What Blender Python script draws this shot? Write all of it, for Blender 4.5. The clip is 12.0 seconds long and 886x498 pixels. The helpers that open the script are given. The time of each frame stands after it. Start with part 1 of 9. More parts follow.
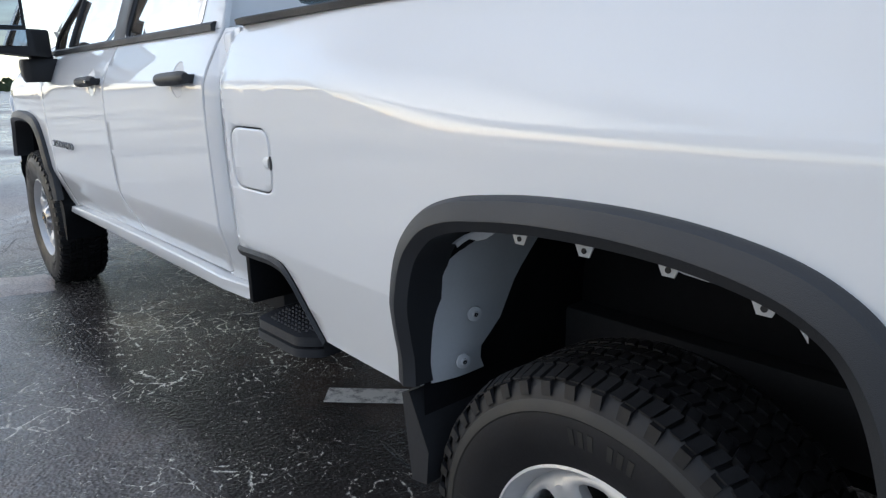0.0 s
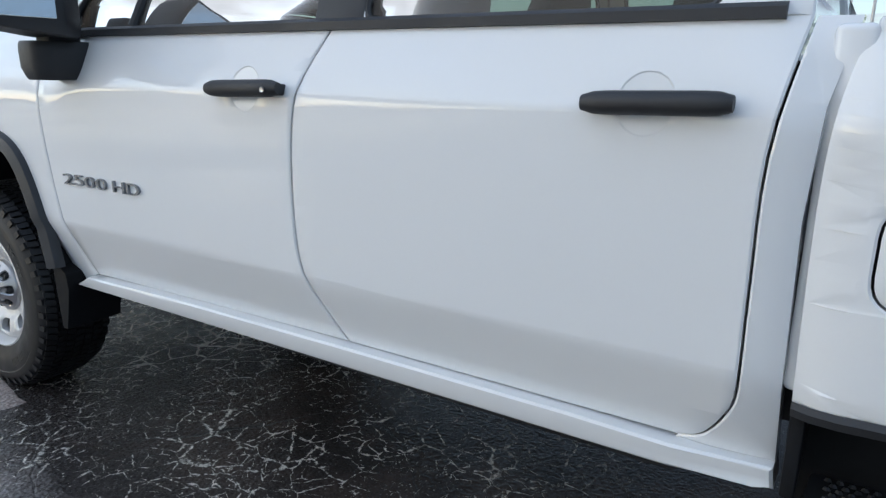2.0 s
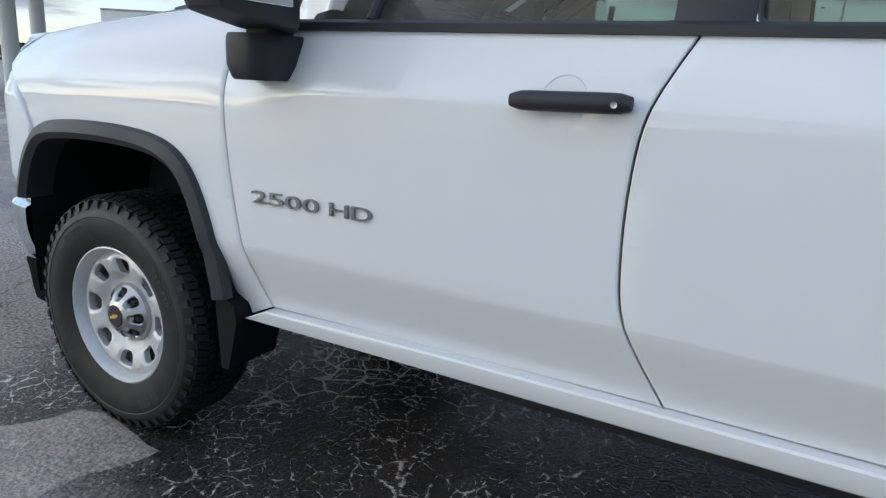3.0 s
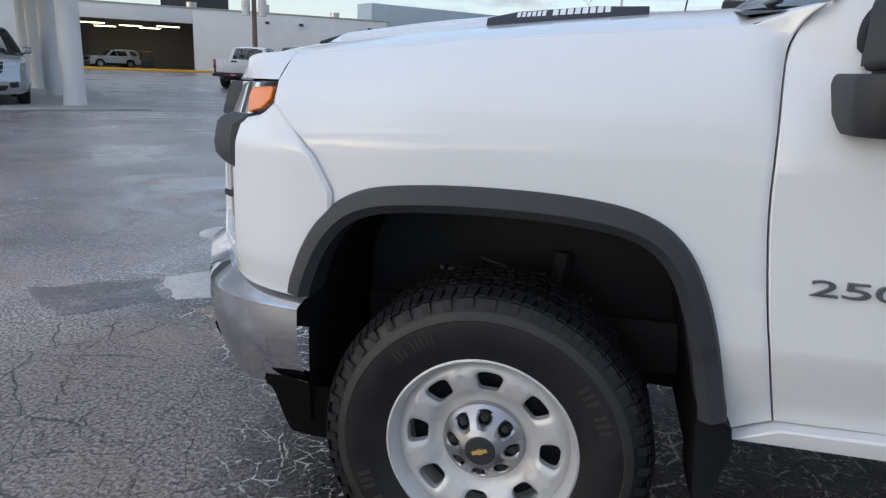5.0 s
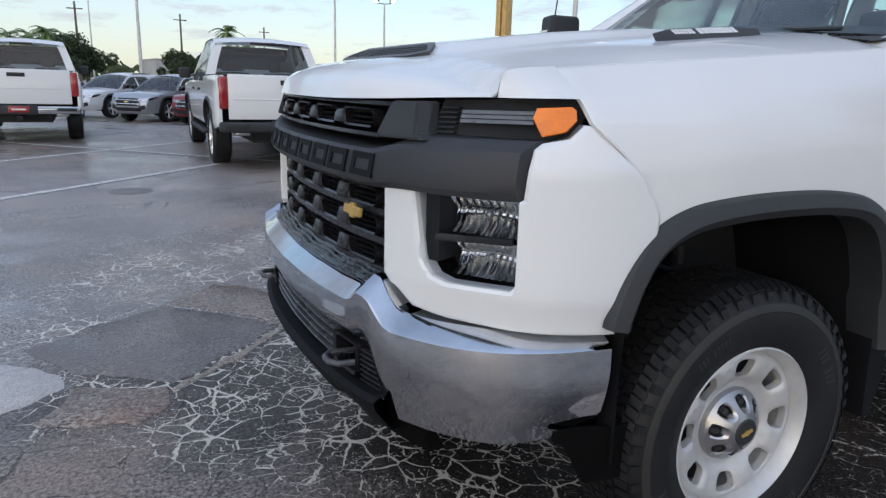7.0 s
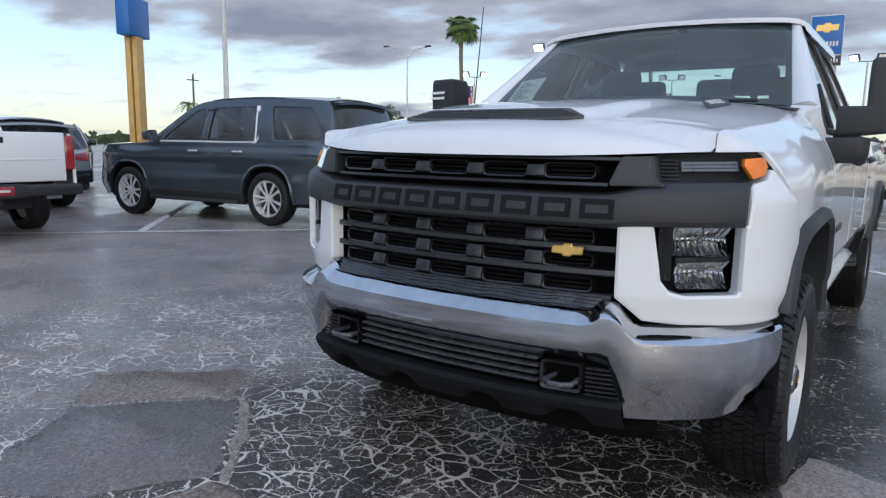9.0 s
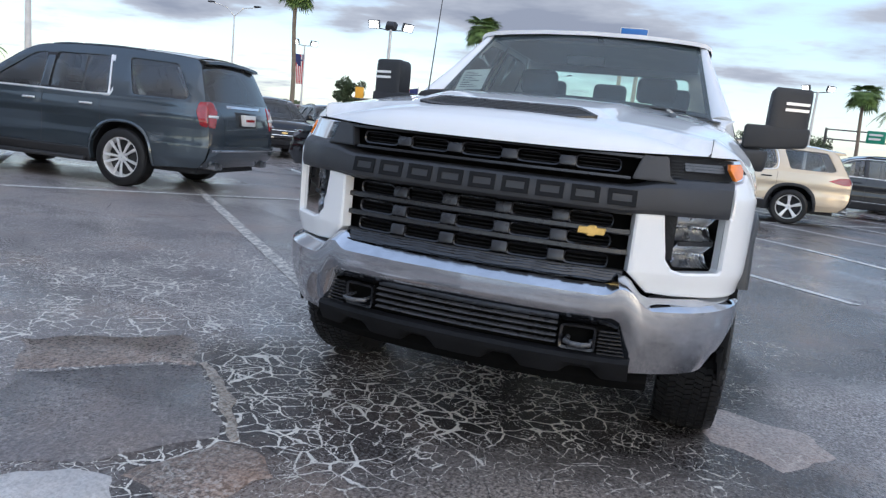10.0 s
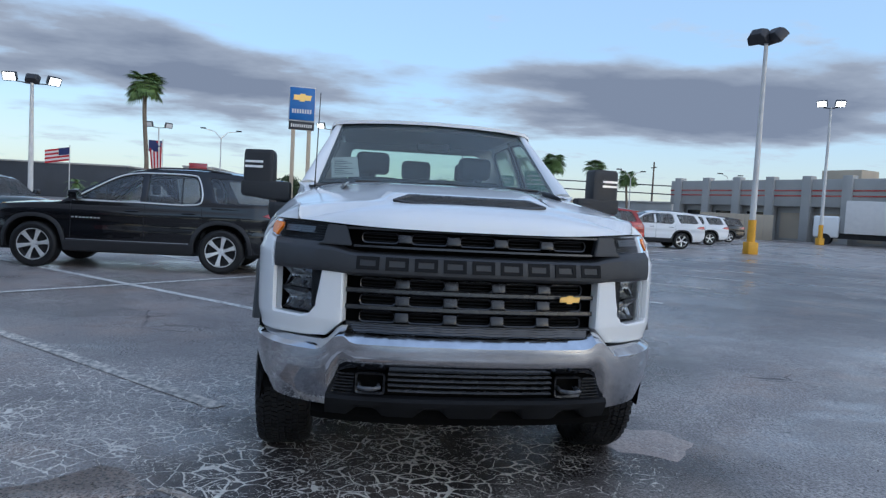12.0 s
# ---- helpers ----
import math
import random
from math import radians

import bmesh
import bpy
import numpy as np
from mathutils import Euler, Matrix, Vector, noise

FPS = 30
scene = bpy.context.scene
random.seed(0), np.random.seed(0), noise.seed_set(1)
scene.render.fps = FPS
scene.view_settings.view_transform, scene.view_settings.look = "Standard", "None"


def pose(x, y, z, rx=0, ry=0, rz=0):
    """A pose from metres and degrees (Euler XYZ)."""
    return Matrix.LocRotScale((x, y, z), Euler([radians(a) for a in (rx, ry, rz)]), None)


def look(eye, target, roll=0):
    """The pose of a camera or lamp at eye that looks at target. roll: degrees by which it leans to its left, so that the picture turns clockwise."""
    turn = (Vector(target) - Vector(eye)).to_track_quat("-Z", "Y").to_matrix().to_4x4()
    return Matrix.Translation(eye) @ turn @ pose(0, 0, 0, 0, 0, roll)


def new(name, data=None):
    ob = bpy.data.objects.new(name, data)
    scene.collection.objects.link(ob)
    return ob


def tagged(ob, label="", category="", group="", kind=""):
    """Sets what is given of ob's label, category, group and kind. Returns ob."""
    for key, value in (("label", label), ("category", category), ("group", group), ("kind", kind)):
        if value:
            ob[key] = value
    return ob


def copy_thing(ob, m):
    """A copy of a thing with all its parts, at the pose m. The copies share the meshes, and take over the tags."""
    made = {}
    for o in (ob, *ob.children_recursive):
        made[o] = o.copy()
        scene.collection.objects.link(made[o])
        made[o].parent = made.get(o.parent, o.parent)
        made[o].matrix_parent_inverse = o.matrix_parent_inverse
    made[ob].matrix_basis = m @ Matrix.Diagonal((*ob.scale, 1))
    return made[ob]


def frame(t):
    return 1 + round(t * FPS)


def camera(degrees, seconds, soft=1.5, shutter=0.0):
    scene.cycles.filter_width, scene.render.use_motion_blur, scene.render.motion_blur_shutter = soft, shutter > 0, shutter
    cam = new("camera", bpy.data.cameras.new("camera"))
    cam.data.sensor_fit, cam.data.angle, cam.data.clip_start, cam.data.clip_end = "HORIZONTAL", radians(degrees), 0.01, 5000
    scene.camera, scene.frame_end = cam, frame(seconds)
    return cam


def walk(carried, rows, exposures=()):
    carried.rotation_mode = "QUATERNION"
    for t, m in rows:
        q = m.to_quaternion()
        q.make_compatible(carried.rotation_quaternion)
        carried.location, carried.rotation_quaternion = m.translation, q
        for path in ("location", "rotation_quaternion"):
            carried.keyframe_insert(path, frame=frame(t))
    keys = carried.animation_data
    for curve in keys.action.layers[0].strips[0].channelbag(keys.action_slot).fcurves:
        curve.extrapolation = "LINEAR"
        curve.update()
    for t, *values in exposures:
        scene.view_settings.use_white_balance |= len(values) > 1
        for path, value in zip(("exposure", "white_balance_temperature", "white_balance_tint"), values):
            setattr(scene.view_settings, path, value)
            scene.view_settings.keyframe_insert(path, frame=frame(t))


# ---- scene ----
cam = camera(66.0, 12.0, soft=1.3)
PATH = [
    (0, (-4.725, 1.808, 1.192), (-3.251, 0.55, 0.696), -1.5),
    (0.5, (-4.25, 1.889, 1.169), (-2.902, 0.514, 0.626), 0.6),
    (1, (-3.763, 2.026, 1.205), (-2.493, 0.557, 0.728), 0.5),
    (1.5, (-3.343, 2.136, 1.204), (-2.253, 0.544, 0.678), 1.2),
    (2, (-2.857, 2.179, 1.246), (-1.816, 0.548, 0.742), 0.8),
    (2.5, (-2.451, 2.29, 1.251), (-1.423, 0.639, 0.783), 1.0),
    (2.7, (-2.281, 2.314, 1.234), (-1.275, 0.653, 0.756), 1.7),
    (4.5, (-0.609, 2.421, 1.292), (-0.09, 0.552, 0.802), 3.2),
    (5, (-0.214, 2.455, 1.294), (0.206, 0.568, 0.784), 2.4),
    (5.5, (0.27, 2.38, 1.258), (0.53, 0.446, 0.821), 2.5),
    (6, (0.694, 2.37, 1.267), (0.599, 0.417, 0.847), 2.1),
    (6.5, (1.046, 2.241, 1.255), (0.469, 0.389, 0.766), 2.5),
    (7, (1.453, 2.125, 1.275), (0.611, 0.372, 0.807), 1.7),
    (7.5, (1.845, 2.02, 1.28), (0.802, 0.38, 0.809), 4.0),
    (7.7, (1.965, 1.932, 1.261), (0.849, 0.331, 0.826), 4.1),
    (9.5, (3.124, 1.031, 1.265), (1.354, 0.155, 0.947), 2.5),
    (10, (3.368, 0.737, 1.247), (1.506, 0.092, 0.905), 6.1),
    (10.5, (3.525, 0.387, 1.26), (1.609, -0.111, 0.976), 3.5),
    (11, (3.692, 0.056, 1.278), (1.711, -0.058, 1.029), 5.7),
    (11.5, (3.707, -0.284, 1.287), (1.715, -0.183, 1.131), 3.9),
    (12, (3.866, -0.532, 1.331), (1.886, -0.277, 1.213), 3.0),
]
EXPOSURES = [(0.0, 0.0, 6050, 8), (0.5, 0.06, 6000, 8), (1.4, 0.03, 5900, 5), (2.7, 0.0, 5950, 5), (4.5, -0.02, 6120, 7), (5.4, -0.05, 6330, 10), (6.5, -0.08, 6300, 10), (7.5, -0.05, 6220, 10), (9.5, 0.06, 6120, 10), (10.4, 0.38, 6150, 10), (11.1, 0.22, 6300, 10), (11.5, -0.12, 5700, 8), (12.0, -0.22, 5600, 7)]
walk(cam, [(t, look(eye, target, roll)) for t, eye, target, roll in PATH], EXPOSURES)


# ==== body ====


# ---- world and light ----
def build_world():
    w = bpy.data.worlds.new("world")
    scene.world = w
    w.use_nodes = True
    nt = w.node_tree
    nt.nodes.clear()
    N = lambda kind, **kw: node(nt, kind, **kw)
    L = nt.links.new
    out, bg = N("ShaderNodeOutputWorld"), N("ShaderNodeBackground")
    sky = N("ShaderNodeTexSky")
    sky.sky_type, sky.sun_disc = "NISHITA", False
    sky.sun_elevation, sky.sun_rotation = radians(SUN_EL), radians(SUN_ROT)
    sky.air_density, sky.dust_density, sky.ozone_density = 1.0, 1.0, 2.0
    tc, sep = N("ShaderNodeTexCoord"), N("ShaderNodeSeparateXYZ")
    L(tc.outputs["Generated"], sep.inputs[0])
    up = N("ShaderNodeMath", operation="MAXIMUM")
    L(sep.outputs[2], up.inputs[0])
    up.inputs[1].default_value = 0.0
    lift = N("ShaderNodeMath", operation="ADD")
    L(up.outputs[0], lift.inputs[0])
    lift.inputs[1].default_value = 0.11
    far = N("ShaderNodeCombineXYZ")
    for k in range(3):
        L(lift.outputs[0], far.inputs[k])
    flat = N("ShaderNodeVectorMath", operation="DIVIDE")
    L(tc.outputs["Generated"], flat.inputs[0])
    L(far.outputs[0], flat.inputs[1])
    place = N("ShaderNodeVectorMath", operation="MULTIPLY_ADD")
    L(flat.outputs[0], place.inputs[0])
    place.inputs[1].default_value = (1.0, 0.72, 0.0)
    place.inputs[2].default_value = CLOUDS
    # two sheets of cloud: broad banks and small broken puffs
    big = N("ShaderNodeTexNoise")
    big.inputs["Scale"].default_value, big.inputs["Detail"].default_value = 0.52, 9.0
    big.inputs["Roughness"].default_value, big.inputs["Distortion"].default_value = 0.52, 0.0
    L(place.outputs[0], big.inputs["Vector"])
    bank = N("ShaderNodeValToRGB")
    bank.color_ramp.elements[0].position, bank.color_ramp.elements[1].position = 0.475, 0.545
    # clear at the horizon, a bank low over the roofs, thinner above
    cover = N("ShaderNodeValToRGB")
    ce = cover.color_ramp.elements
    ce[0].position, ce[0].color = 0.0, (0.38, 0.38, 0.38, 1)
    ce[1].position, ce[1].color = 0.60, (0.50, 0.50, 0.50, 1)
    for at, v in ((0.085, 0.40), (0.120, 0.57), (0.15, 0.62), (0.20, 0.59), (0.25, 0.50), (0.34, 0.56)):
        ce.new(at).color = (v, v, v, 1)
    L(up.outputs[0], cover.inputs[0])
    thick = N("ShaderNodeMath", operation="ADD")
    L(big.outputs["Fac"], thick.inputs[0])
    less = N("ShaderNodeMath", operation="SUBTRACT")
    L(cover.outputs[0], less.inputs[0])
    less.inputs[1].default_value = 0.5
    small = N("ShaderNodeTexNoise")
    small.inputs["Scale"].default_value, small.inputs["Detail"].default_value = 1.9, 8.0
    small.inputs["Roughness"].default_value = 0.6
    L(place.outputs[0], small.inputs["Vector"])
    puff = N("ShaderNodeValToRGB")
    puff.color_ramp.elements[0].position, puff.color_ramp.elements[1].position = 0.55, 0.66
    L(small.outputs["Fac"], puff.inputs[0])
    # the small puffs also tear the banks
    tear = N("ShaderNodeMath", operation="MULTIPLY_ADD")
    L(small.outputs["Fac"], tear.inputs[0])
    tear.inputs[1].default_value, tear.inputs[2].default_value = 0.10, -0.05
    torn = N("ShaderNodeMath", operation="ADD")
    L(less.outputs[0], torn.inputs[0])
    L(tear.outputs[0], torn.inputs[1])
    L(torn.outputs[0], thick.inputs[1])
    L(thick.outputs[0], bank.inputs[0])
    both = N("ShaderNodeMath", operation="MAXIMUM")
    L(bank.outputs[0], both.inputs[0])
    pw = N("ShaderNodeMath", operation="MULTIPLY")
    L(puff.outputs[0], pw.inputs[0])
    pw.inputs[1].default_value = 0.7
    L(pw.outputs[0], both.inputs[1])
    # clear air: pale at the horizon, blue above, over the sky model
    air = N("ShaderNodeValToRGB")
    e = air.color_ramp.elements
    e[0].position, e[0].color = 0.0, (0.64, 0.62, 0.48, 1)
    e[1].position, e[1].color = 0.55, (0.37, 0.46, 0.64, 1)
    m = e.new(0.16)
    m.color = (0.43, 0.59, 0.76, 1)
    L(up.outputs[0], air.inputs[0])
    skyscale = N("ShaderNodeMixRGB", blend_type="MULTIPLY")
    skyscale.inputs[0].default_value = 1.0
    L(sky.outputs[0], skyscale.inputs[1])
    skyscale.inputs[2].default_value = (SKY, SKY, SKY, 1)
    clear = N("ShaderNodeMixRGB", blend_type="ADD")
    clear.inputs[0].default_value = 1.0
    L(air.outputs[0], clear.inputs[1])
    L(skyscale.outputs[0], clear.inputs[2])
    # cloud shade: thick parts grey violet, thin parts bright
    shade = N("ShaderNodeValToRGB")
    c = shade.color_ramp.elements
    c[0].position, c[0].color = 0.46, (0.62, 0.64, 0.68, 1)
    c[1].position, c[1].color = 0.60, (0.25, 0.275, 0.34, 1)
    L(thick.outputs[0], shade.inputs[0])
    mix = N("ShaderNodeMixRGB")
    L(both.outputs[0], mix.inputs[0])
    L(clear.outputs[0], mix.inputs[1])
    L(shade.outputs[0], mix.inputs[2])
    # the bright, warm side of the sky, where the low sun stands behind cloud
    dot = N("ShaderNodeVectorMath", operation="DOT_PRODUCT")
    L(tc.outputs["Generated"], dot.inputs[0])
    dot.inputs[1].default_value = Vector((0.66, 0.72, 0.22)).normalized()
    ramp = N("ShaderNodeValToRGB")
    ramp.color_ramp.elements[0].position, ramp.color_ramp.elements[0].color = 0.0, (1, 1, 1, 1)
    ramp.color_ramp.elements[1].position, ramp.color_ramp.elements[1].color = 1.0, (1.90, 1.82, 1.74, 1)
    L(dot.outputs["Value"], ramp.inputs[0])
    glow = N("ShaderNodeMixRGB", blend_type="MULTIPLY")
    glow.inputs[0].default_value = 1.0
    L(mix.outputs[0], glow.inputs[1])
    L(ramp.outputs[0], glow.inputs[2])
    L(glow.outputs[0], bg.inputs[0])
    bg.inputs[1].default_value = WORLD
    L(bg.outputs[0], out.inputs[0])


def node(nt, kind, **kw):
    n = nt.nodes.new(kind)
    if "operation" in kw:
        n.operation = kw["operation"]
    if "blend_type" in kw:
        n.blend_type = kw["blend_type"]
    return n


SUN_EL, SUN_ROT, SKY, WORLD = 14.0, 45.0, 0.06, 1.10
CLOUDS = (11.4, 2.2, 0.4)
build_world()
sun = new("sun", bpy.data.lights.new("sun", "SUN"))
sun.data.energy, sun.data.angle, sun.data.color = 0.5, radians(90), (1.0, 0.86, 0.70)
sun.matrix_world = look((45, 45, 24), (0, 0, 0))


# ---- materials ----
def mat(name, color, rough=0.5, metal=0.0, coat=0.0, var=0.12, scale=3.0, bump=0.0, bscale=150.0, rvar=0.1, grime=None, spec=0.5):
    """A surface with broad and fine variation of colour and gloss, and fine relief."""
    m = bpy.data.materials.new(name)
    m.use_nodes = True
    nt = m.node_tree
    b = nt.nodes["Principled BSDF"]
    L = nt.links.new
    b.inputs["Metallic"].default_value = metal
    b.inputs["Specular IOR Level"].default_value = spec
    b.inputs["Coat Weight"].default_value = coat
    b.inputs["Coat Roughness"].default_value = 0.02
    tc = node(nt, "ShaderNodeTexCoord")
    n1, n2 = node(nt, "ShaderNodeTexNoise"), node(nt, "ShaderNodeTexNoise")
    n1.inputs["Scale"].default_value, n1.inputs["Detail"].default_value = scale, 5
    n2.inputs["Scale"].default_value, n2.inputs["Detail"].default_value = bscale, 4
    for n in (n1, n2):
        L(tc.outputs["Object"], n.inputs["Vector"])
    add = node(nt, "ShaderNodeMath", operation="ADD")
    half = node(nt, "ShaderNodeMath", operation="MULTIPLY")
    half.inputs[1].default_value = 0.4
    L(n2.outputs["Fac"], half.inputs[0])
    L(n1.outputs["Fac"], add.inputs[0])
    L(half.outputs[0], add.inputs[1])
    ramp = node(nt, "ShaderNodeValToRGB")
    lo = grime or tuple(v * (1 - var) for v in color)
    hi = tuple(min(1, v * (1 + var)) for v in color)
    ramp.color_ramp.elements[0].position, ramp.color_ramp.elements[0].color = 0.45, (*lo, 1)
    ramp.color_ramp.elements[1].position, ramp.color_ramp.elements[1].color = 0.95, (*hi, 1)
    L(add.outputs[0], ramp.inputs[0])
    L(ramp.outputs[0], b.inputs["Base Color"])
    mr = node(nt, "ShaderNodeMapRange")
    mr.inputs["From Min"].default_value, mr.inputs["From Max"].default_value = 0.3, 0.7
    mr.inputs["To Min"].default_value, mr.inputs["To Max"].default_value = max(0.01, rough - rvar * rough), rough + rvar * rough
    L(n1.outputs["Fac"], mr.inputs["Value"])
    L(mr.outputs[0], b.inputs["Roughness"])
    if bump:
        bp = node(nt, "ShaderNodeBump")
        bp.inputs["Strength"].default_value, bp.inputs["Distance"].default_value = bump, 0.002
        L(n2.outputs["Fac"], bp.inputs["Height"])
        L(bp.outputs[0], b.inputs["Normal"])
    return m


def glass_mat(name, tint, ior=1.52, haze=0.0, dust_sheen=(0.6, 0.6, 0.58)):
    """A pane: tinted see-through, with mirror-like gloss by Fresnel and a thin film painting dust and reflections."""
    m = bpy.data.materials.new(name)
    m.use_nodes = True
    nt = m.node_tree
    nt.nodes.clear()
    L = nt.links.new
    out = node(nt, "ShaderNodeOutputMaterial")
    tr, gl, fr, mx = (node(nt, k) for k in ("ShaderNodeBsdfTransparent", "ShaderNodeBsdfGlossy", "ShaderNodeFresnel", "ShaderNodeMixShader"))
    tr.inputs[0].default_value = (*tint, 1)
    gl.inputs["Roughness"].default_value = 0.02
    fr.inputs[0].default_value = ior
    L(fr.outputs[0], mx.inputs[0])
    L(tr.outputs[0], mx.inputs[1])
    L(gl.outputs[0], mx.inputs[2])
    last = mx
    if haze:
        df, m2, nz, mr = (node(nt, k) for k in ("ShaderNodeBsdfDiffuse", "ShaderNodeMixShader", "ShaderNodeTexNoise", "ShaderNodeMapRange"))
        nz.inputs["Scale"].default_value = 9.0
        mr.inputs["To Max"].default_value = haze
        df.inputs[0].default_value = (*dust_sheen, 1)
        L(nz.outputs["Fac"], mr.inputs["Value"])
        L(mr.outputs[0], m2.inputs[0])
        L(mx.outputs[0], m2.inputs[1])
        L(df.outputs[0], m2.inputs[2])
        last = m2
    L(last.outputs[0], out.inputs[0])
    return m


def glow_mat(name, color, power):
    m = bpy.data.materials.new(name)
    m.use_nodes = True
    b = m.node_tree.nodes["Principled BSDF"]
    b.inputs["Base Color"].default_value = (*color, 1)
    b.inputs["Emission Color"].default_value = (*color, 1)
    b.inputs["Emission Strength"].default_value = power
    return m


def asphalt_mat(name, base=(0.43, 0.372, 0.348), cracks=1.0, wet=1.0, spot=None, stone=1.0, mottle=1.0):
    """Worn, damp asphalt: stones, stains, wet sheen, and a web of pale-filled cracks."""
    m = bpy.data.materials.new(name)
    m.use_nodes = True
    nt = m.node_tree
    b = nt.nodes["Principled BSDF"]
    L = nt.links.new
    geo = node(nt, "ShaderNodeNewGeometry")
    P = geo.outputs["Position"]

    def noise_tex(scale, detail=4.0, rough=0.5, vec=P, dist=0.0):
        n = node(nt, "ShaderNodeTexNoise")
        n.inputs["Scale"].default_value, n.inputs["Detail"].default_value = scale, detail
        n.inputs["Roughness"].default_value, n.inputs["Distortion"].default_value = rough, dist
        L(vec, n.inputs["Vector"])
        return n

    def span(sock, a, c, lo=0.0, hi=1.0):
        r = node(nt, "ShaderNodeMapRange")
        r.inputs["From Min"].default_value, r.inputs["From Max"].default_value = a, c
        r.inputs["To Min"].default_value, r.inputs["To Max"].default_value = lo, hi
        L(sock, r.inputs["Value"])
        return r.outputs[0]

    def op(kind, a, c):
        o = node(nt, "ShaderNodeMath", operation=kind)
        for k, v in enumerate((a, c)):
            if isinstance(v, (int, float)):
                o.inputs[k].default_value = v
            else:
                L(v, o.inputs[k])
        return o.outputs[0]

    def blend(fac, a, c):
        x = node(nt, "ShaderNodeMixRGB")
        for k, v in enumerate((fac, a, c)):
            if isinstance(v, tuple):
                x.inputs[k].default_value = (*v, 1)
            elif isinstance(v, (int, float)):
                x.inputs[k].default_value = v
            else:
                L(v, x.inputs[k])
        return x.outputs[0]

    stains, grit, fine = noise_tex(0.45, 6, 0.6), noise_tex(62, 5, 0.68), noise_tex(9, 6, 0.7)
    grains = node(nt, "ShaderNodeTexVoronoi")
    grains.inputs["Scale"].default_value = 75
    L(P, grains.inputs["Vector"])
    col = blend(span(stains.outputs["Fac"], 0.35, 0.68), tuple(v * 0.50 for v in base), tuple(v * 1.15 for v in base))
    col = blend(op("MULTIPLY", span(fine.outputs["Fac"], 0.48, 0.72), 0.30), col, tuple(v * 1.7 for v in base))
    col = blend(op("MULTIPLY", span(grit.outputs["Fac"], 0.51, 0.42), 0.90 * mottle), col, tuple(v * 0.16 for v in base))
    col = blend(op("MULTIPLY", span(grit.outputs["Fac"], 0.54, 0.63), 0.75 * mottle), col, tuple(min(0.6, v * 1.9) for v in base))
    damp = span(noise_tex(0.23, 4, 0.6, dist=0.4).outputs["Fac"], 0.42, 0.60)
    col = blend(op("MULTIPLY", damp, 0.45 * wet), col, tuple(v * 0.35 for v in base))
    speck = op("MULTIPLY", span(grains.outputs["Distance"], 0.30, 0.10), span(fine.outputs["Fac"], 0.50, 0.62))
    col = blend(op("MULTIPLY", speck, 0.8 * stone), col, (0.30, 0.29, 0.28))
    # worn patches where pale stones and dark pits show through the binder
    worn = span(noise_tex(1.7, 6, 0.68, dist=0.3).outputs["Fac"], 0.46, 0.57)
    chips = op("MULTIPLY", span(noise_tex(41, 4, 0.75).outputs["Fac"], 0.515, 0.59), worn)
    pits = op("MULTIPLY", span(noise_tex(24, 5, 0.72).outputs["Fac"], 0.50, 0.41), span(worn, 0.0, 1.0, 0.35, 0.8))
    col = blend(op("MULTIPLY", pits, 0.75 * mottle), col, tuple(v * 0.10 for v in base))
    col = blend(op("MULTIPLY", chips, 0.62 * mottle), col, (0.66, 0.60, 0.54))
    # cracks: cells at two sizes, warped broadly and finely, broken up along their length
    broad, warp = noise_tex(1.9, 3, 0.5), noise_tex(13.0, 5, 0.7)
    slow = node(nt, "ShaderNodeVectorMath", operation="MULTIPLY_ADD")
    L(broad.outputs["Color"], slow.inputs[0])
    slow.inputs[1].default_value = (0.20, 0.20, 0.0)
    L(P, slow.inputs[2])
    shift = node(nt, "ShaderNodeVectorMath", operation="MULTIPLY_ADD")
    L(warp.outputs["Color"], shift.inputs[0])
    shift.inputs[1].default_value = (0.040, 0.040, 0.0)
    L(slow.outputs[0], shift.inputs[2])

    def web(scale, width, gaps):
        v = node(nt, "ShaderNodeTexVoronoi")
        v.feature = "DISTANCE_TO_EDGE"
        v.inputs["Scale"].default_value = scale
        L(shift.outputs[0], v.inputs["Vector"])
        thick = op("MULTIPLY", span(noise_tex(gaps, 4, 0.7).outputs["Fac"], 0.43, 0.66), width)
        line = op("SUBTRACT", 1.0, op("DIVIDE", v.outputs["Distance"], op("ADD", thick, 0.0025)))
        return op("MULTIPLY", op("MAXIMUM", line, 0.0), span(thick, 0.0, width * 0.25))

    crumb = span(noise_tex(34, 4, 0.7).outputs["Fac"], 0.40, 0.54)
    fleck = op("MULTIPLY", span(grains.outputs["Distance"], 0.34, 0.16), span(noise_tex(16, 3, 0.6).outputs["Fac"], 0.54, 0.60))
    rag = span(noise_tex(22, 5, 0.75).outputs["Fac"], 0.36, 0.58, 0.25, 1.15)
    c1 = op("MAXIMUM", op("MAXIMUM", op("MULTIPLY", web(9.0, 0.088, 2.2), rag), op("MULTIPLY", web(17.0, 0.075, 3.4), crumb)), op("MULTIPLY", fleck, 0.62))
    c2 = op("MAXIMUM", web(1.1, 0.012, 1.0), 0.0)
    where = span(noise_tex(0.55, 3).outputs["Fac"], 0.50, 0.62)
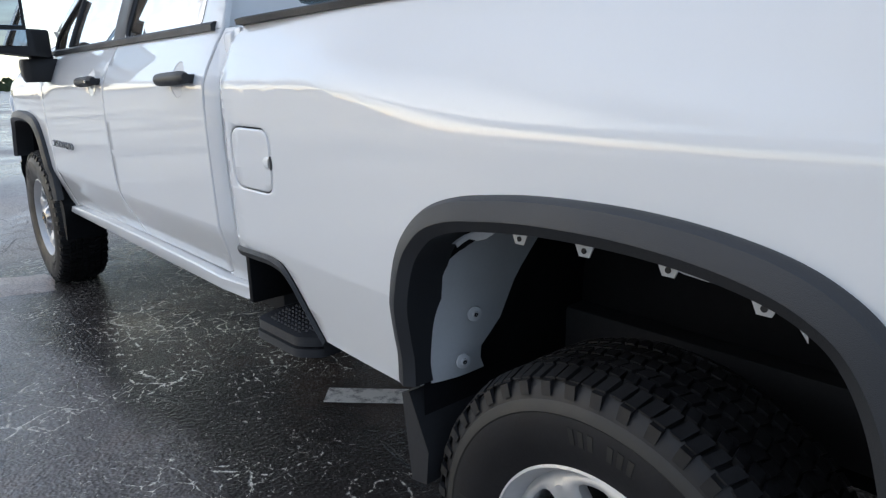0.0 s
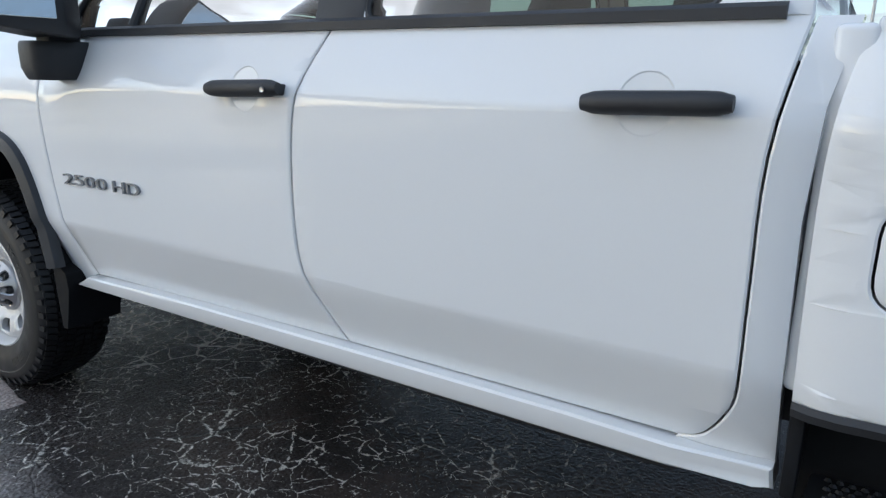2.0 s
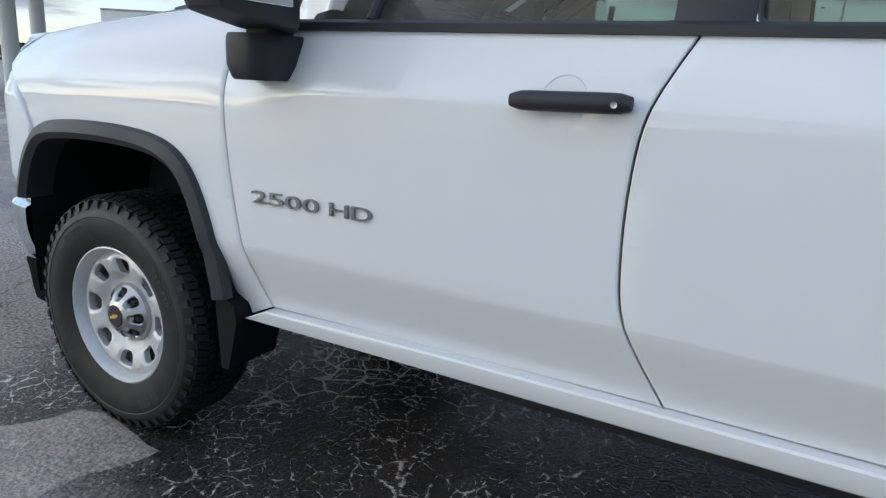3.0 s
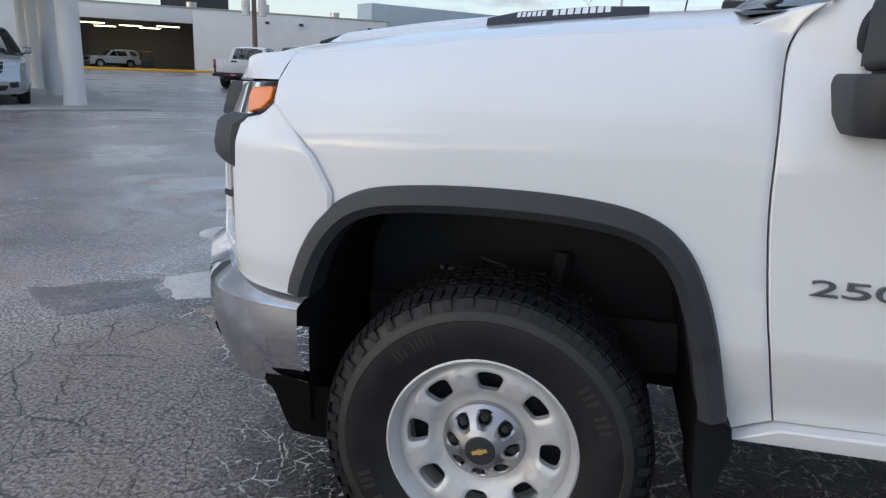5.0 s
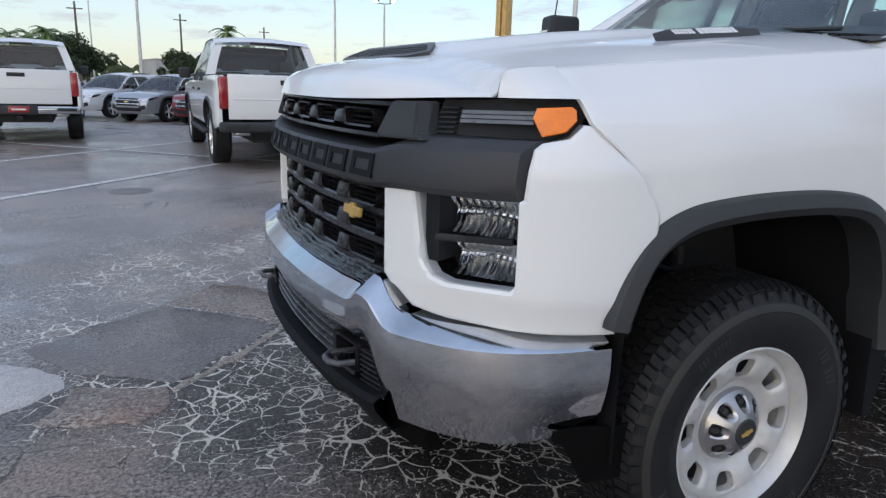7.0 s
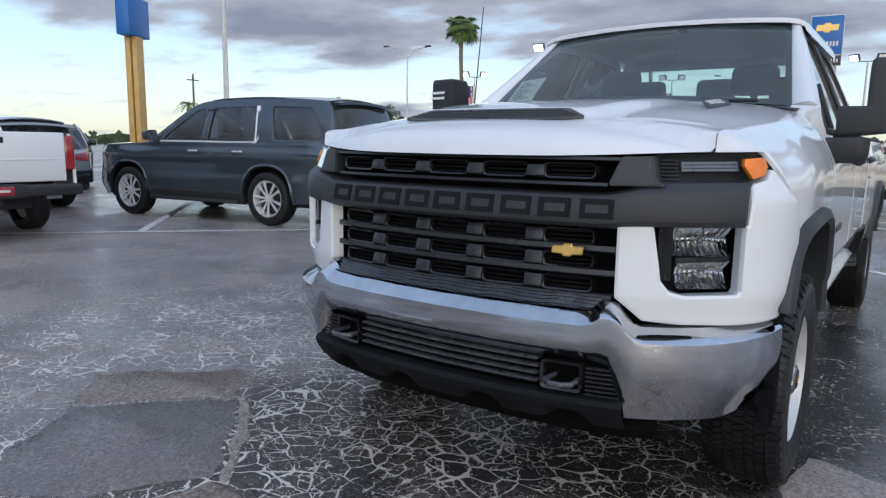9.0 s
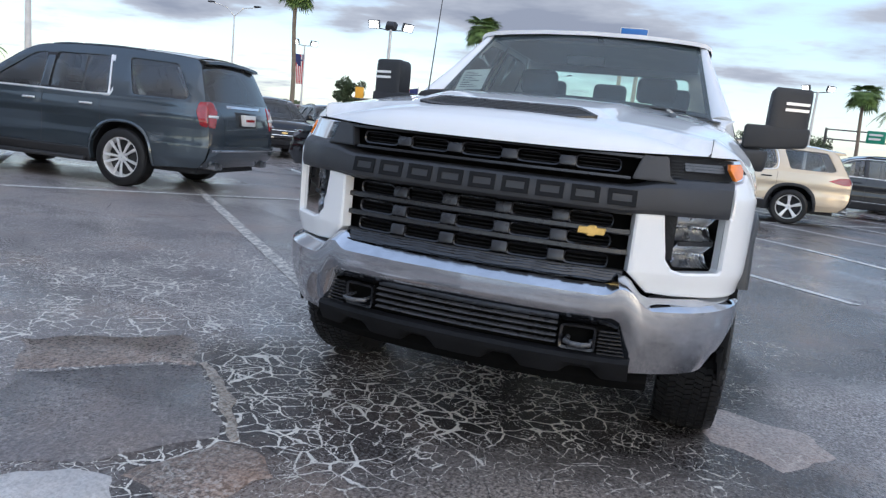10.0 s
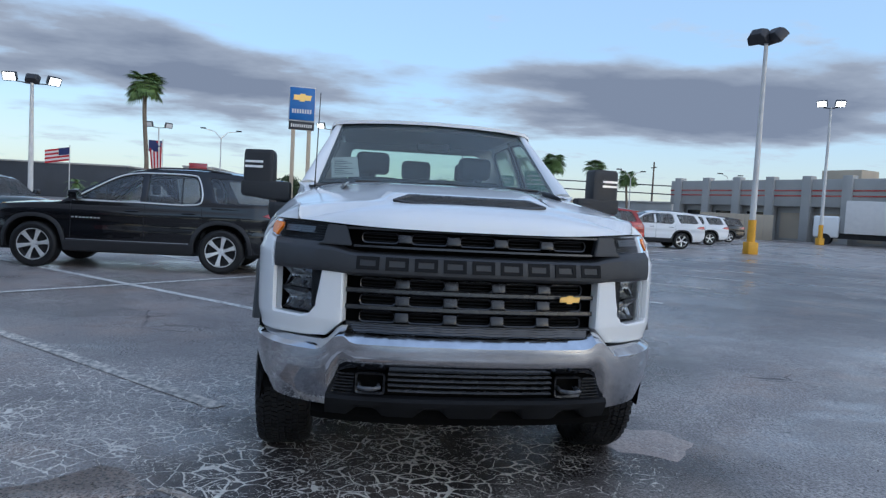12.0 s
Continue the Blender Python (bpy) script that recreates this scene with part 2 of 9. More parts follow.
    if spot:
        # the most broken ground lies in the bay, in a longer wet, shade-darkened stretch
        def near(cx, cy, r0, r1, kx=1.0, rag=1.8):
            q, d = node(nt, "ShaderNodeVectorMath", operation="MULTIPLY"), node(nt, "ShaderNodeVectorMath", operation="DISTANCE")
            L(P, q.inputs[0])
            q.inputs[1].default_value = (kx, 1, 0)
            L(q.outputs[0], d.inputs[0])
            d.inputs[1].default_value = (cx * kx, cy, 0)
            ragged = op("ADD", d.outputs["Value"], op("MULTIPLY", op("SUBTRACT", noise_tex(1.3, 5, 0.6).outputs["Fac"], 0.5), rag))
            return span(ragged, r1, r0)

        where = op("MAXIMUM", op("MULTIPLY", where, 0.32), op("MAXIMUM", near(0.45, -0.30, 0.95, 1.6), op("MAXIMUM", op("MULTIPLY", near(0.2, -1.7, 1.5, 2.9), 0.72), op("MULTIPLY", near(-0.9, 0.3, 0.8, 1.5), 0.30))))
        dryzone = near(2.1, 0.85, 1.15, 1.6, rag=0.9)
        where = op("MULTIPLY", where, op("SUBTRACT", 1.0, op("MULTIPLY", dryzone, 0.85)))
        # a broad far area is tinted darker and cooler
        far_dark = near(-13.0, 8.5, 7.5, 11.0)
        col = blend(op("MULTIPLY", far_dark, 0.75), col, tuple(v * k for v, k in zip(base, (0.20, 0.22, 0.24))))
        # wet asphalt, with the shade under the truck put into the same mask
        soak_shade = op("MAXIMUM", op("MAXIMUM", near(-1.5, 0.2, 1.0, 1.35, 0.42, 0.9), op("MULTIPLY", near(-3.3, 1.3, 1.3, 1.9, 0.7, 0.9), 0.6)), op("MULTIPLY", near(0.78, 0.05, 1.15, 1.9), 0.84))
        soak_shade = op("MULTIPLY", soak_shade, op("SUBTRACT", 1.0, op("MULTIPLY", dryzone, 0.6)))
    else:
        soak_shade = op("MULTIPLY", where, 1.0)
    chip = span(noise_tex(48, 4, 0.7).outputs["Fac"], 0.36, 0.64, 0.0, 1.8)
    broken = op("MAXIMUM", op("MINIMUM", op("SUBTRACT", op("MULTIPLY", op("MULTIPLY", c1, where), 6.4), chip), 1.0), 0.0)
    long_c = op("MULTIPLY", op("MINIMUM", op("MULTIPLY", c2, 2.0), 1.0), span(noise_tex(0.8, 3).outputs["Fac"], 0.50, 0.62))
    if spot:
        net = op("MULTIPLY", op("MINIMUM", op("MULTIPLY", web(3.1, 0.020, 1.6), 2.0), 1.0), dryzone)
        net = op("MAXIMUM", net, op("MULTIPLY", op("MULTIPLY", op("MINIMUM", op("MULTIPLY", web(8.0, 0.040, 2.8), 2.0), 1.0), crumb), dryzone))
        long_c = op("MAXIMUM", long_c, net)
        col = blend(op("MULTIPLY", dryzone, 0.75), col, blend(span(grit.outputs["Fac"], 0.40, 0.62), (0.10, 0.080, 0.068), (0.70, 0.58, 0.48)))
    if spot:
        col = blend(op("MULTIPLY", op("MULTIPLY", span(grains.outputs["Distance"], 0.42, 0.15), span(warp.outputs["Fac"], 0.46, 0.56)), op("MULTIPLY", dryzone, 0.6)), col, (0.74, 0.64, 0.55))
    broken, long_c = op("MULTIPLY", broken, cracks), op("MULTIPLY", long_c, cracks)
    # colours both the wet ground and the truck's painted shade near black
    dark = op("MULTIPLY", soak_shade, 0.95 * cracks)
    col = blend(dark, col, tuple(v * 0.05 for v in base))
    col = blend(op("MULTIPLY", op("MULTIPLY", speck, soak_shade), 0.55 * cracks), col, (0.40, 0.39, 0.37))
    brown = op("MULTIPLY", span(noise_tex(0.9, 5, 0.65).outputs["Fac"], 0.52, 0.66), op("SUBTRACT", 1.0, op("MULTIPLY", soak_shade, 0.7)))
    col = blend(op("MULTIPLY", brown, 0.40), col, tuple(v * k for v, k in zip(base, (0.80, 0.62, 0.48))))
    col = blend(op("MULTIPLY", long_c, 0.65), col, (0.020, 0.020, 0.020))
    col = blend(op("MULTIPLY", broken, 0.95), col, (0.80, 0.75, 0.67))
    crack = op("MAXIMUM", broken, long_c)
    L(col, b.inputs["Base Color"])
    dry = op("MAXIMUM", op("MULTIPLY", crack, 0.5), op("MULTIPLY", span(grit.outputs["Fac"], 0.4, 0.7), 0.35))
    rough = op("ADD", span(damp, 0.0, 1.0, 0.44, 0.44 - 0.26 * wet), op("MULTIPLY", dry, 0.30))
    rough = op("SUBTRACT", rough, op("MULTIPLY", soak_shade, 0.20 * cracks))
    L(rough, b.inputs["Roughness"])
    L(op("SUBTRACT", 0.5, op("MULTIPLY", soak_shade, 0.36 * cracks)), b.inputs["Specular IOR Level"])
    film = op("MULTIPLY", op("MAXIMUM", op("MULTIPLY", damp, 0.30), op("MULTIPLY", span(noise_tex(0.62, 5, 0.65, dist=0.5).outputs["Fac"], 0.50, 0.60), 0.85)), wet)
    L(op("MULTIPLY", op("MULTIPLY", film, span(grit.outputs["Fac"], 0.62, 0.46)), op("SUBTRACT", 1.0, op("MULTIPLY", soak_shade, cracks))), b.inputs["Coat Weight"])
    b.inputs["Coat Roughness"].default_value = 0.16
    bp = node(nt, "ShaderNodeBump")
    bp.inputs["Strength"].default_value, bp.inputs["Distance"].default_value = 0.7, 0.010
    hgt = op("SUBTRACT", op("MULTIPLY", op("ADD", grains.outputs["Distance"], grit.outputs["Fac"]), 0.45), crack)
    L(hgt, bp.inputs["Height"])
    L(bp.outputs[0], b.inputs["Normal"])
    return m


def paint_line_mat(name, a, c, color):
    """Worn white road paint, flaked through to the asphalt."""
    m = bpy.data.materials.new(name)
    m.use_nodes = True
    nt = m.node_tree
    b = nt.nodes["Principled BSDF"]
    geo = node(nt, "ShaderNodeNewGeometry")
    n, r = node(nt, "ShaderNodeTexNoise"), node(nt, "ShaderNodeValToRGB")
    n.inputs["Scale"].default_value, n.inputs["Detail"].default_value, n.inputs["Roughness"].default_value = 14, 8, 0.75
    nt.links.new(geo.outputs["Position"], n.inputs["Vector"])
    r.color_ramp.elements[0].position, r.color_ramp.elements[0].color = a, (0.22, 0.21, 0.20, 1)
    r.color_ramp.elements[1].position, r.color_ramp.elements[1].color = c, (*color, 1)
    nt.links.new(n.outputs["Fac"], r.inputs[0])
    nt.links.new(r.outputs[0], b.inputs["Base Color"])
    b.inputs["Roughness"].default_value = 0.6
    return m


M_WHITE = mat("white_paint", (0.79, 0.80, 0.81), 0.45, 0, 1.0, var=0.006, scale=0.8, rvar=0.04, spec=0.2)
M_BLACKGLOSS = mat("black_gloss_plastic", (0.012, 0.012, 0.014), 0.16, var=0.2, scale=14, rvar=0.3, bump=0.25, bscale=200)
M_PLASTIC = mat("black_plastic", (0.025, 0.026, 0.029), 0.55, var=0.2, scale=6, bump=0.35, bscale=700, rvar=0.2)
M_GREYPLASTIC = mat("grey_plastic", (0.031, 0.033, 0.038), 0.5, var=0.12, scale=5, bump=0.3, bscale=800, rvar=0.2)
M_SLAT = mat("satin_slat", (0.075, 0.078, 0.086), 0.26, var=0.15, scale=9, rvar=0.2)
M_WETBLACK = mat("wet_black_plastic", (0.004, 0.004, 0.005), 0.06, var=0.2, scale=14, rvar=0.3, bump=0.6, bscale=70, spec=1.0)
M_BLOCK = mat("grille_block_plastic", (0.024, 0.025, 0.029), 0.28, var=0.12, scale=9, bump=0.1, bscale=500, rvar=0.2)
M_FLARE = mat("flare_plastic", (0.032, 0.034, 0.038), 0.52, var=0.15, scale=4, bump=0.3, bscale=800, rvar=0.2)
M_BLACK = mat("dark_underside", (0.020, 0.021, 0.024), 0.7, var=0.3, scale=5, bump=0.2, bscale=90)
M_LINER = mat("arch_liner", (0.008, 0.0085, 0.010), 0.7, var=0.4, scale=6, bump=0.3, bscale=60, spec=0.2)
M_CHROME = mat("chrome", (0.56, 0.57, 0.59), 0.085, 1.0, var=0.16, scale=5, rvar=0.6, bump=0.012, bscale=22)
M_DULLCHROME = mat("satin_metal", (0.42, 0.42, 0.43), 0.3, 1.0, var=0.08, scale=12)
M_RUBBER = mat("tyre_rubber", (0.013, 0.013, 0.014), 0.48, var=0.35, scale=10, bump=0.2, bscale=120, rvar=0.3, spec=0.35)
M_RUBBER_LIGHT = mat("scuffed_rubber", (0.024, 0.023, 0.021), 0.55, var=0.25, scale=20)
M_STEEL = mat("silver_wheel", (0.60, 0.60, 0.60), 0.42, 0.35, var=0.10, scale=9, bump=0.04, bscale=60)
M_GOLD = mat("gold_emblem", (0.80, 0.52, 0.16), 0.33, 0.6, var=0.1, scale=20)
M_AMBER = mat("amber_lens", (0.95, 0.22, 0.008), 0.25, 0, 0.6, var=0.15, scale=25)
M_LENS = glass_mat("clear_lens", (0.80, 0.82, 0.84), ior=1.12)
# tan film: the warm reflection on the side windows, put into colour
M_GLASS = glass_mat("window_glass", (0.50, 0.58, 0.52), ior=1.36, haze=0.34, dust_sheen=(0.44, 0.37, 0.30))
# blue film: the sky's reflection on the windshield, put into colour
M_WINDSHIELD = glass_mat("windshield_glass", (0.78, 0.90, 0.86), ior=1.75, haze=0.16, dust_sheen=(0.40, 0.54, 0.60))
M_CARGLASS = glass_mat("car_window_glass", (0.90, 0.95, 0.94), ior=1.9, haze=0.03)
# grey film: the bright sky's reflection on rear panes, put into colour
M_PRIVACY = glass_mat("privacy_glass", (0.66, 0.71, 0.72), ior=1.9, haze=0.16, dust_sheen=(0.30, 0.32, 0.34))
M_SEAT = mat("seat_cloth", (0.035, 0.035, 0.038), 0.85, var=0.25, scale=12, bump=0.3, bscale=300)
M_DASH = mat("dash_vinyl", (0.030, 0.030, 0.032), 0.6, var=0.2, scale=8, bump=0.2, bscale=400)
M_HEADLINER = mat("headliner", (0.40, 0.39, 0.36), 0.9, var=0.08, scale=10)
M_GREYMETAL = mat("primer_metal", (0.56, 0.58, 0.60), 0.38, 0, 0.3, var=0.06, scale=7)
M_PAPER = mat("paper", (0.78, 0.78, 0.76), 0.8, var=0.04, scale=20)
M_INK = mat("print_ink", (0.10, 0.10, 0.11), 0.8, var=0.1)
M_MIRROR = mat("mirror_glass", (0.55, 0.58, 0.60), 0.02, 1.0, var=0.02)
M_DARKGLASS = mat("tinted_glass", (0.012, 0.014, 0.015), 0.04, 0, 0.0, var=0.2, scale=2, rvar=0.2)
M_LAMPRED = mat("red_lens", (0.30, 0.006, 0.010), 0.15, 0, 1.0, var=0.25, scale=15)
M_MARKER = mat("white_lens", (0.85, 0.85, 0.84), 0.2, 0, 1.0, var=0.05, scale=30)
M_REFLECTOR = mat("lamp_reflector", (0.44, 0.45, 0.47), 0.06, 1.0, var=0.1, scale=30, bump=0.15, bscale=60)
M_ALLOY = mat("machined_alloy", (0.78, 0.78, 0.78), 0.34, 0.45, var=0.08, scale=15)
M_WHITEWALL = mat("white_stucco", (0.70, 0.71, 0.71), 0.8, var=0.07, scale=0.6, bump=0.3, bscale=40)
M_BLUEWALL = mat("blue_grey_cladding", (0.39, 0.47, 0.52), 0.6, var=0.06, scale=0.4)
M_GREYWALL = mat("grey_wall", (0.40, 0.39, 0.37), 0.8, var=0.12, scale=0.4, bump=0.2, bscale=20)
M_DARKWALL = mat("dark_wall", (0.06, 0.065, 0.075), 0.8, var=0.2, scale=0.3)
M_TAN = mat("tan_wall", (0.45, 0.38, 0.29), 0.8, var=0.1, scale=0.5)
M_YELLOW = mat("yellow_paint", (0.72, 0.36, 0.02), 0.55, var=0.12, scale=4)
M_PYLON = mat("pylon_paint", (0.56, 0.36, 0.12), 0.55, var=0.15, scale=2)
M_POLE = mat("pole_paint", (0.62, 0.61, 0.59), 0.5, var=0.12, scale=2)
M_DARKMETAL = mat("dark_metal", (0.05, 0.05, 0.055), 0.5, 0.4, var=0.2, scale=5)
M_WOOD = mat("pole_wood", (0.16, 0.12, 0.09), 0.85, var=0.25, scale=4, bump=0.4, bscale=40)
M_TRUNK = mat("palm_trunk", (0.20, 0.16, 0.12), 0.9, var=0.3, scale=5, bump=0.5, bscale=30)
M_FROND = mat("palm_leaf", (0.15, 0.23, 0.07), 0.5, var=0.4, scale=3)
M_FOLIAGE = mat("foliage", (0.050, 0.075, 0.030), 0.7, var=0.5, scale=1.5, bump=0.3, bscale=10)
M_BLUE = mat("sign_blue", (0.010, 0.13, 0.42), 0.35, var=0.08, scale=3)
M_GREEN = mat("road_sign_green", (0.0, 0.22, 0.13), 0.4, var=0.08, scale=2)
M_RED = mat("red_paint", (0.32, 0.012, 0.018), 0.25, 0.1, 1.0, var=0.08)
M_RIBBED = mat("flag_red", (0.45, 0.02, 0.03), 0.8, var=0.1)
M_FLAGBLUE = mat("flag_blue", (0.02, 0.03, 0.12), 0.8, var=0.1)
M_FLAGWHITE = mat("flag_white", (0.72, 0.70, 0.68), 0.8, var=0.05)
M_LIT = glow_mat("floodlight_glow", (1.0, 0.97, 0.88), 3.0)
M_TUBE = glow_mat("tube_glow", (1.0, 0.86, 0.60), 4.0)
M_LINE = paint_line_mat("road_paint", 0.38, 0.52, (0.76, 0.74, 0.70))
M_OLDLINE = paint_line_mat("old_road_paint", 0.43, 0.58, (0.70, 0.64, 0.56))
M_CONCRETE = mat("concrete", (0.36, 0.35, 0.33), 0.8, var=0.15, scale=1.5, bump=0.3, bscale=60)


# ---- mesh tools ----
def part(name, bm, material, parent=None, label="", sharp=35, smooth=True):
    """Links a bmesh as one mesh object, under a thing or a part."""
    me = bpy.data.meshes.new(name)
    if isinstance(bm, bmesh.types.BMesh):
        bm.normal_update()
        bm.to_mesh(me)
        bm.free()
    else:
        me.from_pydata(*bm)
    if smooth:
        me.polygons.foreach_set("use_smooth", [True] * len(me.polygons))
        me.set_sharp_from_angle(angle=radians(sharp))
    me.materials.append(material)
    ob = new(name, me)
    if parent is not None:
        ob.parent = parent
    if label:
        ob["label"] = label
    return ob


def thing(name, label, category, m=None, group="", kind=""):
    ob = new(name)
    ob.empty_display_size = 0.2
    if m is not None:
        ob.matrix_basis = m
    return tagged(ob, label, category, group, kind)


def ease(a, b, x):
    t = min(1.0, max(0.0, (x - a) / (b - a)))
    return t * t * (3 - 2 * t)


def table(x, xs, ys):
    return float(np.interp(x, xs, ys))


def spline(pts, n=5, closed=False):
    """Catmull-Rom through the points, of any dimension."""
    P = [np.array(p, float) for p in pts]
    out, k = [], len(P)
    for i in range(k if closed else k - 1):
        a = P[(i - 1) % k] if closed or i else P[0]
        b, c = P[i], P[(i + 1) % k]
        d = P[(i + 2) % k] if closed or i + 2 < k else P[-1]
        for j in range(n):
            t = j / n
            out.append(tuple(0.5 * (2 * b + (c - a) * t + (2 * a - 5 * b + 4 * c - d) * t * t + (3 * b - a - 3 * c + d) * t ** 3)))
    if not closed:
        out.append(tuple(P[-1]))
    return out


def rounded(pts, r, n=4):
    """A closed outline with its corners rounded."""
    out, k = [], len(pts)
    for i in range(k):
        p, a, b = (np.array(pts[j % k], float) for j in (i, i - 1, i + 1))
        u, v = a - p, b - p
        lu, lv = np.linalg.norm(u), np.linalg.norm(v)
        q = min(r, lu * 0.45, lv * 0.45)
        s, e = p + u / lu * q, p + v / lv * q
        for j in range(n + 1):
            t = j / n
            out.append(tuple((1 - t) ** 2 * s + 2 * t * (1 - t) * p + t * t * e))
    return out


def area(pts):
    return 0.5 * sum(pts[i - 1][0] * pts[i][1] - pts[i][0] * pts[i - 1][1] for i in range(len(pts)))


def inset(pts, d):
    """The outline moved inwards by d."""
    s, k, out = (1 if area(pts) > 0 else -1), len(pts), []
    for i in range(k):
        a, p, b = (np.array(pts[j % k], float) for j in (i - 1, i, i + 1))
        u, v = p - a, b - p
        u, v = u / (np.linalg.norm(u) + 1e-9), v / (np.linalg.norm(v) + 1e-9)
        n = np.array((-(u + v)[1], (u + v)[0]))
        n = n / (np.linalg.norm(n) + 1e-9)
        c = max(0.5, abs(n @ np.array((-u[1], u[0]))))
        out.append(tuple(p + n * s * d / c))
    return out


def clean(pts):
    out = []
    for p in pts:
        if not out or math.dist(p, out[-1]) > 5e-4:
            out.append((float(p[0]), float(p[1])))
    if math.dist(out[0], out[-1]) < 5e-4:
        out.pop()
    return out


def sheet(outer, fn, holes=(), du=0.07, dv=0.07, depth=0.018, edge=0.004, flip=False):
    """A panel with a folded rim: a flat outline with holes, cut into a grid and laid on the surface fn(u, v, depth)."""
    from mathutils.geometry import tessellate_polygon
    outer, holes = clean(outer), [clean(h) for h in holes]
    grown = [inset(h, -edge) for h in holes]
    core = inset(outer, edge)
    bm = bmesh.new()

    def fill(loops):
        flat = [p for l in loops for p in l]
        vs = [bm.verts.new((p[0], p[1], 0)) for p in flat]
        for tri in tessellate_polygon([[Vector((p[0], p[1], 0)) for p in l] for l in loops]):
            try:
                bm.faces.new([vs[i] for i in tri])
            except ValueError:
                pass

    def ring(a, b):
        va, vb = ([bm.verts.new((p[0], p[1], 0)) for p in l] for l in (a, b))
        for i in range(len(a)):
            bm.faces.new((va[i - 1], va[i], vb[i], vb[i - 1]))

    ring(outer, core)
    fill([core] + grown)
    for h, g in zip(holes, grown):
        ring(h, g)
    bmesh.ops.remove_doubles(bm, verts=bm.verts, dist=1e-5)
    us, vs = [p[0] for p in outer], [p[1] for p in outer]
    for lo, hi, step, no in ((min(us), max(us), du, (1, 0, 0)), (min(vs), max(vs), dv, (0, 1, 0))):
        for i in range(1, int((hi - lo) / step) + 1):
            at = lo + i * (hi - lo) / (int((hi - lo) / step) + 1)
            bmesh.ops.bisect_plane(bm, geom=bm.verts[:] + bm.edges[:] + bm.faces[:], plane_co=tuple(at * c for c in no), plane_no=no, dist=1e-6)
    bmesh.ops.recalc_face_normals(bm, faces=bm.faces)
    if (sum(f.normal.z for f in bm.faces) < 0) != flip:
        bmesh.ops.reverse_faces(bm, faces=bm.faces)
    rim = [e for e in bm.edges if len(e.link_faces) == 1]
    rimv = {v for e in rim for v in e.verts}
    uv = {v: (v.co.x, v.co.y) for v in bm.verts}
    made = bmesh.ops.extrude_edge_only(bm, edges=rim)["geom"]
    back = {v for v in made if isinstance(v, bmesh.types.BMVert)}
    for v in bm.verts:
        if v in back:
            v.co = fn(v.co.x, v.co.y, depth)
        else:
            v.co = fn(*uv[v], edge * 0.7 if v in rimv else 0.0)
    return bm


def box(bm, lo, hi, bevel=0.0, seg=2, m=None):
    """A box between two corners, with rounded edges."""
    r = bmesh.ops.create_cube(bm, size=1)
    vs = r["verts"]
    for v in vs:
        v.co = Vector(((lo[k] + hi[k]) / 2 + v.co[k] * (hi[k] - lo[k]) for k in range(3)))
    if bevel:
        es = list({e for v in vs for e in v.link_edges})
        got = bmesh.ops.bevel(bm, geom=es, offset=bevel, segments=seg, affect="EDGES", profile=0.5)
        vs = list({v for f in got["faces"] for v in f.verts} | {v for v in vs if v.is_valid})
    if m is not None:
        bmesh.ops.transform(bm, matrix=m, verts=[v for v in vs if v.is_valid])
    return vs


def boxed(*args, **kw):
    bm = bmesh.new()
    box(bm, *args, **kw)
    return bm


def loft(bm, rings, closed=True, cap=True):
    """Quads between rings of points; each ring closed or open."""
    vs = [[bm.verts.new(p) for p in r] for r in rings]
    n = len(rings[0])
    for a, b in zip(vs, vs[1:]):
        for i in range(n if closed else n - 1):
            j = (i + 1) % n
            bm.faces.new((a[i], a[j], b[j], b[i]))
    if cap and closed:
        bm.faces.new(vs[0][::-1])
        bm.faces.new(vs[-1])
    return vs


def tube(bm, pts, r, n=8):
    """A round bar along points; r is one radius or one for each."""
    P = [Vector(p) for p in pts]
    rs = r if isinstance(r, (list, tuple)) else [r] * len(P)
    rings, side = [], None
    for i, p in enumerate(P):
        d = (P[min(i + 1, len(P) - 1)] - P[max(i - 1, 0)]).normalized()
        if side is None:
            side = d.orthogonal().normalized()
        side = (side - d * side.dot(d)).normalized()
        up = d.cross(side)
        rings.append([p + rs[i] * (math.cos(a) * side + math.sin(a) * up) for a in (2 * math.pi * k / n for k in range(n))])
    loft(bm, rings)


def tubed(pts, r, n=8):
    bm = bmesh.new()
    tube(bm, pts, r, n)
    return bm


def lathe(bm, profile, n=48, cap=False):
    """A profile of (radius, y) spun about the y axis."""
    rings = [[(r * math.cos(2 * math.pi * k / n), y, r * math.sin(2 * math.pi * k / n)) for k in range(n)] for r, y in profile]
    loft(bm, rings, cap=cap)


def slab(bm, outline, fn, thick, holes=()):
    """An outline with thickness: fn(u, v, d) gives the place at depth d."""
    o = clean(outline)
    a, b = ([bm.verts.new(fn(u, v, d)) for u, v in o] for d in (0.0, thick))
    bm.faces.new(a)
    bm.faces.new(b[::-1])
    for i in range(len(o)):
        bm.faces.new((a[i - 1], b[i - 1], b[i], a[i]))


# ---- ground ----
ALONG, ACROSS = Vector((-0.682, -0.731, 0)), Vector((0.731, -0.682, 0))


def ground_z(x, y):
    """The lot dips a little under the truck's tail and towards the far row."""
    far = -0.30 * ease(-15.0, -24.0, y) * ease(-45.0, -35.0, y) * ease(11.0, 6.0, x) * ease(-30.0, -20.0, x)
    return far - 0.095 * ease(-0.8, -3.6, x) * ease(-9.0, -6.0, x) * ease(-1.9, -0.7, y) * ease(6.5, 3.0, y)


def bay(u, n, z=0.0):
    """A place by its distance along and across the parking bays."""
    p = ALONG * u + ACROSS * n
    return p + Vector((0, 0, z + ground_z(p.x, p.y)))


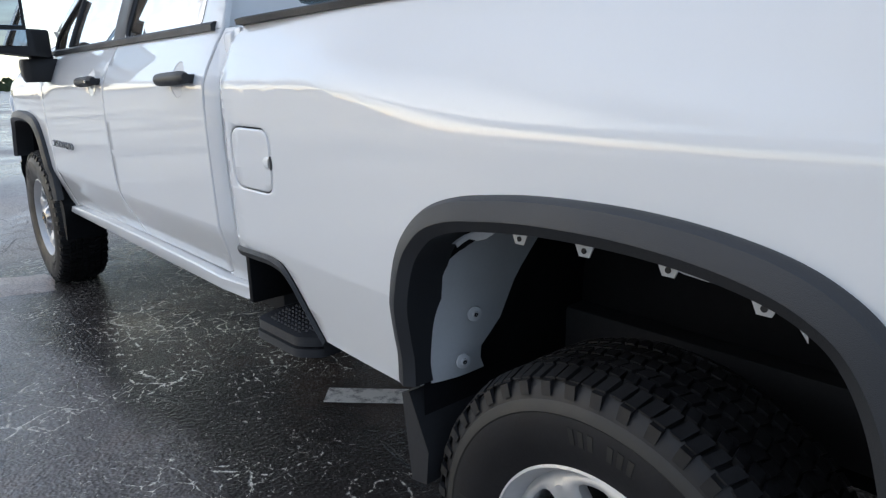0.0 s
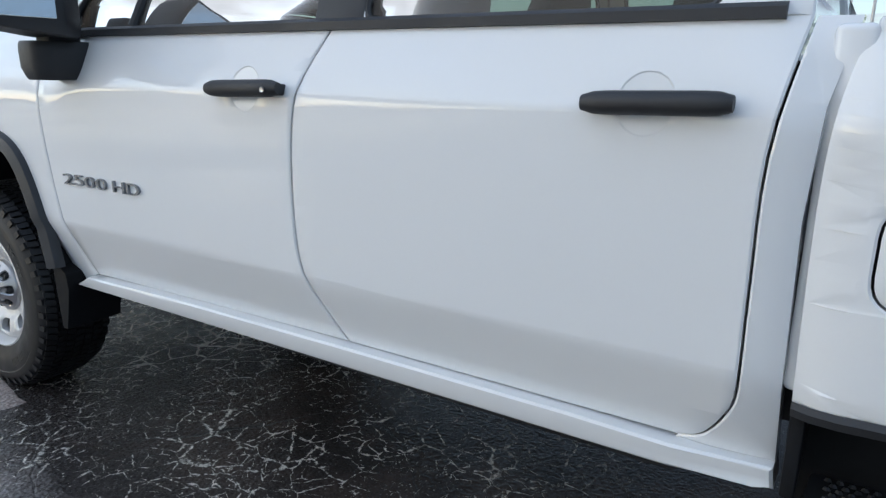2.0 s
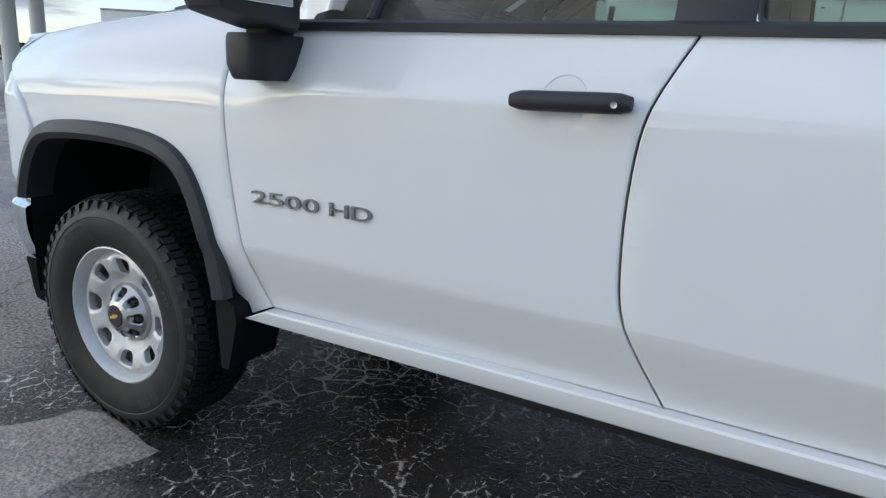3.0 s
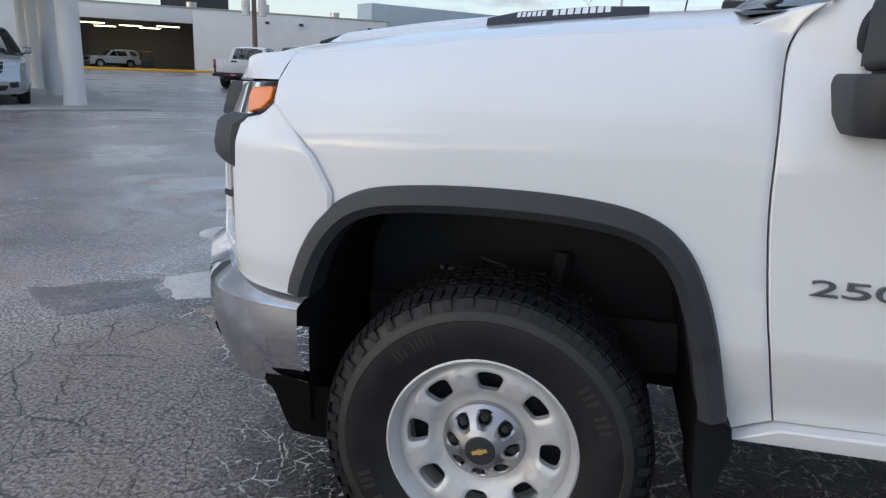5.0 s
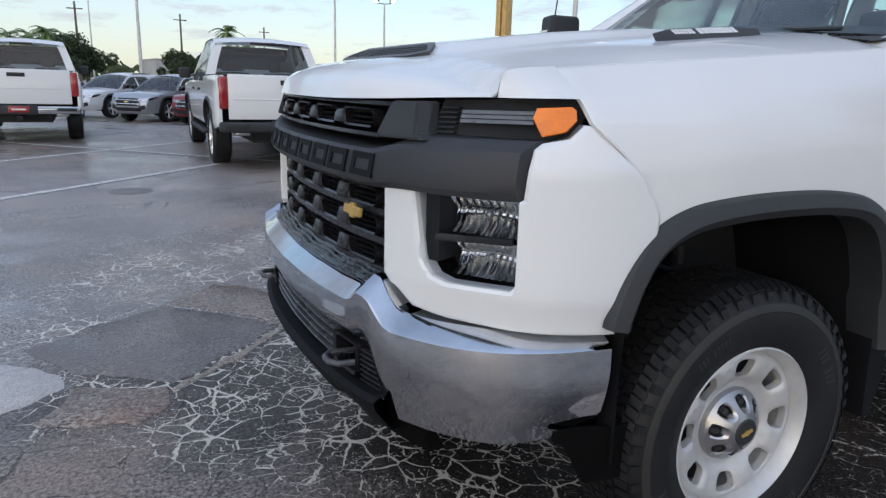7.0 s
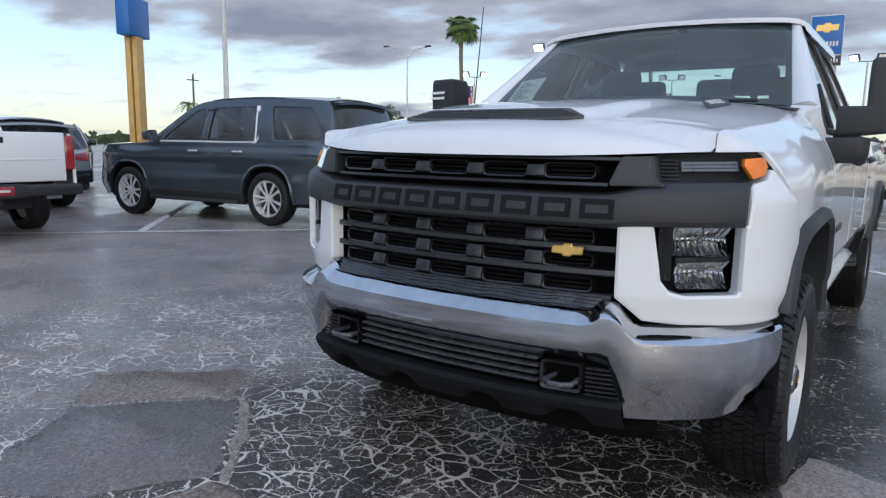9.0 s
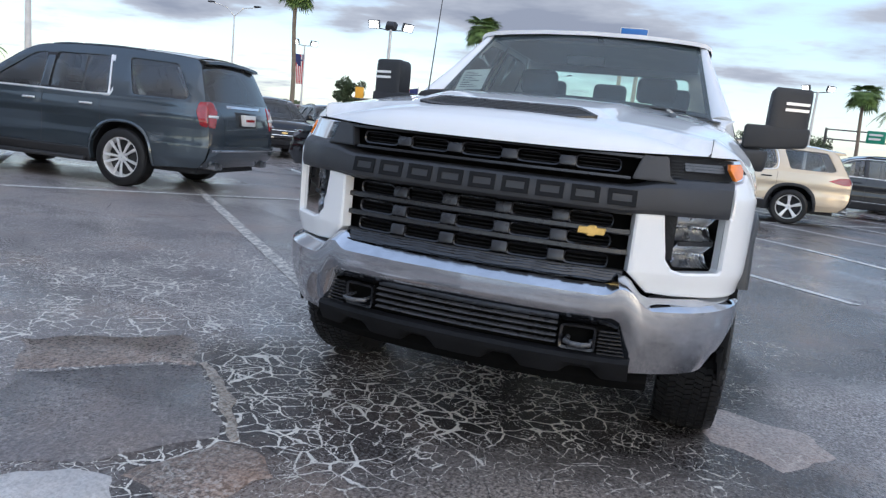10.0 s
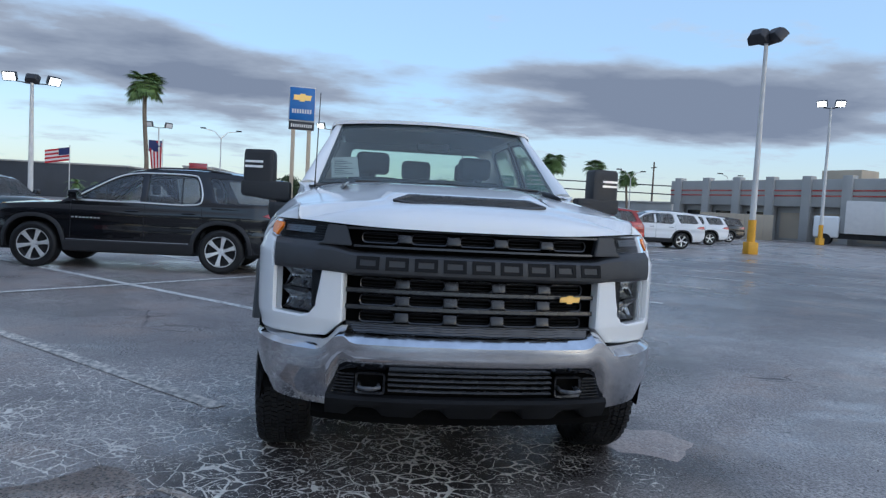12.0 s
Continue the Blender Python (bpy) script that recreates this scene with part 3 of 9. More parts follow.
def build_ground():
    g = bmesh.new()
    ring = [0.2 * k for k in range(52)] + [11.0 + 1.0 * k for k in range(38)] + [60.0, 200.0, 2500.0]
    xs = sorted({-r for r in ring} | set(ring))
    vs = {(i, j): g.verts.new((x, y, ground_z(x, y))) for i, x in enumerate(xs) for j, y in enumerate(xs)}
    for i in range(len(xs) - 1):
        for j in range(len(xs) - 1):
            g.faces.new((vs[i, j], vs[i + 1, j], vs[i + 1, j + 1], vs[i, j + 1]))
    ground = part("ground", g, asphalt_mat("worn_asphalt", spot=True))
    tagged(ground, "worn damp dark asphalt car park with pale cracks", "ground", kind="structure")

    def stripe(u0, n0, u1, n1, w=0.12, z=0.005, paint=M_LINE):
        a, b = bay(u0, n0, z), bay(u1, n1, z)
        side = (b - a).cross(Vector((0, 0, 1))).normalized() * w / 2
        k = max(2, int((b - a).length / 0.15))
        bm = bmesh.new()
        rows = []
        for i in range(k + 1):
            p, j = a + (b - a) * i / k, 0.006 * (noise.noise(Vector((i * 0.7, u0, n0))))
            edges = [p + side * (1 + j * 12), p - side * (1 - j * 12)]
            rows.append([Vector((q.x, q.y, ground_z(q.x, q.y) + z)) for q in edges])
        loft(bm, rows, closed=False, cap=False)
        return tagged(part("parking_line", bm, paint), "worn white painted parking bay line on asphalt", "parking line", "parking lines", "structure")

    stripe(1.35, 0.53, 12.8, 0.53, paint=M_OLDLINE)
    stripe(1.30, -2.17, 12.8, -2.13, 0.12)
    for k in range(1, 9):
        stripe(7.1 if k == 1 else 1.5, 0.53 + 2.75 * k, 12.6, 0.53 + 2.75 * k)
    for k in range(2, 20):
        stripe(1.3, 0.62 - 2.90 * k, 12.6, 0.62 - 2.90 * k, 0.12)
    stripe(7.12, -56.0, 7.12, 24.0, z=0.009)
    for k in range(-6, 14):
        stripe(20.5, -2.74 * k, 26.0, -2.74 * k)

    def patch(name, pts, material, label, z=0.004, wobble=0.055, drop=0.0):
        edge = []
        for i, p in enumerate(pts):
            q = pts[(i + 1) % len(pts)]
            n = max(2, int(math.dist(p, q) / 0.03))
            for j in range(n):
                t = j / n
                x, y = p[0] + (q[0] - p[0]) * t, p[1] + (q[1] - p[1]) * t
                v = noise.noise_vector(Vector((x * 6, y * 6, 1.0))) * wobble + noise.noise_vector(Vector((x * 19, y * 19, 4.0))) * wobble * 0.22
                edge.append((x + v.x, y + v.y))
        bm = bmesh.new()
        rim = [bm.verts.new((x, y, 0.0005)) for x, y in edge]
        top = [bm.verts.new((x, y, z)) for x, y in inset(edge, 0.006)]
        for i in range(len(rim)):
            bm.faces.new((rim[i - 1], rim[i], top[i], top[i - 1]))
        bm.faces.new(top)
        return tagged(part(name, bm, material), label, "asphalt patch", kind="structure")

    dark = asphalt_mat("patch_dark", (0.22, 0.195, 0.19), 0.12, 0.7, mottle=0.5)
    pale = asphalt_mat("patch_pale", (0.78, 0.73, 0.69), 0.15, 0.2, stone=0.5, mottle=0.3)
    tan = asphalt_mat("patch_tan", (0.62, 0.50, 0.44), 0.5, 0.6, mottle=0.6)
    sandy = asphalt_mat("sandy_grit", (0.46, 0.37, 0.29), 0.2, 0.2)
    mid = asphalt_mat("patch_mid", (0.34, 0.25, 0.20), 0.3, 0.7)
    patch("pavement_patch", [(2.86, -0.60), (2.38, -0.28), (2.06, -0.66), (2.30, -0.98)], dark, "dark square asphalt repair patch in the car park")
    patch("pavement_patch", [(2.31, -1.02), (2.02, -1.30), (1.96, -1.26), (1.73, -1.05), (1.74, -0.92), (1.98, -0.70)], pale, "pale grey concrete repair patch in the asphalt")
    patch("pavement_patch", [(0.43, -1.67), (0.73, -1.39), (1.23, -1.94), (0.96, -2.29)], mid, "worn strip of brownish asphalt repair")
    patch("pavement_patch", [(0.76, -1.37), (1.06, -1.02), (1.28, -0.79), (1.68, -1.05), (1.93, -1.42), (1.55, -1.74), (1.25, -1.91)], dark, "smooth dark asphalt repair patch with ragged edge")
    patch("pavement_patch", [(1.72, -0.90), (1.31, -0.77), (1.34, -0.56), (1.46, -0.47), (1.79, -0.58)], mid, "rough brown patch of broken asphalt")
    patch("pavement_patch", [(0.72, -1.38), (1.03, -1.02), (1.31, -0.73), (1.29, -0.71), (0.99, -0.97), (0.70, -1.34)], sandy, "line of sandy grit along the patch edge", z=0.0055, wobble=0.045)
    patch("pavement_patch", [(-0.22, 1.06), (-0.18, 1.42), (0.06, 1.54), (0.34, 1.28), (0.20, 0.98)], tan, "pale dry concrete patch beside the front wheel", z=0.0025, wobble=0.05)

    def disc(x, y, r, material, label):
        patch("manhole_cover", [(x + r * math.cos(a), y + r * math.sin(a)) for a in (k * math.pi / 8 for k in range(16))], material, label, wobble=0.01)

    disc(2.52, -2.18, 0.22, pale, "round pale concrete manhole cover in asphalt")
    disc(1.35, -6.3, 0.24, dark, "round dark manhole cover in asphalt")
    disc(-2.6, -7.9, 0.33, dark, "round dark manhole cover near the parking line")


build_ground()


# ---- the pickup truck: x forward from the front axle, y to its left ----
RX = -4.09
WHEEL_R = 0.411


def arch_pts(x0, a, z0, zt, n=28, p=3.8):
    """The squared wheel arch, from its front foot over the top to its rear foot."""
    out = []
    for i in range(n + 1):
        t = math.pi * i / n
        c, s = math.cos(t), math.sin(t)
        out.append((x0 + a * math.copysign(abs(c) ** (2 / p), c), z0 + (zt - z0) * abs(s) ** (2 / p)))
    return out


FRONT_ARCH = [(0.500, 0.40), (0.503, 0.62), (0.497, 0.755), (0.482, 0.815), (0.458, 0.875), (0.422, 0.935), (0.372, 0.985), (0.310, 1.018), (0.235, 1.036), (0.115, 1.047), (-0.025, 1.050), (-0.155, 1.046), (-0.270, 1.032),
              (-0.345, 1.007), (-0.395, 0.972), (-0.436, 0.920), (-0.473, 0.840), (-0.504, 0.740), (-0.528, 0.640), (-0.541, 0.575), (-0.552, 0.40)]
REAR_ARCH = [(-3.628, 0.40), (-3.630, 0.60), (-3.636, 0.710), (-3.648, 0.786), (-3.668, 0.849), (-3.699, 0.900), (-3.753, 0.949), (-3.826, 0.979), (-3.913, 0.994), (-4.037, 1.006), (-4.190, 1.008), (-4.314, 0.998),
             (-4.412, 0.978), (-4.476, 0.950), (-4.522, 0.912), (-4.560, 0.850), (-4.588, 0.765), (-4.608, 0.650), (-4.618, 0.53), (-4.622, 0.40)]


def arch_line(pts, d=0.0, n=4):
    """A wheel arch from its front foot over the top to its rear foot, moved inwards by d."""
    line = spline(pts, n)
    out = []
    for i, p in enumerate(line):
        a, b = line[max(0, i - 1)], line[min(len(line) - 1, i + 1)]
        u = Vector((b[0] - a[0], b[1] - a[1])).normalized()
        out.append((p[0] - u.y * d, p[1] + u.x * d))
    return out


def crease_z(x):
    z = 1.185 - 0.005 * ease(-1.5, -3.0, x)
    z += (1.095 - z) * ease(-3.30, -3.90, x)
    return z + (1.105 - z) * ease(-0.85, -0.45, x)


def hood_edge_z(x):
    return table(x, (-0.6, -0.1, 0.35, 0.56, 0.62, 0.655, 0.675, 0.687, 0.694), (1.418, 1.378, 1.339, 1.319, 1.315, 1.311, 1.306, 1.297, 1.252))


def half(x, z):
    """Half the truck's width at a place on its side."""
    y = 1.0 + 0.016 * ease(-2.8, -3.5, x) + 0.008 * ease(-0.5, -0.1, x)
    zc = crease_z(x)
    bed = ease(-2.75, -2.85, x)
    fen = ease(-0.72, -0.45, x)
    top = 1.34 + (hood_edge_z(x) - 1.34) * ease(-0.60, -0.50, x)
    deep = 0.062 + 0.012 * bed + 0.085 * fen + 0.02 * ease(0.0, 0.6, x)
    power = 1.2 + 1.2 * fen
    if z > zc:
        r = min(1.02, (z - zc) / max(0.02, top - zc))
        y -= deep * r ** power
    else:
        y -= 0.010 * ((zc - z) / 0.5) ** 2
    lip = 0.745
    if z < lip:
        y -= 0.052 * min(1.3, (lip - z) / 0.165) ** 1.05 * (1 - 0.5 * bed)
    y -= 0.035 * ease(0.15, 0.56, x)
    y -= 0.03 * ease(-2.70, -2.80, x) * (1 - bed)
    return y


def build_wheel(parent_name="wheel"):
    """A steel wheel with eight windows, chrome centre cap and all-terrain tyre; its outer side faces +y."""
    w = thing(parent_name, "", "")
    R, hw = WHEEL_R, 0.128
    tyre = bmesh.new()
    prof = [(0.222, -0.10), (0.236, -0.118), (0.275, -0.134), (0.318, -0.140), (0.352, -0.136), (0.378, -0.126), (0.393, -0.112), (0.400, -0.07), (0.401, 0)]
    lathe(tyre, prof + [(r, -y) for r, y in prof[-2::-1]], 72)
    t_ob = part("tyre", tyre, M_RUBBER, w, "black all-terrain tyre with blocky tread", sharp=25)
    tread = bmesh.new()
    rnd = random.Random(11)
    N = 92
    lanes = ((-0.121, -0.088), (-0.082, -0.055), (-0.049, -0.021), (-0.015, 0.015), (0.021, 0.049), (0.055, 0.082), (0.088, 0.121))
    for k in range(N):
        a0 = 2 * math.pi * k / N
        for row, (y0, y1) in enumerate(lanes):
            sh = (0.0, 0.45, 0.10, 0.60, 0.25, 0.75, 0.35)[row] + rnd.uniform(-0.06, 0.06)
            a, b = a0 + 2 * math.pi / N * sh, a0 + 2 * math.pi / N * (sh + rnd.uniform(0.66, 0.80))
            skew = (0.016 if row % 2 else -0.016) + rnd.uniform(-0.004, 0.004)
            lo, hi = 0.394, R - rnd.uniform(0.0, 0.0015)
            pts = []
            for rr in (lo, hi):
                for ang, y, sk in ((a, y0, 0), (b, y0, 0), (b, y1, skew), (a, y1, skew)):
                    rad = rr - (0.013 if abs(y) > 0.11 and rr == hi else 0.0)
                    pts.append((rad * math.cos(ang + sk), y, rad * math.sin(ang + sk)))
            vs = [tread.verts.new(p) for p in pts]
            for f in ((4, 5, 6, 7), (0, 1, 5, 4), (1, 2, 6, 5), (2, 3, 7, 6), (3, 0, 4, 7)):
                tread.faces.new([vs[i] for i in f])
        if k % 2 == 0:
            for s in (1, -1):
                a, b = a0, a0 + 2 * math.pi / N * 0.8
                pts = [(rr * math.cos(x), s * y, rr * math.sin(x)) for rr, y in ((0.372, 0.127), (0.394, 0.118), (0.392, 0.129), (0.368, 0.134)) for x in (a, b)]
                vs = [tread.verts.new(p) for p in pts]
                for f in ((0, 1, 3, 2), (2, 3, 5, 4), (4, 5, 7, 6), (6, 7, 1, 0), (0, 2, 4, 6), (1, 3, 5, 7)):
                    tread.faces.new([vs[i] for i in f])
    bmesh.ops.recalc_face_normals(tread, faces=tread.faces)
    part("tread", tread, M_RUBBER, t_ob, "worn dark tread blocks", smooth=False)
    ring = bmesh.new()
    lathe(ring, [(0.338, 0.1375), (0.341, 0.1395), (0.357, 0.1355), (0.361, 0.1325)], 72)
    part("sidewall_band", ring, M_RUBBER_LIGHT, t_ob, "scuffed grey band on the tyre wall")
    for start, count, step in ((2.75, 7, 0.062), (5.9, 7, 0.062), (1.15, 9, 0.042), (4.3, 9, 0.042)):
        for i in range(count):
            a = start + i * step
            if i in (3,):
                continue
            pts = [(rr * math.cos(x), y, rr * math.sin(x)) for rr, y in ((0.292, 0.1375), (0.322, 0.1415)) for x in (a, a + step * 0.55)]
            marks = bmesh.new()
            vs = [marks.verts.new(p) for p in pts]
            low = [marks.verts.new((v.co.x, v.co.y - 0.006, v.co.z)) for v in vs]
            for f in ((0, 1, 3, 2),):
                marks.faces.new([vs[j] for j in f])
            for i0, i1 in ((0, 1), (1, 3), (3, 2), (2, 0)):
                marks.faces.new((vs[i0], vs[i1], low[i1], low[i0]))
            bmesh.ops.recalc_face_normals(marks, faces=marks.faces)
            part("sidewall_mark", marks, M_RUBBER_LIGHT, t_ob, "raised plain bar on the tyre wall", smooth=False)
    # rim: rolled flange, dished face with eight windows
    depth = lambda r: table(r, (0.0, 0.085, 0.105, 0.125, 0.145, 0.19, 0.205, 0.216), (0.054, 0.054, 0.060, 0.064, 0.086, 0.096, 0.088, 0.078))
    rim = bmesh.new()
    lathe(rim, [(0.214, 0.078), (0.219, 0.092), (0.226, 0.112), (0.233, 0.121), (0.238, 0.119), (0.240, 0.110)], 96)
    lathe(rim, [(0.206, -0.10), (0.200, -0.02), (0.204, 0.03), (0.214, 0.076)], 96)
    r_ob = part("rim", rim, M_STEEL, w, "silver painted steel wheel")
    face = bmesh.new()
    inner, outer, nseg = 0.105, 0.216, 8
    for k in range(8):
        mid = 2 * math.pi * (k + 0.5) / 8
        w2 = math.pi / 8
        hole, cell, q = [], [], 24
        for i in range(q):
            t = 2 * math.pi * i / q
            c, s = math.cos(t), math.sin(t)
            e = (abs(c) ** 4 + abs(s) ** 4) ** (-1 / 4)
            rr = 0.167 + 0.026 * s * e
            aa = mid + (0.185 + 0.012 * s * e) * c * e
            hole.append((rr, aa))
            m = max(abs(c), abs(s))
            cell.append((0.5 * (inner + outer) + 0.5 * (outer - inner) * s / m, mid + w2 * c / m))
        rings = []
        for f in (0.0, 0.10, 0.22, 0.36, 0.52, 0.68, 0.84, 1.0):
            row = []
            for (rh, ah), (rc, ac) in zip(hole, cell):
                r, a = rh + (rc - rh) * f, ah + (ac - ah) * f
                push = 0.008 * max(0.0, 1 - f / 0.45) ** 2
                row.append((r * math.cos(a), depth(r) - push, r * math.sin(a)))
            rings.append(row)
        back = [(x * 0.995, y - 0.022, z * 0.995) for x, y, z in rings[0]]
        loft(face, [back] + rings, cap=False)
    lathe(face, [(0.110, depth(0.105) - 0.004), (0.095, 0.052), (0.02, 0.052)], 96)
    bmesh.ops.remove_doubles(face, verts=face.verts, dist=1e-5)
    bmesh.ops.recalc_face_normals(face, faces=face.faces)
    part("wheel_face", face, M_STEEL, r_ob, "dished steel wheel face with eight windows", sharp=40)
    back = bmesh.new()
    lathe(back, [(0.20, 0.0), (0.05, 0.01), (0.02, 0.01)], 32)
    part("brake_disc", back, M_BLACK, w, "dark brake disc behind the wheel")
    # centre: eight-lug chrome cover with spokes and a black cap
    cov = bmesh.new()
    dep = lambda r: table(r, (0.036, 0.05, 0.07, 0.09, 0.101), (0.121, 0.117, 0.103, 0.084, 0.074))
    for k in range(8):
        mid, q = 2 * math.pi * (k + 0.5) / 8, 16
        hole, cell = [], []
        for i in range(q):
            t = 2 * math.pi * i / q
            c, s = math.cos(t), math.sin(t)
            hole.append((0.0735 + 0.0165 * s, mid + 0.0165 * c / 0.0735))
            m = max(abs(c), abs(s))
            cell.append((0.0685 + 0.0325 * s / m, mid + math.pi / 8 * c / m))
        rings = []
        for f in (0.0, 0.3, 1.0):
            rings.append([(r * math.cos(a), dep(r) - (0.006 if f == 0 else 0), r * math.sin(a)) for r, a in ((rh + (rc - rh) * f, ah + (ac - ah) * f) for (rh, ah), (rc, ac) in zip(hole, cell))])
        loft(cov, [[(x, 0.060, z) for x, y, z in rings[0]]] + rings, cap=False)
    bmesh.ops.remove_doubles(cov, verts=cov.verts, dist=1e-5)
    lathe(cov, [(0.088, 0.058), (0.094, 0.072), (0.100, 0.074), (0.104, 0.066), (0.106, 0.054)], 64)
    bmesh.ops.recalc_face_normals(cov, faces=cov.faces)
    c_ob = part("hub_cover", cov, M_DULLCHROME, w, "bright hub cover with eight spokes")
    floor = bmesh.new()
    lathe(floor, [(0.100, 0.056), (0.05, 0.060), (0.01, 0.060)], 48)
    part("hub_plate", floor, M_STEEL, c_ob)
    for k in range(8):
        a = 2 * math.pi * (k + 0.5) / 8
        nut = bmesh.new()
        lathe(nut, [(0.013, 0.05), (0.0125, 0.085), (0.010, 0.092), (0.001, 0.093)], 6)
        bmesh.ops.translate(nut, verts=nut.verts, vec=(0.074 * math.cos(a), 0, 0.074 * math.sin(a)))
        part("lug_nut", nut, M_BLACK, c_ob, "dark wheel nut")
    cap = bmesh.new()
    lathe(cap, [(0.038, 0.112), (0.038, 0.121), (0.034, 0.124), (0.001, 0.125)], 40)
    part("centre_cap", cap, M_PLASTIC, w, "black centre cap")
    bow = bmesh.new()
    emblem(bow, lambda u, v, d: Vector((u, 0.128 - d, v)), 0.040, 0.014, 0.004)
    part("emblem", bow, M_GOLD, w, "small gold emblem shape")
    return w


def emblem(bm, fn, w, h, t):
    """A plain slanted cross shape."""
    o = [(-w / 2, -h * 0.32), (-w * 0.14, -h * 0.32), (-w * 0.16, -h / 2), (w * 0.12, -h / 2), (w * 0.14, -h * 0.32), (w * 0.46, -h * 0.32),
         (w / 2, h * 0.32), (w * 0.14, h * 0.32), (w * 0.16, h / 2), (-w * 0.12, h / 2), (-w * 0.14, h * 0.32), (-w * 0.46, h * 0.32)]
    slab(bm, o, fn, t)
    bmesh.ops.recalc_face_normals(bm, faces=bm.faces)


def front_x(y):
    """The plan line of the nose."""
    return table(abs(y), (0, 0.2, 0.4, 0.55, 0.63, 0.73, 0.81, 0.885, 0.925, 0.962, 0.985, 1.0), (0.935, 0.928, 0.908, 0.878, 0.850, 0.805, 0.750, 0.690, 0.635, 0.560, 0.470, 0.36))


def nose_plan():
    """The nose line from the grille's edge round to the side, as (x, y) by arc length."""
    pts = spline([(0.872, 0.575), (0.850, 0.63), (0.805, 0.73), (0.750, 0.81), (0.690, 0.885), (0.630, 0.930), (0.56, 0.962), (0.47, 0.984), (0.36, 0.996)], 6)
    s, out = 0.0, []
    for i, p in enumerate(pts):
        if i:
            s += math.dist(p, pts[i - 1])
        out.append((s, *p))
    return out


NOSE = nose_plan()


def nose(s, off=0.0):
    S = [p[0] for p in NOSE]
    x, y = table(s, S, [p[1] for p in NOSE]), table(s, S, [p[2] for p in NOSE])
    x2, y2 = table(s + 0.01, S, [p[1] for p in NOSE]), table(s + 0.01, S, [p[2] for p in NOSE])
    x1, y1 = table(s - 0.01, S, [p[1] for p in NOSE]), table(s - 0.01, S, [p[2] for p in NOSE])
    n = Vector((y2 - y1, -(x2 - x1)))
    n = n.normalized() if n.length > 1e-6 else Vector((1, 0))
    return x + n.x * off, y + n.y * off


def s_of(y=None, x=None):
    """Arc length along the nose line at a given y (front) or x (side)."""
    if y is not None:
        return table(y, [p[2] for p in NOSE], [p[0] for p in NOSE])
    return table(-x, [-p[1] for p in NOSE], [p[0] for p in NOSE])


def build_truck():
    T = thing("pickup_truck", "white crew cab pickup truck with black grille and chrome bumper", "pickup truck")
    for side in (1, -1):
        truck_side(T, side)
    truck_nose(T)
    truck_hood(T)
    truck_cab(T)
    truck_bed(T)
    truck_under(T)
    w = build_wheel()
    w.parent = T
    w.matrix_basis = pose(0, 0.868, WHEEL_R - 0.010, 0, 20, 0)
    for x, y, turn, a in ((RX - 0.035, 0.862, 0, 75), (0, -0.868, 180, 50), (RX - 0.035, -0.862, 180, 10)):
        c = copy_thing(w, pose(x, y, WHEEL_R - 0.010 + ground_z(x, y), 0, 0, turn) @ pose(0, 0, 0, 0, a, 0))
        c.parent = T
    return T


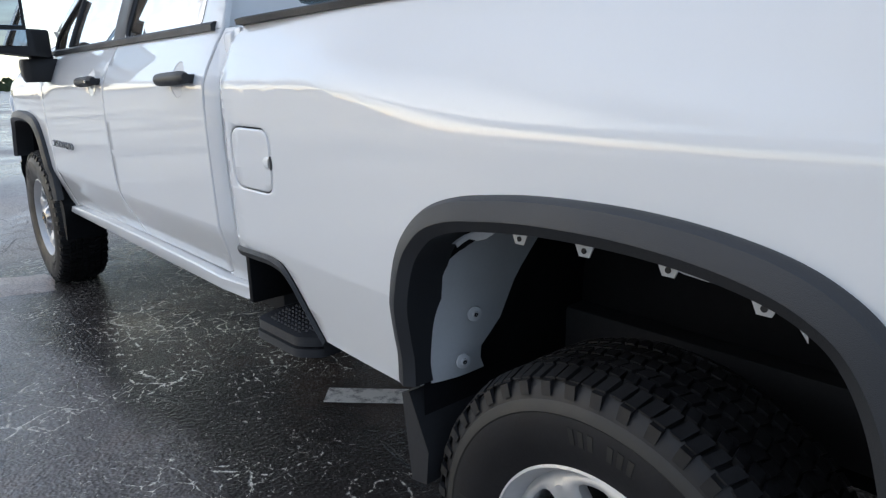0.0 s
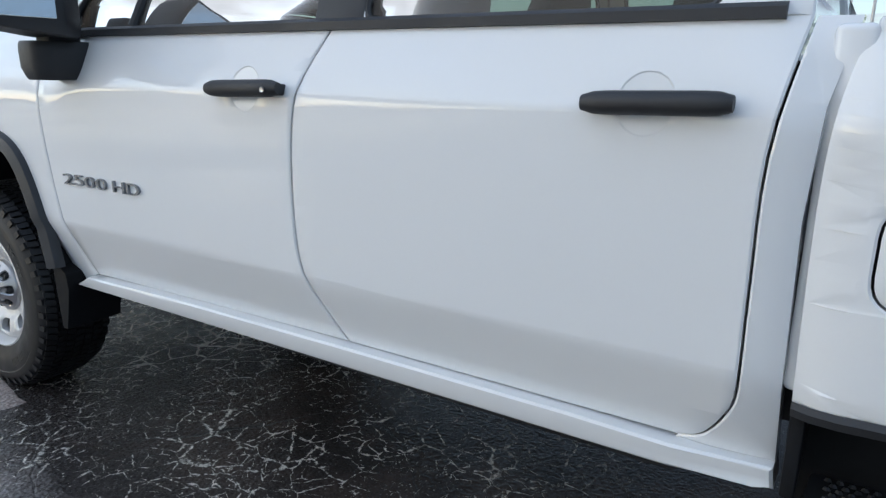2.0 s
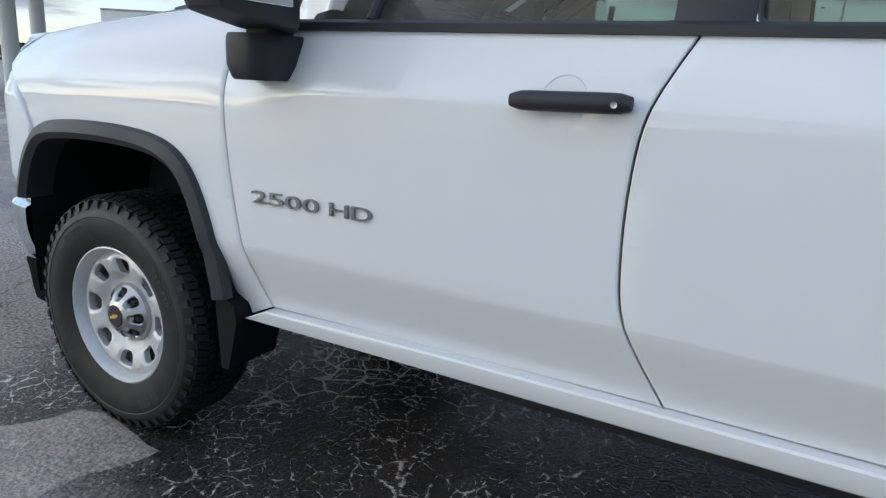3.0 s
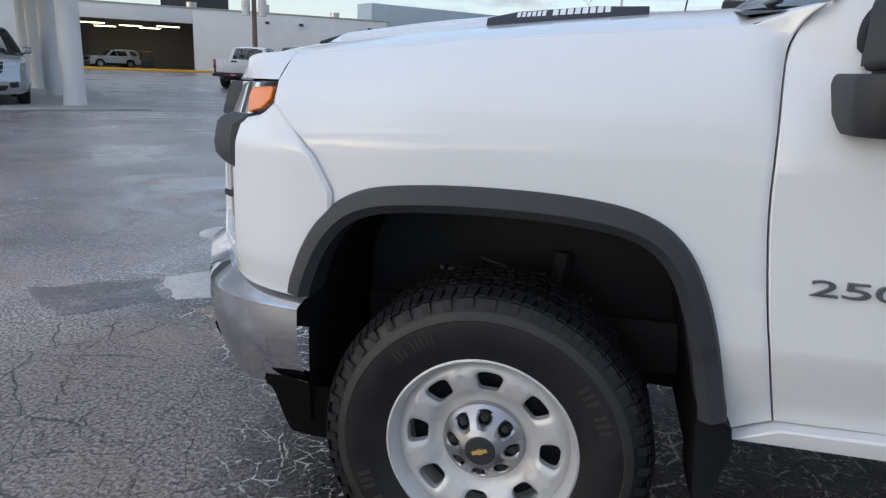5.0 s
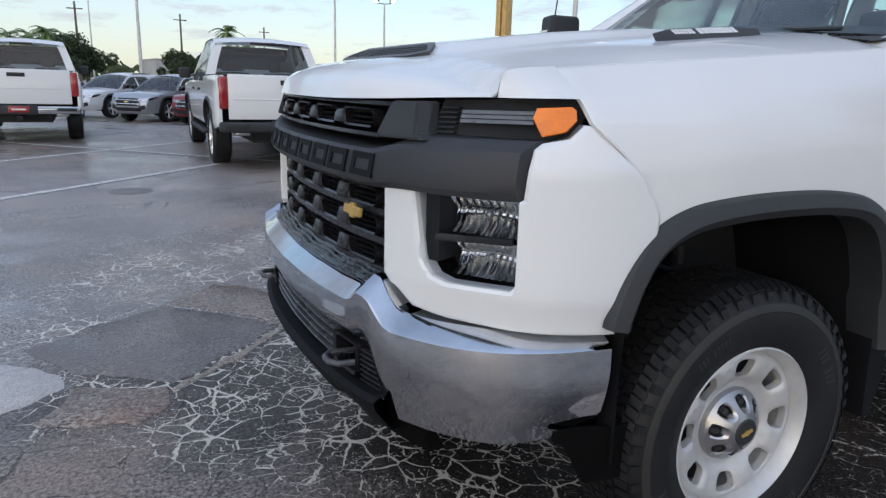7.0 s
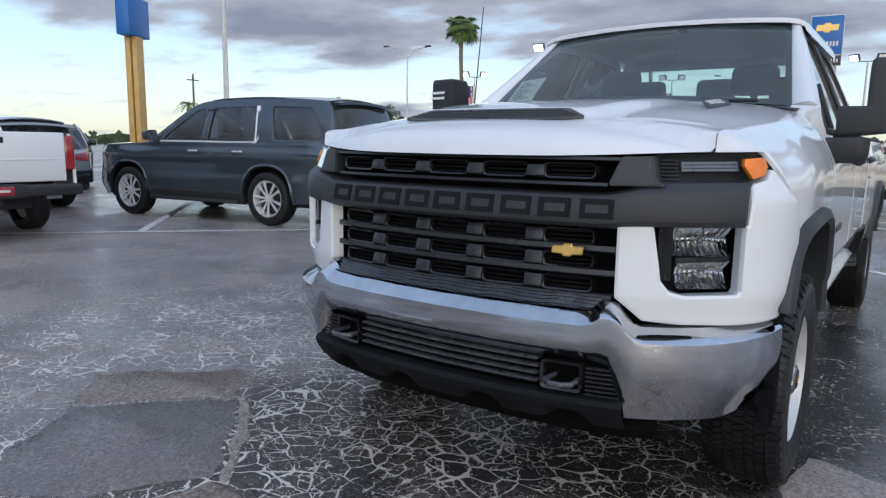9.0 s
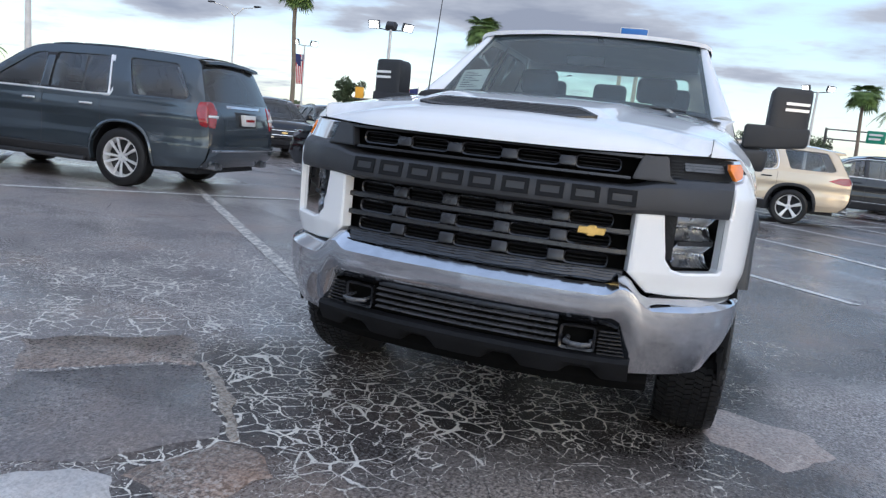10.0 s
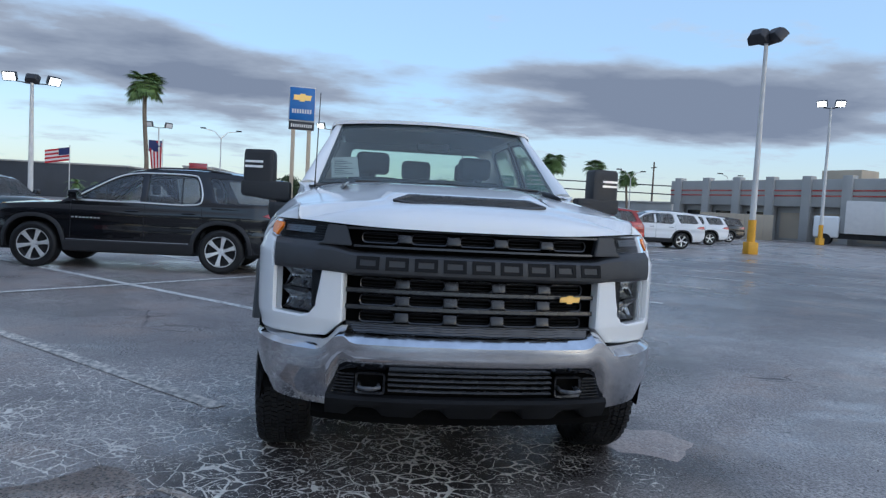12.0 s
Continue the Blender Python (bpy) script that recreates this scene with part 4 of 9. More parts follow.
def truck_side(T, s):
    on = lambda u, v, d=0.0: Vector((u, s * (half(u, v) - d), v))
    fl = s > 0
    ar_f, ar_r = ([p for p in arch_line(a, 0.028, 2) if p[1] > 0.508] for a in (FRONT_ARCH, REAR_ARCH))
    # fender
    front = [(-0.632, 1.455), (-0.590, 1.420), (-0.562, 1.350), (-0.550, 1.24), (-0.552, 1.07), (-0.571, 0.91), (-0.600, 0.75), (-0.650, 0.556)]
    gap = [(0.382, 0.955), (0.380, 1.012), (0.426, 1.089), (0.544, 1.203), (0.550, 1.246)]
    rear_line = spline(front, 4)
    tail = [(-0.56, 0.515), (-0.505, 0.512)]
    up = [p for p in ar_f[::-1] if p[0] < 0.37]
    top = [(x, hood_edge_z(x) - 0.001) for x in np.linspace(0.552, -0.50, 16)] + [(-0.56, 1.434)]
    nosetop = [(0.552, 1.254)]
    out = rear_line + tail + up + gap + nosetop + top
    part("fender", sheet(out, on, flip=fl, du=0.04, dv=0.05), M_WHITE, T, "glossy white front fender")
    # its front end, wrapped over the upper lamp to the hood's corner
    cap = bmesh.new()
    prof = [(t, (half(0.552, 1.254) - half(0.552, 1.254 + 0.066 * t)) / (half(0.552, 1.254) - half(0.552, 1.320))) for t in np.linspace(0, 1, 12)]
    rows = []
    for q in np.linspace(0, 1, 15):
        lx, ly = nose(0.503 - 0.214 * q, -0.055)
        k = ease(0.0, 0.25, q)
        lx, ly = lx * k + 0.552 * (1 - k), ly * k + half(0.552, 1.254) * (1 - k)
        lo = Vector((lx, ly, 1.254 - 0.003 * q))
        hx = 0.552 + 0.134 * q ** 0.8
        hi = Vector((hx, half(hx, 1.4) - 0.001, hood_edge_z(hx) + 0.003))
        line = [Vector((lo.x + (hi.x - lo.x) * h, lo.y + (hi.y - lo.y) * h, lo.z + (hi.z - lo.z) * v)) for v, h in prof]
        line = [lo + Vector((-0.012, -0.018, 0.004))] + line + [hi + Vector((-0.002, -0.003, -0.02))]
        rows.append([Vector((p.x, s * p.y, p.z)) for p in line])
    loft(cap, rows, closed=False, cap=False)
    bmesh.ops.recalc_face_normals(cap, faces=cap.faces)
    part("fender_tip", cap, M_WHITE, T, "white fender tip above the lamp", sharp=60)
    # doors
    mid = spline([(-1.757, 1.338), (-1.690, 1.19), (-1.668, 1.06), (-1.666, 0.88), (-1.687, 0.748), (-1.776, 0.568)], 4)
    cup_f, cup_r = [[(x + 0.010 + 0.048 * math.cos(a), 1.197 + 0.052 * math.sin(a)) for a in (2 * math.pi * k / 20 for k in range(20))] for x in (-1.525, -2.515)]
    def skin(u, v, d=0.0):
        if v < 1.338:
            return on(u, v, d)
        return Vector((u, s * (side_y(v) + half(u, 1.338) - side_y(1.338) - d), v))

    fd = [(x - 0.0045, z) for x, z in rear_line]
    fd = [(-1.763, 1.902), (-1.41, 1.900), (-1.315, 1.866)] + fd + [(x + 0.003, z + 0.004) for x, z in mid[::-1]]
    d1 = part("front_door", sheet(fd, skin, holes=[cup_f, rounded(GLASS_F, 0.03, 3)], du=0.06, dv=0.03, flip=fl), M_WHITE, T, "glossy white front door")
    back = spline([(-2.738, 1.338), (-2.704, 1.12), (-2.702, 0.90), (-2.702, 0.72), (-2.684, 0.65), (-2.645, 0.591), (-2.60, 0.574)], 4)
    rd = [(x - 0.003, z + 0.004) for x, z in mid] + back[::-1] + [(-2.735, 1.40), (-2.53, 1.83), (-2.40, 1.902), (-1.769, 1.902)]
    d2 = part("rear_door", sheet(rd, skin, holes=[cup_r, rounded(GLASS_R, 0.03, 3)], du=0.06, dv=0.03, flip=fl), M_WHITE, T, "glossy white rear door")
    for d, xc in ((d1, -1.525), (d2, -2.515)):
        bowl = bmesh.new()
        rows = []
        for r, dep in ((1.0, 0.002), (0.92, 0.018), (0.7, 0.03), (0.3, 0.034)):
            rows.append([on(xc + 0.010 + 0.049 * r * math.cos(a), 1.197 + 0.053 * r * math.sin(a), dep) for a in (2 * math.pi * k / 20 for k in range(20))])
        loft(bowl, rows)
        part("handle_recess", bowl, M_WHITE, d)
        h = bmesh.new()
        rows = []
        for i in range(13):
            t = -1 + 2 * i / 12
            x = xc - 0.012 + 0.125 * t
            hh, dd = 0.0205 * (1 - 0.35 * abs(t) ** 10), 0.012 + 0.011 * (1 - t ** 6)
            y0 = half(x, 1.197) + 0.012
            rows.append([Vector((x, s * (y0 + 0.015 + dd * math.cos(a)), 1.200 + hh * math.sin(a) - 0.003 * t)) for a in (2 * math.pi * k / 12 for k in range(12))])
        loft(h, rows)
        for dx in (-0.10, 0.085):
            box(h, (xc - 0.012 + dx - 0.018, min(s * 0.99, s * 1.03), 1.186), (xc - 0.012 + dx + 0.018, max(s * 0.99, s * 1.03), 1.212), 0.004)
        bmesh.ops.recalc_face_normals(h, faces=h.faces)
        hp = part("door_handle", h, M_PLASTIC, d, "black plastic door handle")
        if d is d1 and s > 0:
            key = bmesh.new()
            lathe(key, [(0.0065, 0.0), (0.0065, 0.003), (0.004, 0.002), (0.001, 0.002)], 20)
            bmesh.ops.translate(key, verts=key.verts, vec=(-1.634, 1.047, 1.200))
            part("key_lock", key, M_DULLCHROME, hp, "round bright key lock")
    # cab corner and rocker
    co = [(x - 0.005, z) for x, z in back] + [(-2.60, 0.566), (-2.775, 0.562), (-2.772, 0.72), (-2.766, 1.02), (-2.776, 1.20), (-2.805, 1.338)]
    part("cab_corner", sheet(co, on, flip=fl, depth=0.06), M_WHITE, T, "white cab corner panel")
    rk = lambda u, v, d=0.0: Vector((u, s * (0.966 - 0.014 * ((0.580 - v) / 0.07) ** 2 - d - 0.03 * ease(-2.72, -2.79, u)), v))
    ro = [(-0.655, 0.553), (-1.2, 0.566), (-1.8, 0.570), (-2.4, 0.570), (-2.775, 0.562), (-2.78, 0.512), (-1.8, 0.508), (-0.56, 0.508)]
    part("rocker_panel", sheet(ro, rk, flip=fl, depth=0.08, du=0.2, dv=0.012, edge=0.006), M_WHITE, T, "white rocker panel below the doors")
    # added black inner box, standing in for shade behind sill and door gaps
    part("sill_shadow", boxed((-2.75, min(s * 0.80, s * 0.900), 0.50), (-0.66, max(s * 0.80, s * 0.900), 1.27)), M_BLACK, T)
    part("cab_back_corner", boxed((-2.830, min(s * 0.70, s * 0.948), 0.72), (-2.770, max(s * 0.70, s * 0.948), 1.325), 0.012, 3), M_WHITE, T, "white rounded back corner of the cab")
    # bed side
    rec = [(-3.252, 0.520), (-3.195, 0.605), (-3.135, 0.690), (-3.075, 0.717), (-2.95, 0.716), (-2.790, 0.708)]
    bo = spline([(-2.790, 0.708), (-2.784, 1.02), (-2.789, 1.17), (-2.808, 1.28), (-2.835, 1.340)], 5)
    bo += [(-3.5, 1.342), (-4.5, 1.342), (-5.26, 1.340), (-5.275, 1.30), (-5.27, 0.75), (-5.24, 0.56), (-4.62, 0.53)]
    bo += [p for p in ar_r[::-1]]
    bo += [(-3.60, 0.518), (-3.4, 0.519)] + spline(rec, 3)[:-1]
    fuel = rounded([(-2.871, 1.070), (-3.115, 1.070), (-3.115, 0.898), (-2.871, 0.898)], 0.055, 6)
    bs = part("bed_side", sheet(bo, on, holes=[fuel] if fl else [], flip=fl, depth=0.03, dv=0.025), M_WHITE, T, "glossy white bed side panel")
    if fl:
        fd_o = inset(fuel, 0.0045)
        part("fuel_door", sheet(fd_o, on, flip=fl, depth=0.012), M_WHITE, bs, "white rounded fuel door")
        part("fuel_recess", boxed((-3.15, 0.93, 0.88), (-2.86, 0.965, 1.09)), M_BLACK, bs)
        n = bmesh.new()
        rows = []
        for t, r in ((0.0, 0.004), (0.3, 0.014), (0.7, 0.018), (1.0, 0.0185)):
            rows.append([Vector((-3.071 - 0.036 * t, half(-3.09, 0.985) + 0.0015 - 0.006 * t + 0.010 * t * max(0, math.cos(a)), 0.982 + r * math.sin(a))) for a in (math.pi * k / 10 - math.pi / 2 for k in range(11))])
        loft(n, rows, closed=False, cap=False)
        part("finger_notch", n, M_WHITE, bs)
        # thin dark slab paints the shade of the finger notch
        nb = bmesh.new()
        slab(nb, [(-3.112, 0.964), (-3.112, 1.0), (-3.120, 0.996), (-3.122, 0.982), (-3.120, 0.968)], lambda u, v, d: on(u, v, d - 0.002), 0.004)
        part("notch_shadow", nb, M_BLACK, bs, "dark painted shade in the fuel door finger notch")
    cap_b = bmesh.new()
    loft(cap_b, [[Vector((x, s * y, z)) for y, z in ((0.950, 1.338), (0.953, 1.352), (0.935, 1.358), (0.87, 1.356), (0.868, 1.33))] for x in np.linspace(-2.87, -5.26, 14)])
    part("rail_cap", cap_b, M_PLASTIC, bs, "black bed rail cap")
    # wheel-arch mouldings
    for arch, x0, yo, zf, zr in ((FRONT_ARCH, 0.0, 0.0, 0.752, 0.572), (REAR_ARCH, -4.1, 0.012, 0.53, 0.53)):
        fm = bmesh.new()
        rows = []
        o1, o2, o3 = (arch_line(arch, k, 5) for k in (0.0, 0.034, 0.060))
        for p, q, r in zip(o1, o2, o3):
            if p[1] < (zf if p[0] > x0 else zr):
                continue
            hp, hq = (max(half(min(k[0], 0.40), max(0.62, min(k[1], 1.08))), 0.985) + yo * 0.5 for k in (p, q))
            wide = 0.032
            rows.append([Vector((p[0], s * (hp - 0.012), p[1])), Vector((p[0], s * (hp + 0.006), p[1])), Vector(((p[0] * 0.8 + q[0] * 0.2), s * (hp + 0.020), p[1] * 0.8 + q[1] * 0.2)),
                         Vector((q[0], s * (hq + wide), q[1])), Vector((q[0] * 0.80 + r[0] * 0.20, s * (hq + wide + 0.001), q[1] * 0.80 + r[1] * 0.20)), Vector((r[0], s * (hq + wide - 0.016), r[1])), Vector((r[0], s * (hq - 0.08), r[1]))])
        loft(fm, rows, closed=False, cap=False)
        bmesh.ops.recalc_face_normals(fm, faces=fm.faces)
        part("arch_moulding", fm, M_FLARE, T, "black plastic wheel arch moulding", sharp=28)
        liner = bmesh.new()
        lin = arch_line(arch, 0.058, 2)
        loft(liner, [[Vector((x, s * y, z)) for x, z in lin] for y in (0.985, 0.80, 0.46)], closed=False, cap=False)
        vs = [liner.verts.new((x, s * 0.46, z)) for x, z in lin]
        liner.faces.new(vs)
        part("wheel_arch_liner", liner, M_LINER, T, "black wheel arch liner")
    # front mud flap and fender foot
    flap = bmesh.new()
    fo = [(-0.475, 0.630), (-0.512, 0.630), (-0.517, 0.578), (-0.556, 0.552), (-0.563, 0.500), (-0.545, 0.42), (-0.525, 0.345), (-0.497, 0.345), (-0.485, 0.48)]
    slab(flap, fo, lambda u, v, d: Vector((u, s * (0.985 - d), v)), 0.20)
    bmesh.ops.recalc_face_normals(flap, faces=flap.faces)
    part("mud_flap", flap, M_LINER, T, "black front mud flap")
    rf = bmesh.new()
    slab(rf, [(-3.635, 0.53), (-3.66, 0.54), (-3.72, 0.42), (-3.71, 0.34), (-3.66, 0.33)], lambda u, v, d: Vector((u, s * (1.005 - d), v)), 0.18)
    bmesh.ops.recalc_face_normals(rf, faces=rf.faces)
    part("splash_guard", rf, M_BLACK, T, "black splash guard ahead of the rear wheel")
    # corner step in the bed side
    st = bmesh.new()
    tr = spline(rec, 4)
    rows = [[Vector((x, s * (half(x, z) + o), z + dz)) for o, dz in ((0.004, 0.004), (0.012, -0.006), (0.006, -0.022), (-0.02, -0.026), (-0.20, -0.03))] for x, z in tr]
    loft(st, rows, closed=False, cap=False)
    bmesh.ops.recalc_face_normals(st, faces=st.faces)
    sp = part("side_step", st, M_PLASTIC, T, "black moulded foot step in the bed side")
    part("step_back", boxed((-3.24, min(s * 0.74, s * 0.78), 0.40), (-2.79, max(s * 0.74, s * 0.78), 0.70), 0.01), M_LINER, sp)
    part("step_end", boxed((-2.815, min(s * 0.80, s * 0.955), 0.52), (-2.79, max(s * 0.80, s * 0.955), 0.705), 0.006), M_LINER, sp)
    tread = bmesh.new()
    po = rounded([(-2.83, 0.78), (-2.83, 0.89), (-2.872, 0.972), (-3.10, 0.965), (-3.152, 0.915), (-3.14, 0.78)], 0.02, 3)
    slab(tread, po, lambda u, v, d: Vector((u, s * v, 0.492 - d)), 0.028)
    slab(tread, inset(po, -0.006), lambda u, v, d: Vector((u, s * v, 0.458 - d)), 0.024)
    bmesh.ops.recalc_face_normals(tread, faces=tread.faces)
    tp = part("step_plate", tread, M_GREYPLASTIC, sp, "dark grey step plate")
    studs = bmesh.new()
    for i in range(13):
        for j in range(9):
            x, y = -2.862 - 0.0205 * i - (0.010 if j % 2 else 0), 0.798 + 0.0175 * j
            if y > 0.945 or (y > 0.88 and (x > -2.862 - (y - 0.88) * 0.5 or x < -3.115 + (y - 0.88) * 0.8)):
                continue
            r = [(x + 0.0075, s * y, 0.4922), (x, s * (y + 0.005), 0.4922), (x - 0.0075, s * y, 0.4922), (x, s * (y - 0.005), 0.4922)]
            loft(studs, [r, [(x + 0.45 * (a - x), b0 * 0.55 + 0.45 * s * y, 0.499) for a, b0, c0 in r]], cap=True)
    part("step_studs", studs, M_GREYPLASTIC, tp, "raised grip studs", smooth=False)
    # rear arch: bare inner panel and bracket strip
    if s > 0:
        ip = bmesh.new()
        rows = []
        for i in range(15):
            t = i / 14
            z = 0.555 + 0.375 * t
            x0 = table(z, (0.5, 0.75, 0.87, 0.925, 0.94), (-3.675, -3.690, -3.725, -3.79, -3.83))
            wid = table(z, (0.555, 0.60, 0.66, 0.76, 0.86, 0.93), (0.17, 0.150, 0.215, 0.265, 0.320, 0.285))
            rows.append([Vector((x0 - 0.022 * q - 0.012 * math.sin(3.1 * q), 0.992 - wid * q, z)) for q in (0, 0.12, 0.3, 0.5, 0.7, 0.88, 0.97, 1.0)])
        loft(ip, rows, closed=False, cap=False)
        p1 = part("inner_panel", ip, M_GREYMETAL, T, "bare pale metal inner panel in the wheel arch")
        for z, q in ((0.85, 0.35), (0.70, 0.55), (0.60, 0.4)):
            b = bmesh.new()
            lathe(b, [(0.001, 0.007), (0.006, 0.007), (0.008, 0.004), (0.016, 0.003), (0.017, 0.0)], 20)
            bmesh.ops.transform(b, matrix=pose(-3.712 - 0.03 * q, 0.985 - 0.20 * q, z, 0, 0, 75), verts=b.verts)
            bl = part("bolt", b, M_GREYMETAL, p1, "small bolt boss")
            c = bmesh.new()
            lathe(c, [(0.005, 0.008), (0.001, 0.009)], 8)
            bmesh.ops.transform(c, matrix=pose(-3.712 - 0.03 * q, 0.985 - 0.20 * q, z, 0, 0, 75), verts=c.verts)
            part("bolt_hole", c, M_BLACK, bl)
        strip = bmesh.new()
        top = [p for p in arch_pts(RX, 0.41, 0.50, 0.930, 40) if p[1] > 0.86]
        rows = [[Vector((x, y, z + dz)) for y, dz in ((0.965, 0.002), (0.955, 0.000), (0.950, -0.008 - 0.010 * (abs(math.sin(i * 0.42)) > 0.93)))] for i, (x, z) in enumerate(top)]
        loft(strip, rows, closed=False, cap=False)
        sp2 = part("bracket_strip", strip, M_GREYMETAL, T, "pale metal flange strip inside the arch", smooth=False)
        for x in (-3.93, -4.07, -4.22, -4.36):
            z = table(x, [p[0] for p in top[::-1]], [p[1] for p in top[::-1]])
            b = bmesh.new()
            slab(b, [(x + 0.020, z - 0.004), (x - 0.020, z - 0.004), (x - 0.010, z - 0.027), (x + 0.010, z - 0.027)], lambda u, v, d: Vector((u, 0.953 - d, v)), 0.003)
            bmesh.ops.recalc_face_normals(b, faces=b.faces)
            tab = part("bracket_tab", b, M_GREYMETAL, sp2)
            c = bmesh.new()
            slab(c, [(x + 0.005 * math.cos(a), z - 0.017 + 0.005 * math.sin(a)) for a in (k * math.pi / 4 for k in range(8))], lambda u, v, d: Vector((u, 0.9545 - d, v)), 0.002)
            part("tab_hole", c, M_BLACK, tab)
    # badge on the driver's and passenger's doors, letter by letter
    badge = thing("door_badge", "", "")
    badge.parent = d1
    badge["label"] = "dark chrome lettered badge"
    for ch, u0, w in (("2", 0.0, 0.052), ("5", 0.060, 0.052), ("0", 0.120, 0.052), ("0", 0.180, 0.052), ("H", 0.268, 0.058), ("D", 0.338, 0.060)):
        txt = bpy.data.curves.new("badge_text", "FONT")
        txt.body, txt.size, txt.extrude = ch, 0.052, 0.004
        tmp = new("badge_text", txt)
        bpy.context.view_layer.update()
        me = bpy.data.meshes.new_from_object(tmp)
        bpy.data.objects.remove(tmp)
        xs, ys = [v.co.x for v in me.vertices], [v.co.y for v in me.vertices]
        for v in me.vertices:
            u = u0 + (v.co.x - min(xs)) / (max(xs) - min(xs)) * w
            x = -0.655 - u if s > 0 else -1.057 + u
            z = 0.880 + 0.034 * (v.co.y - min(ys)) / (max(ys) - min(ys))
            v.co = Vector((x, s * (half(x, z) + 0.004 + v.co.z), z))
        me.materials.clear()
        me.materials.append(M_BADGE)
        b = new("letter", me)
        b.parent = badge
    # mirror: bracket on the door, lower housing slanted in plan, upper head
    def prism(plan, levels):
        bm = bmesh.new()
        cx, cy = sum(p[0] for p in plan) / len(plan), sum(p[1] for p in plan) / len(plan)
        loft(bm, [[Vector((cx + (x - cx) * g, s * (cy + (y - cy) * g), z)) for x, y in plan] for z, g in levels])
        bmesh.ops.recalc_face_normals(bm, faces=bm.faces)
        return bm

    foot = rounded([(-0.640, 0.93), (-0.648, 1.07), (-0.680, 1.105), (-0.760, 1.105), (-0.790, 1.07), (-0.800, 0.93)], 0.015, 2)
    mp = part("mirror", prism(foot, ((1.205, 0.76), (1.213, 0.84), (1.240, 0.98), (1.290, 1.0), (1.308, 0.98), (1.316, 0.92))), M_PLASTIC, T, "large black towing mirror", sharp=30)
    part("mirror_neck", boxed((-0.775, min(s * 0.96, s * 1.06), 1.30), (-0.70, max(s * 0.96, s * 1.06), 1.34), 0.01), M_BLACK, mp)
    low = rounded([(-0.676, 0.970), (-0.690, 1.08), (-0.748, 1.282), (-0.772, 1.297), (-0.874, 1.297), (-0.878, 1.06), (-0.80, 0.970)], 0.012, 2)
    shelf = prism(low, ((1.322, 0.90), (1.326, 0.95), (1.340, 1.0), (1.436, 1.0), (1.448, 0.985), (1.452, 0.95)))
    for v in shelf.verts:
        if v.co.z < 1.40:
            v.co.z += 0.11 * max(0.0, abs(v.co.y) - 1.02)
    part("mirror_shelf", shelf, M_PLASTIC, mp, "black lower mirror housing", sharp=30)
    upper = rounded([(-0.695, 1.078), (-0.700, 1.12), (-0.744, 1.265), (-0.768, 1.282), (-0.874, 1.282), (-0.874, 1.078)], 0.015, 2)
    hp = part("mirror_head", prism(upper, ((1.448, 1.0), (1.560, 1.0), (1.625, 0.985), (1.645, 0.95), (1.655, 0.86))), M_PLASTIC, mp, "black mirror housing", sharp=30)
    part("mirror_glass", boxed((-0.879, min(s * 1.095, s * 1.266), 1.465), (-0.873, max(s * 1.095, s * 1.266), 1.635), 0.002, 1), M_MIRROR, hp, "mirror pane")
    part("spotter_glass", boxed((-0.883, min(s * 1.085, s * 1.280), 1.372), (-0.877, max(s * 1.085, s * 1.280), 1.445), 0.002, 1), M_MIRROR, hp, "lower mirror pane")
    for z in (1.535, 1.567):
        mk = bmesh.new()
        slab(mk, [(1.15, z), (1.268, z), (1.268, z + 0.015), (1.15, z + 0.015)], lambda u, v, d: Vector((-0.700 - (u - 1.12) * 0.27 + 0.004 - d, s * u, v)), 0.012)
        bmesh.ops.recalc_face_normals(mk, faces=mk.faces)
        part("marker_lamp", mk, M_MARKER, hp, "white marker light strip")


# chrome darkened in its colour to stand for shade inside the lamp
M_SHADECHROME = mat("shaded_chrome", (0.20, 0.21, 0.22), 0.3, 0.8, var=0.15, scale=30)
M_BADGE = mat("dark_chrome", (0.22, 0.23, 0.25), 0.25, 0.9, var=0.1, scale=20)


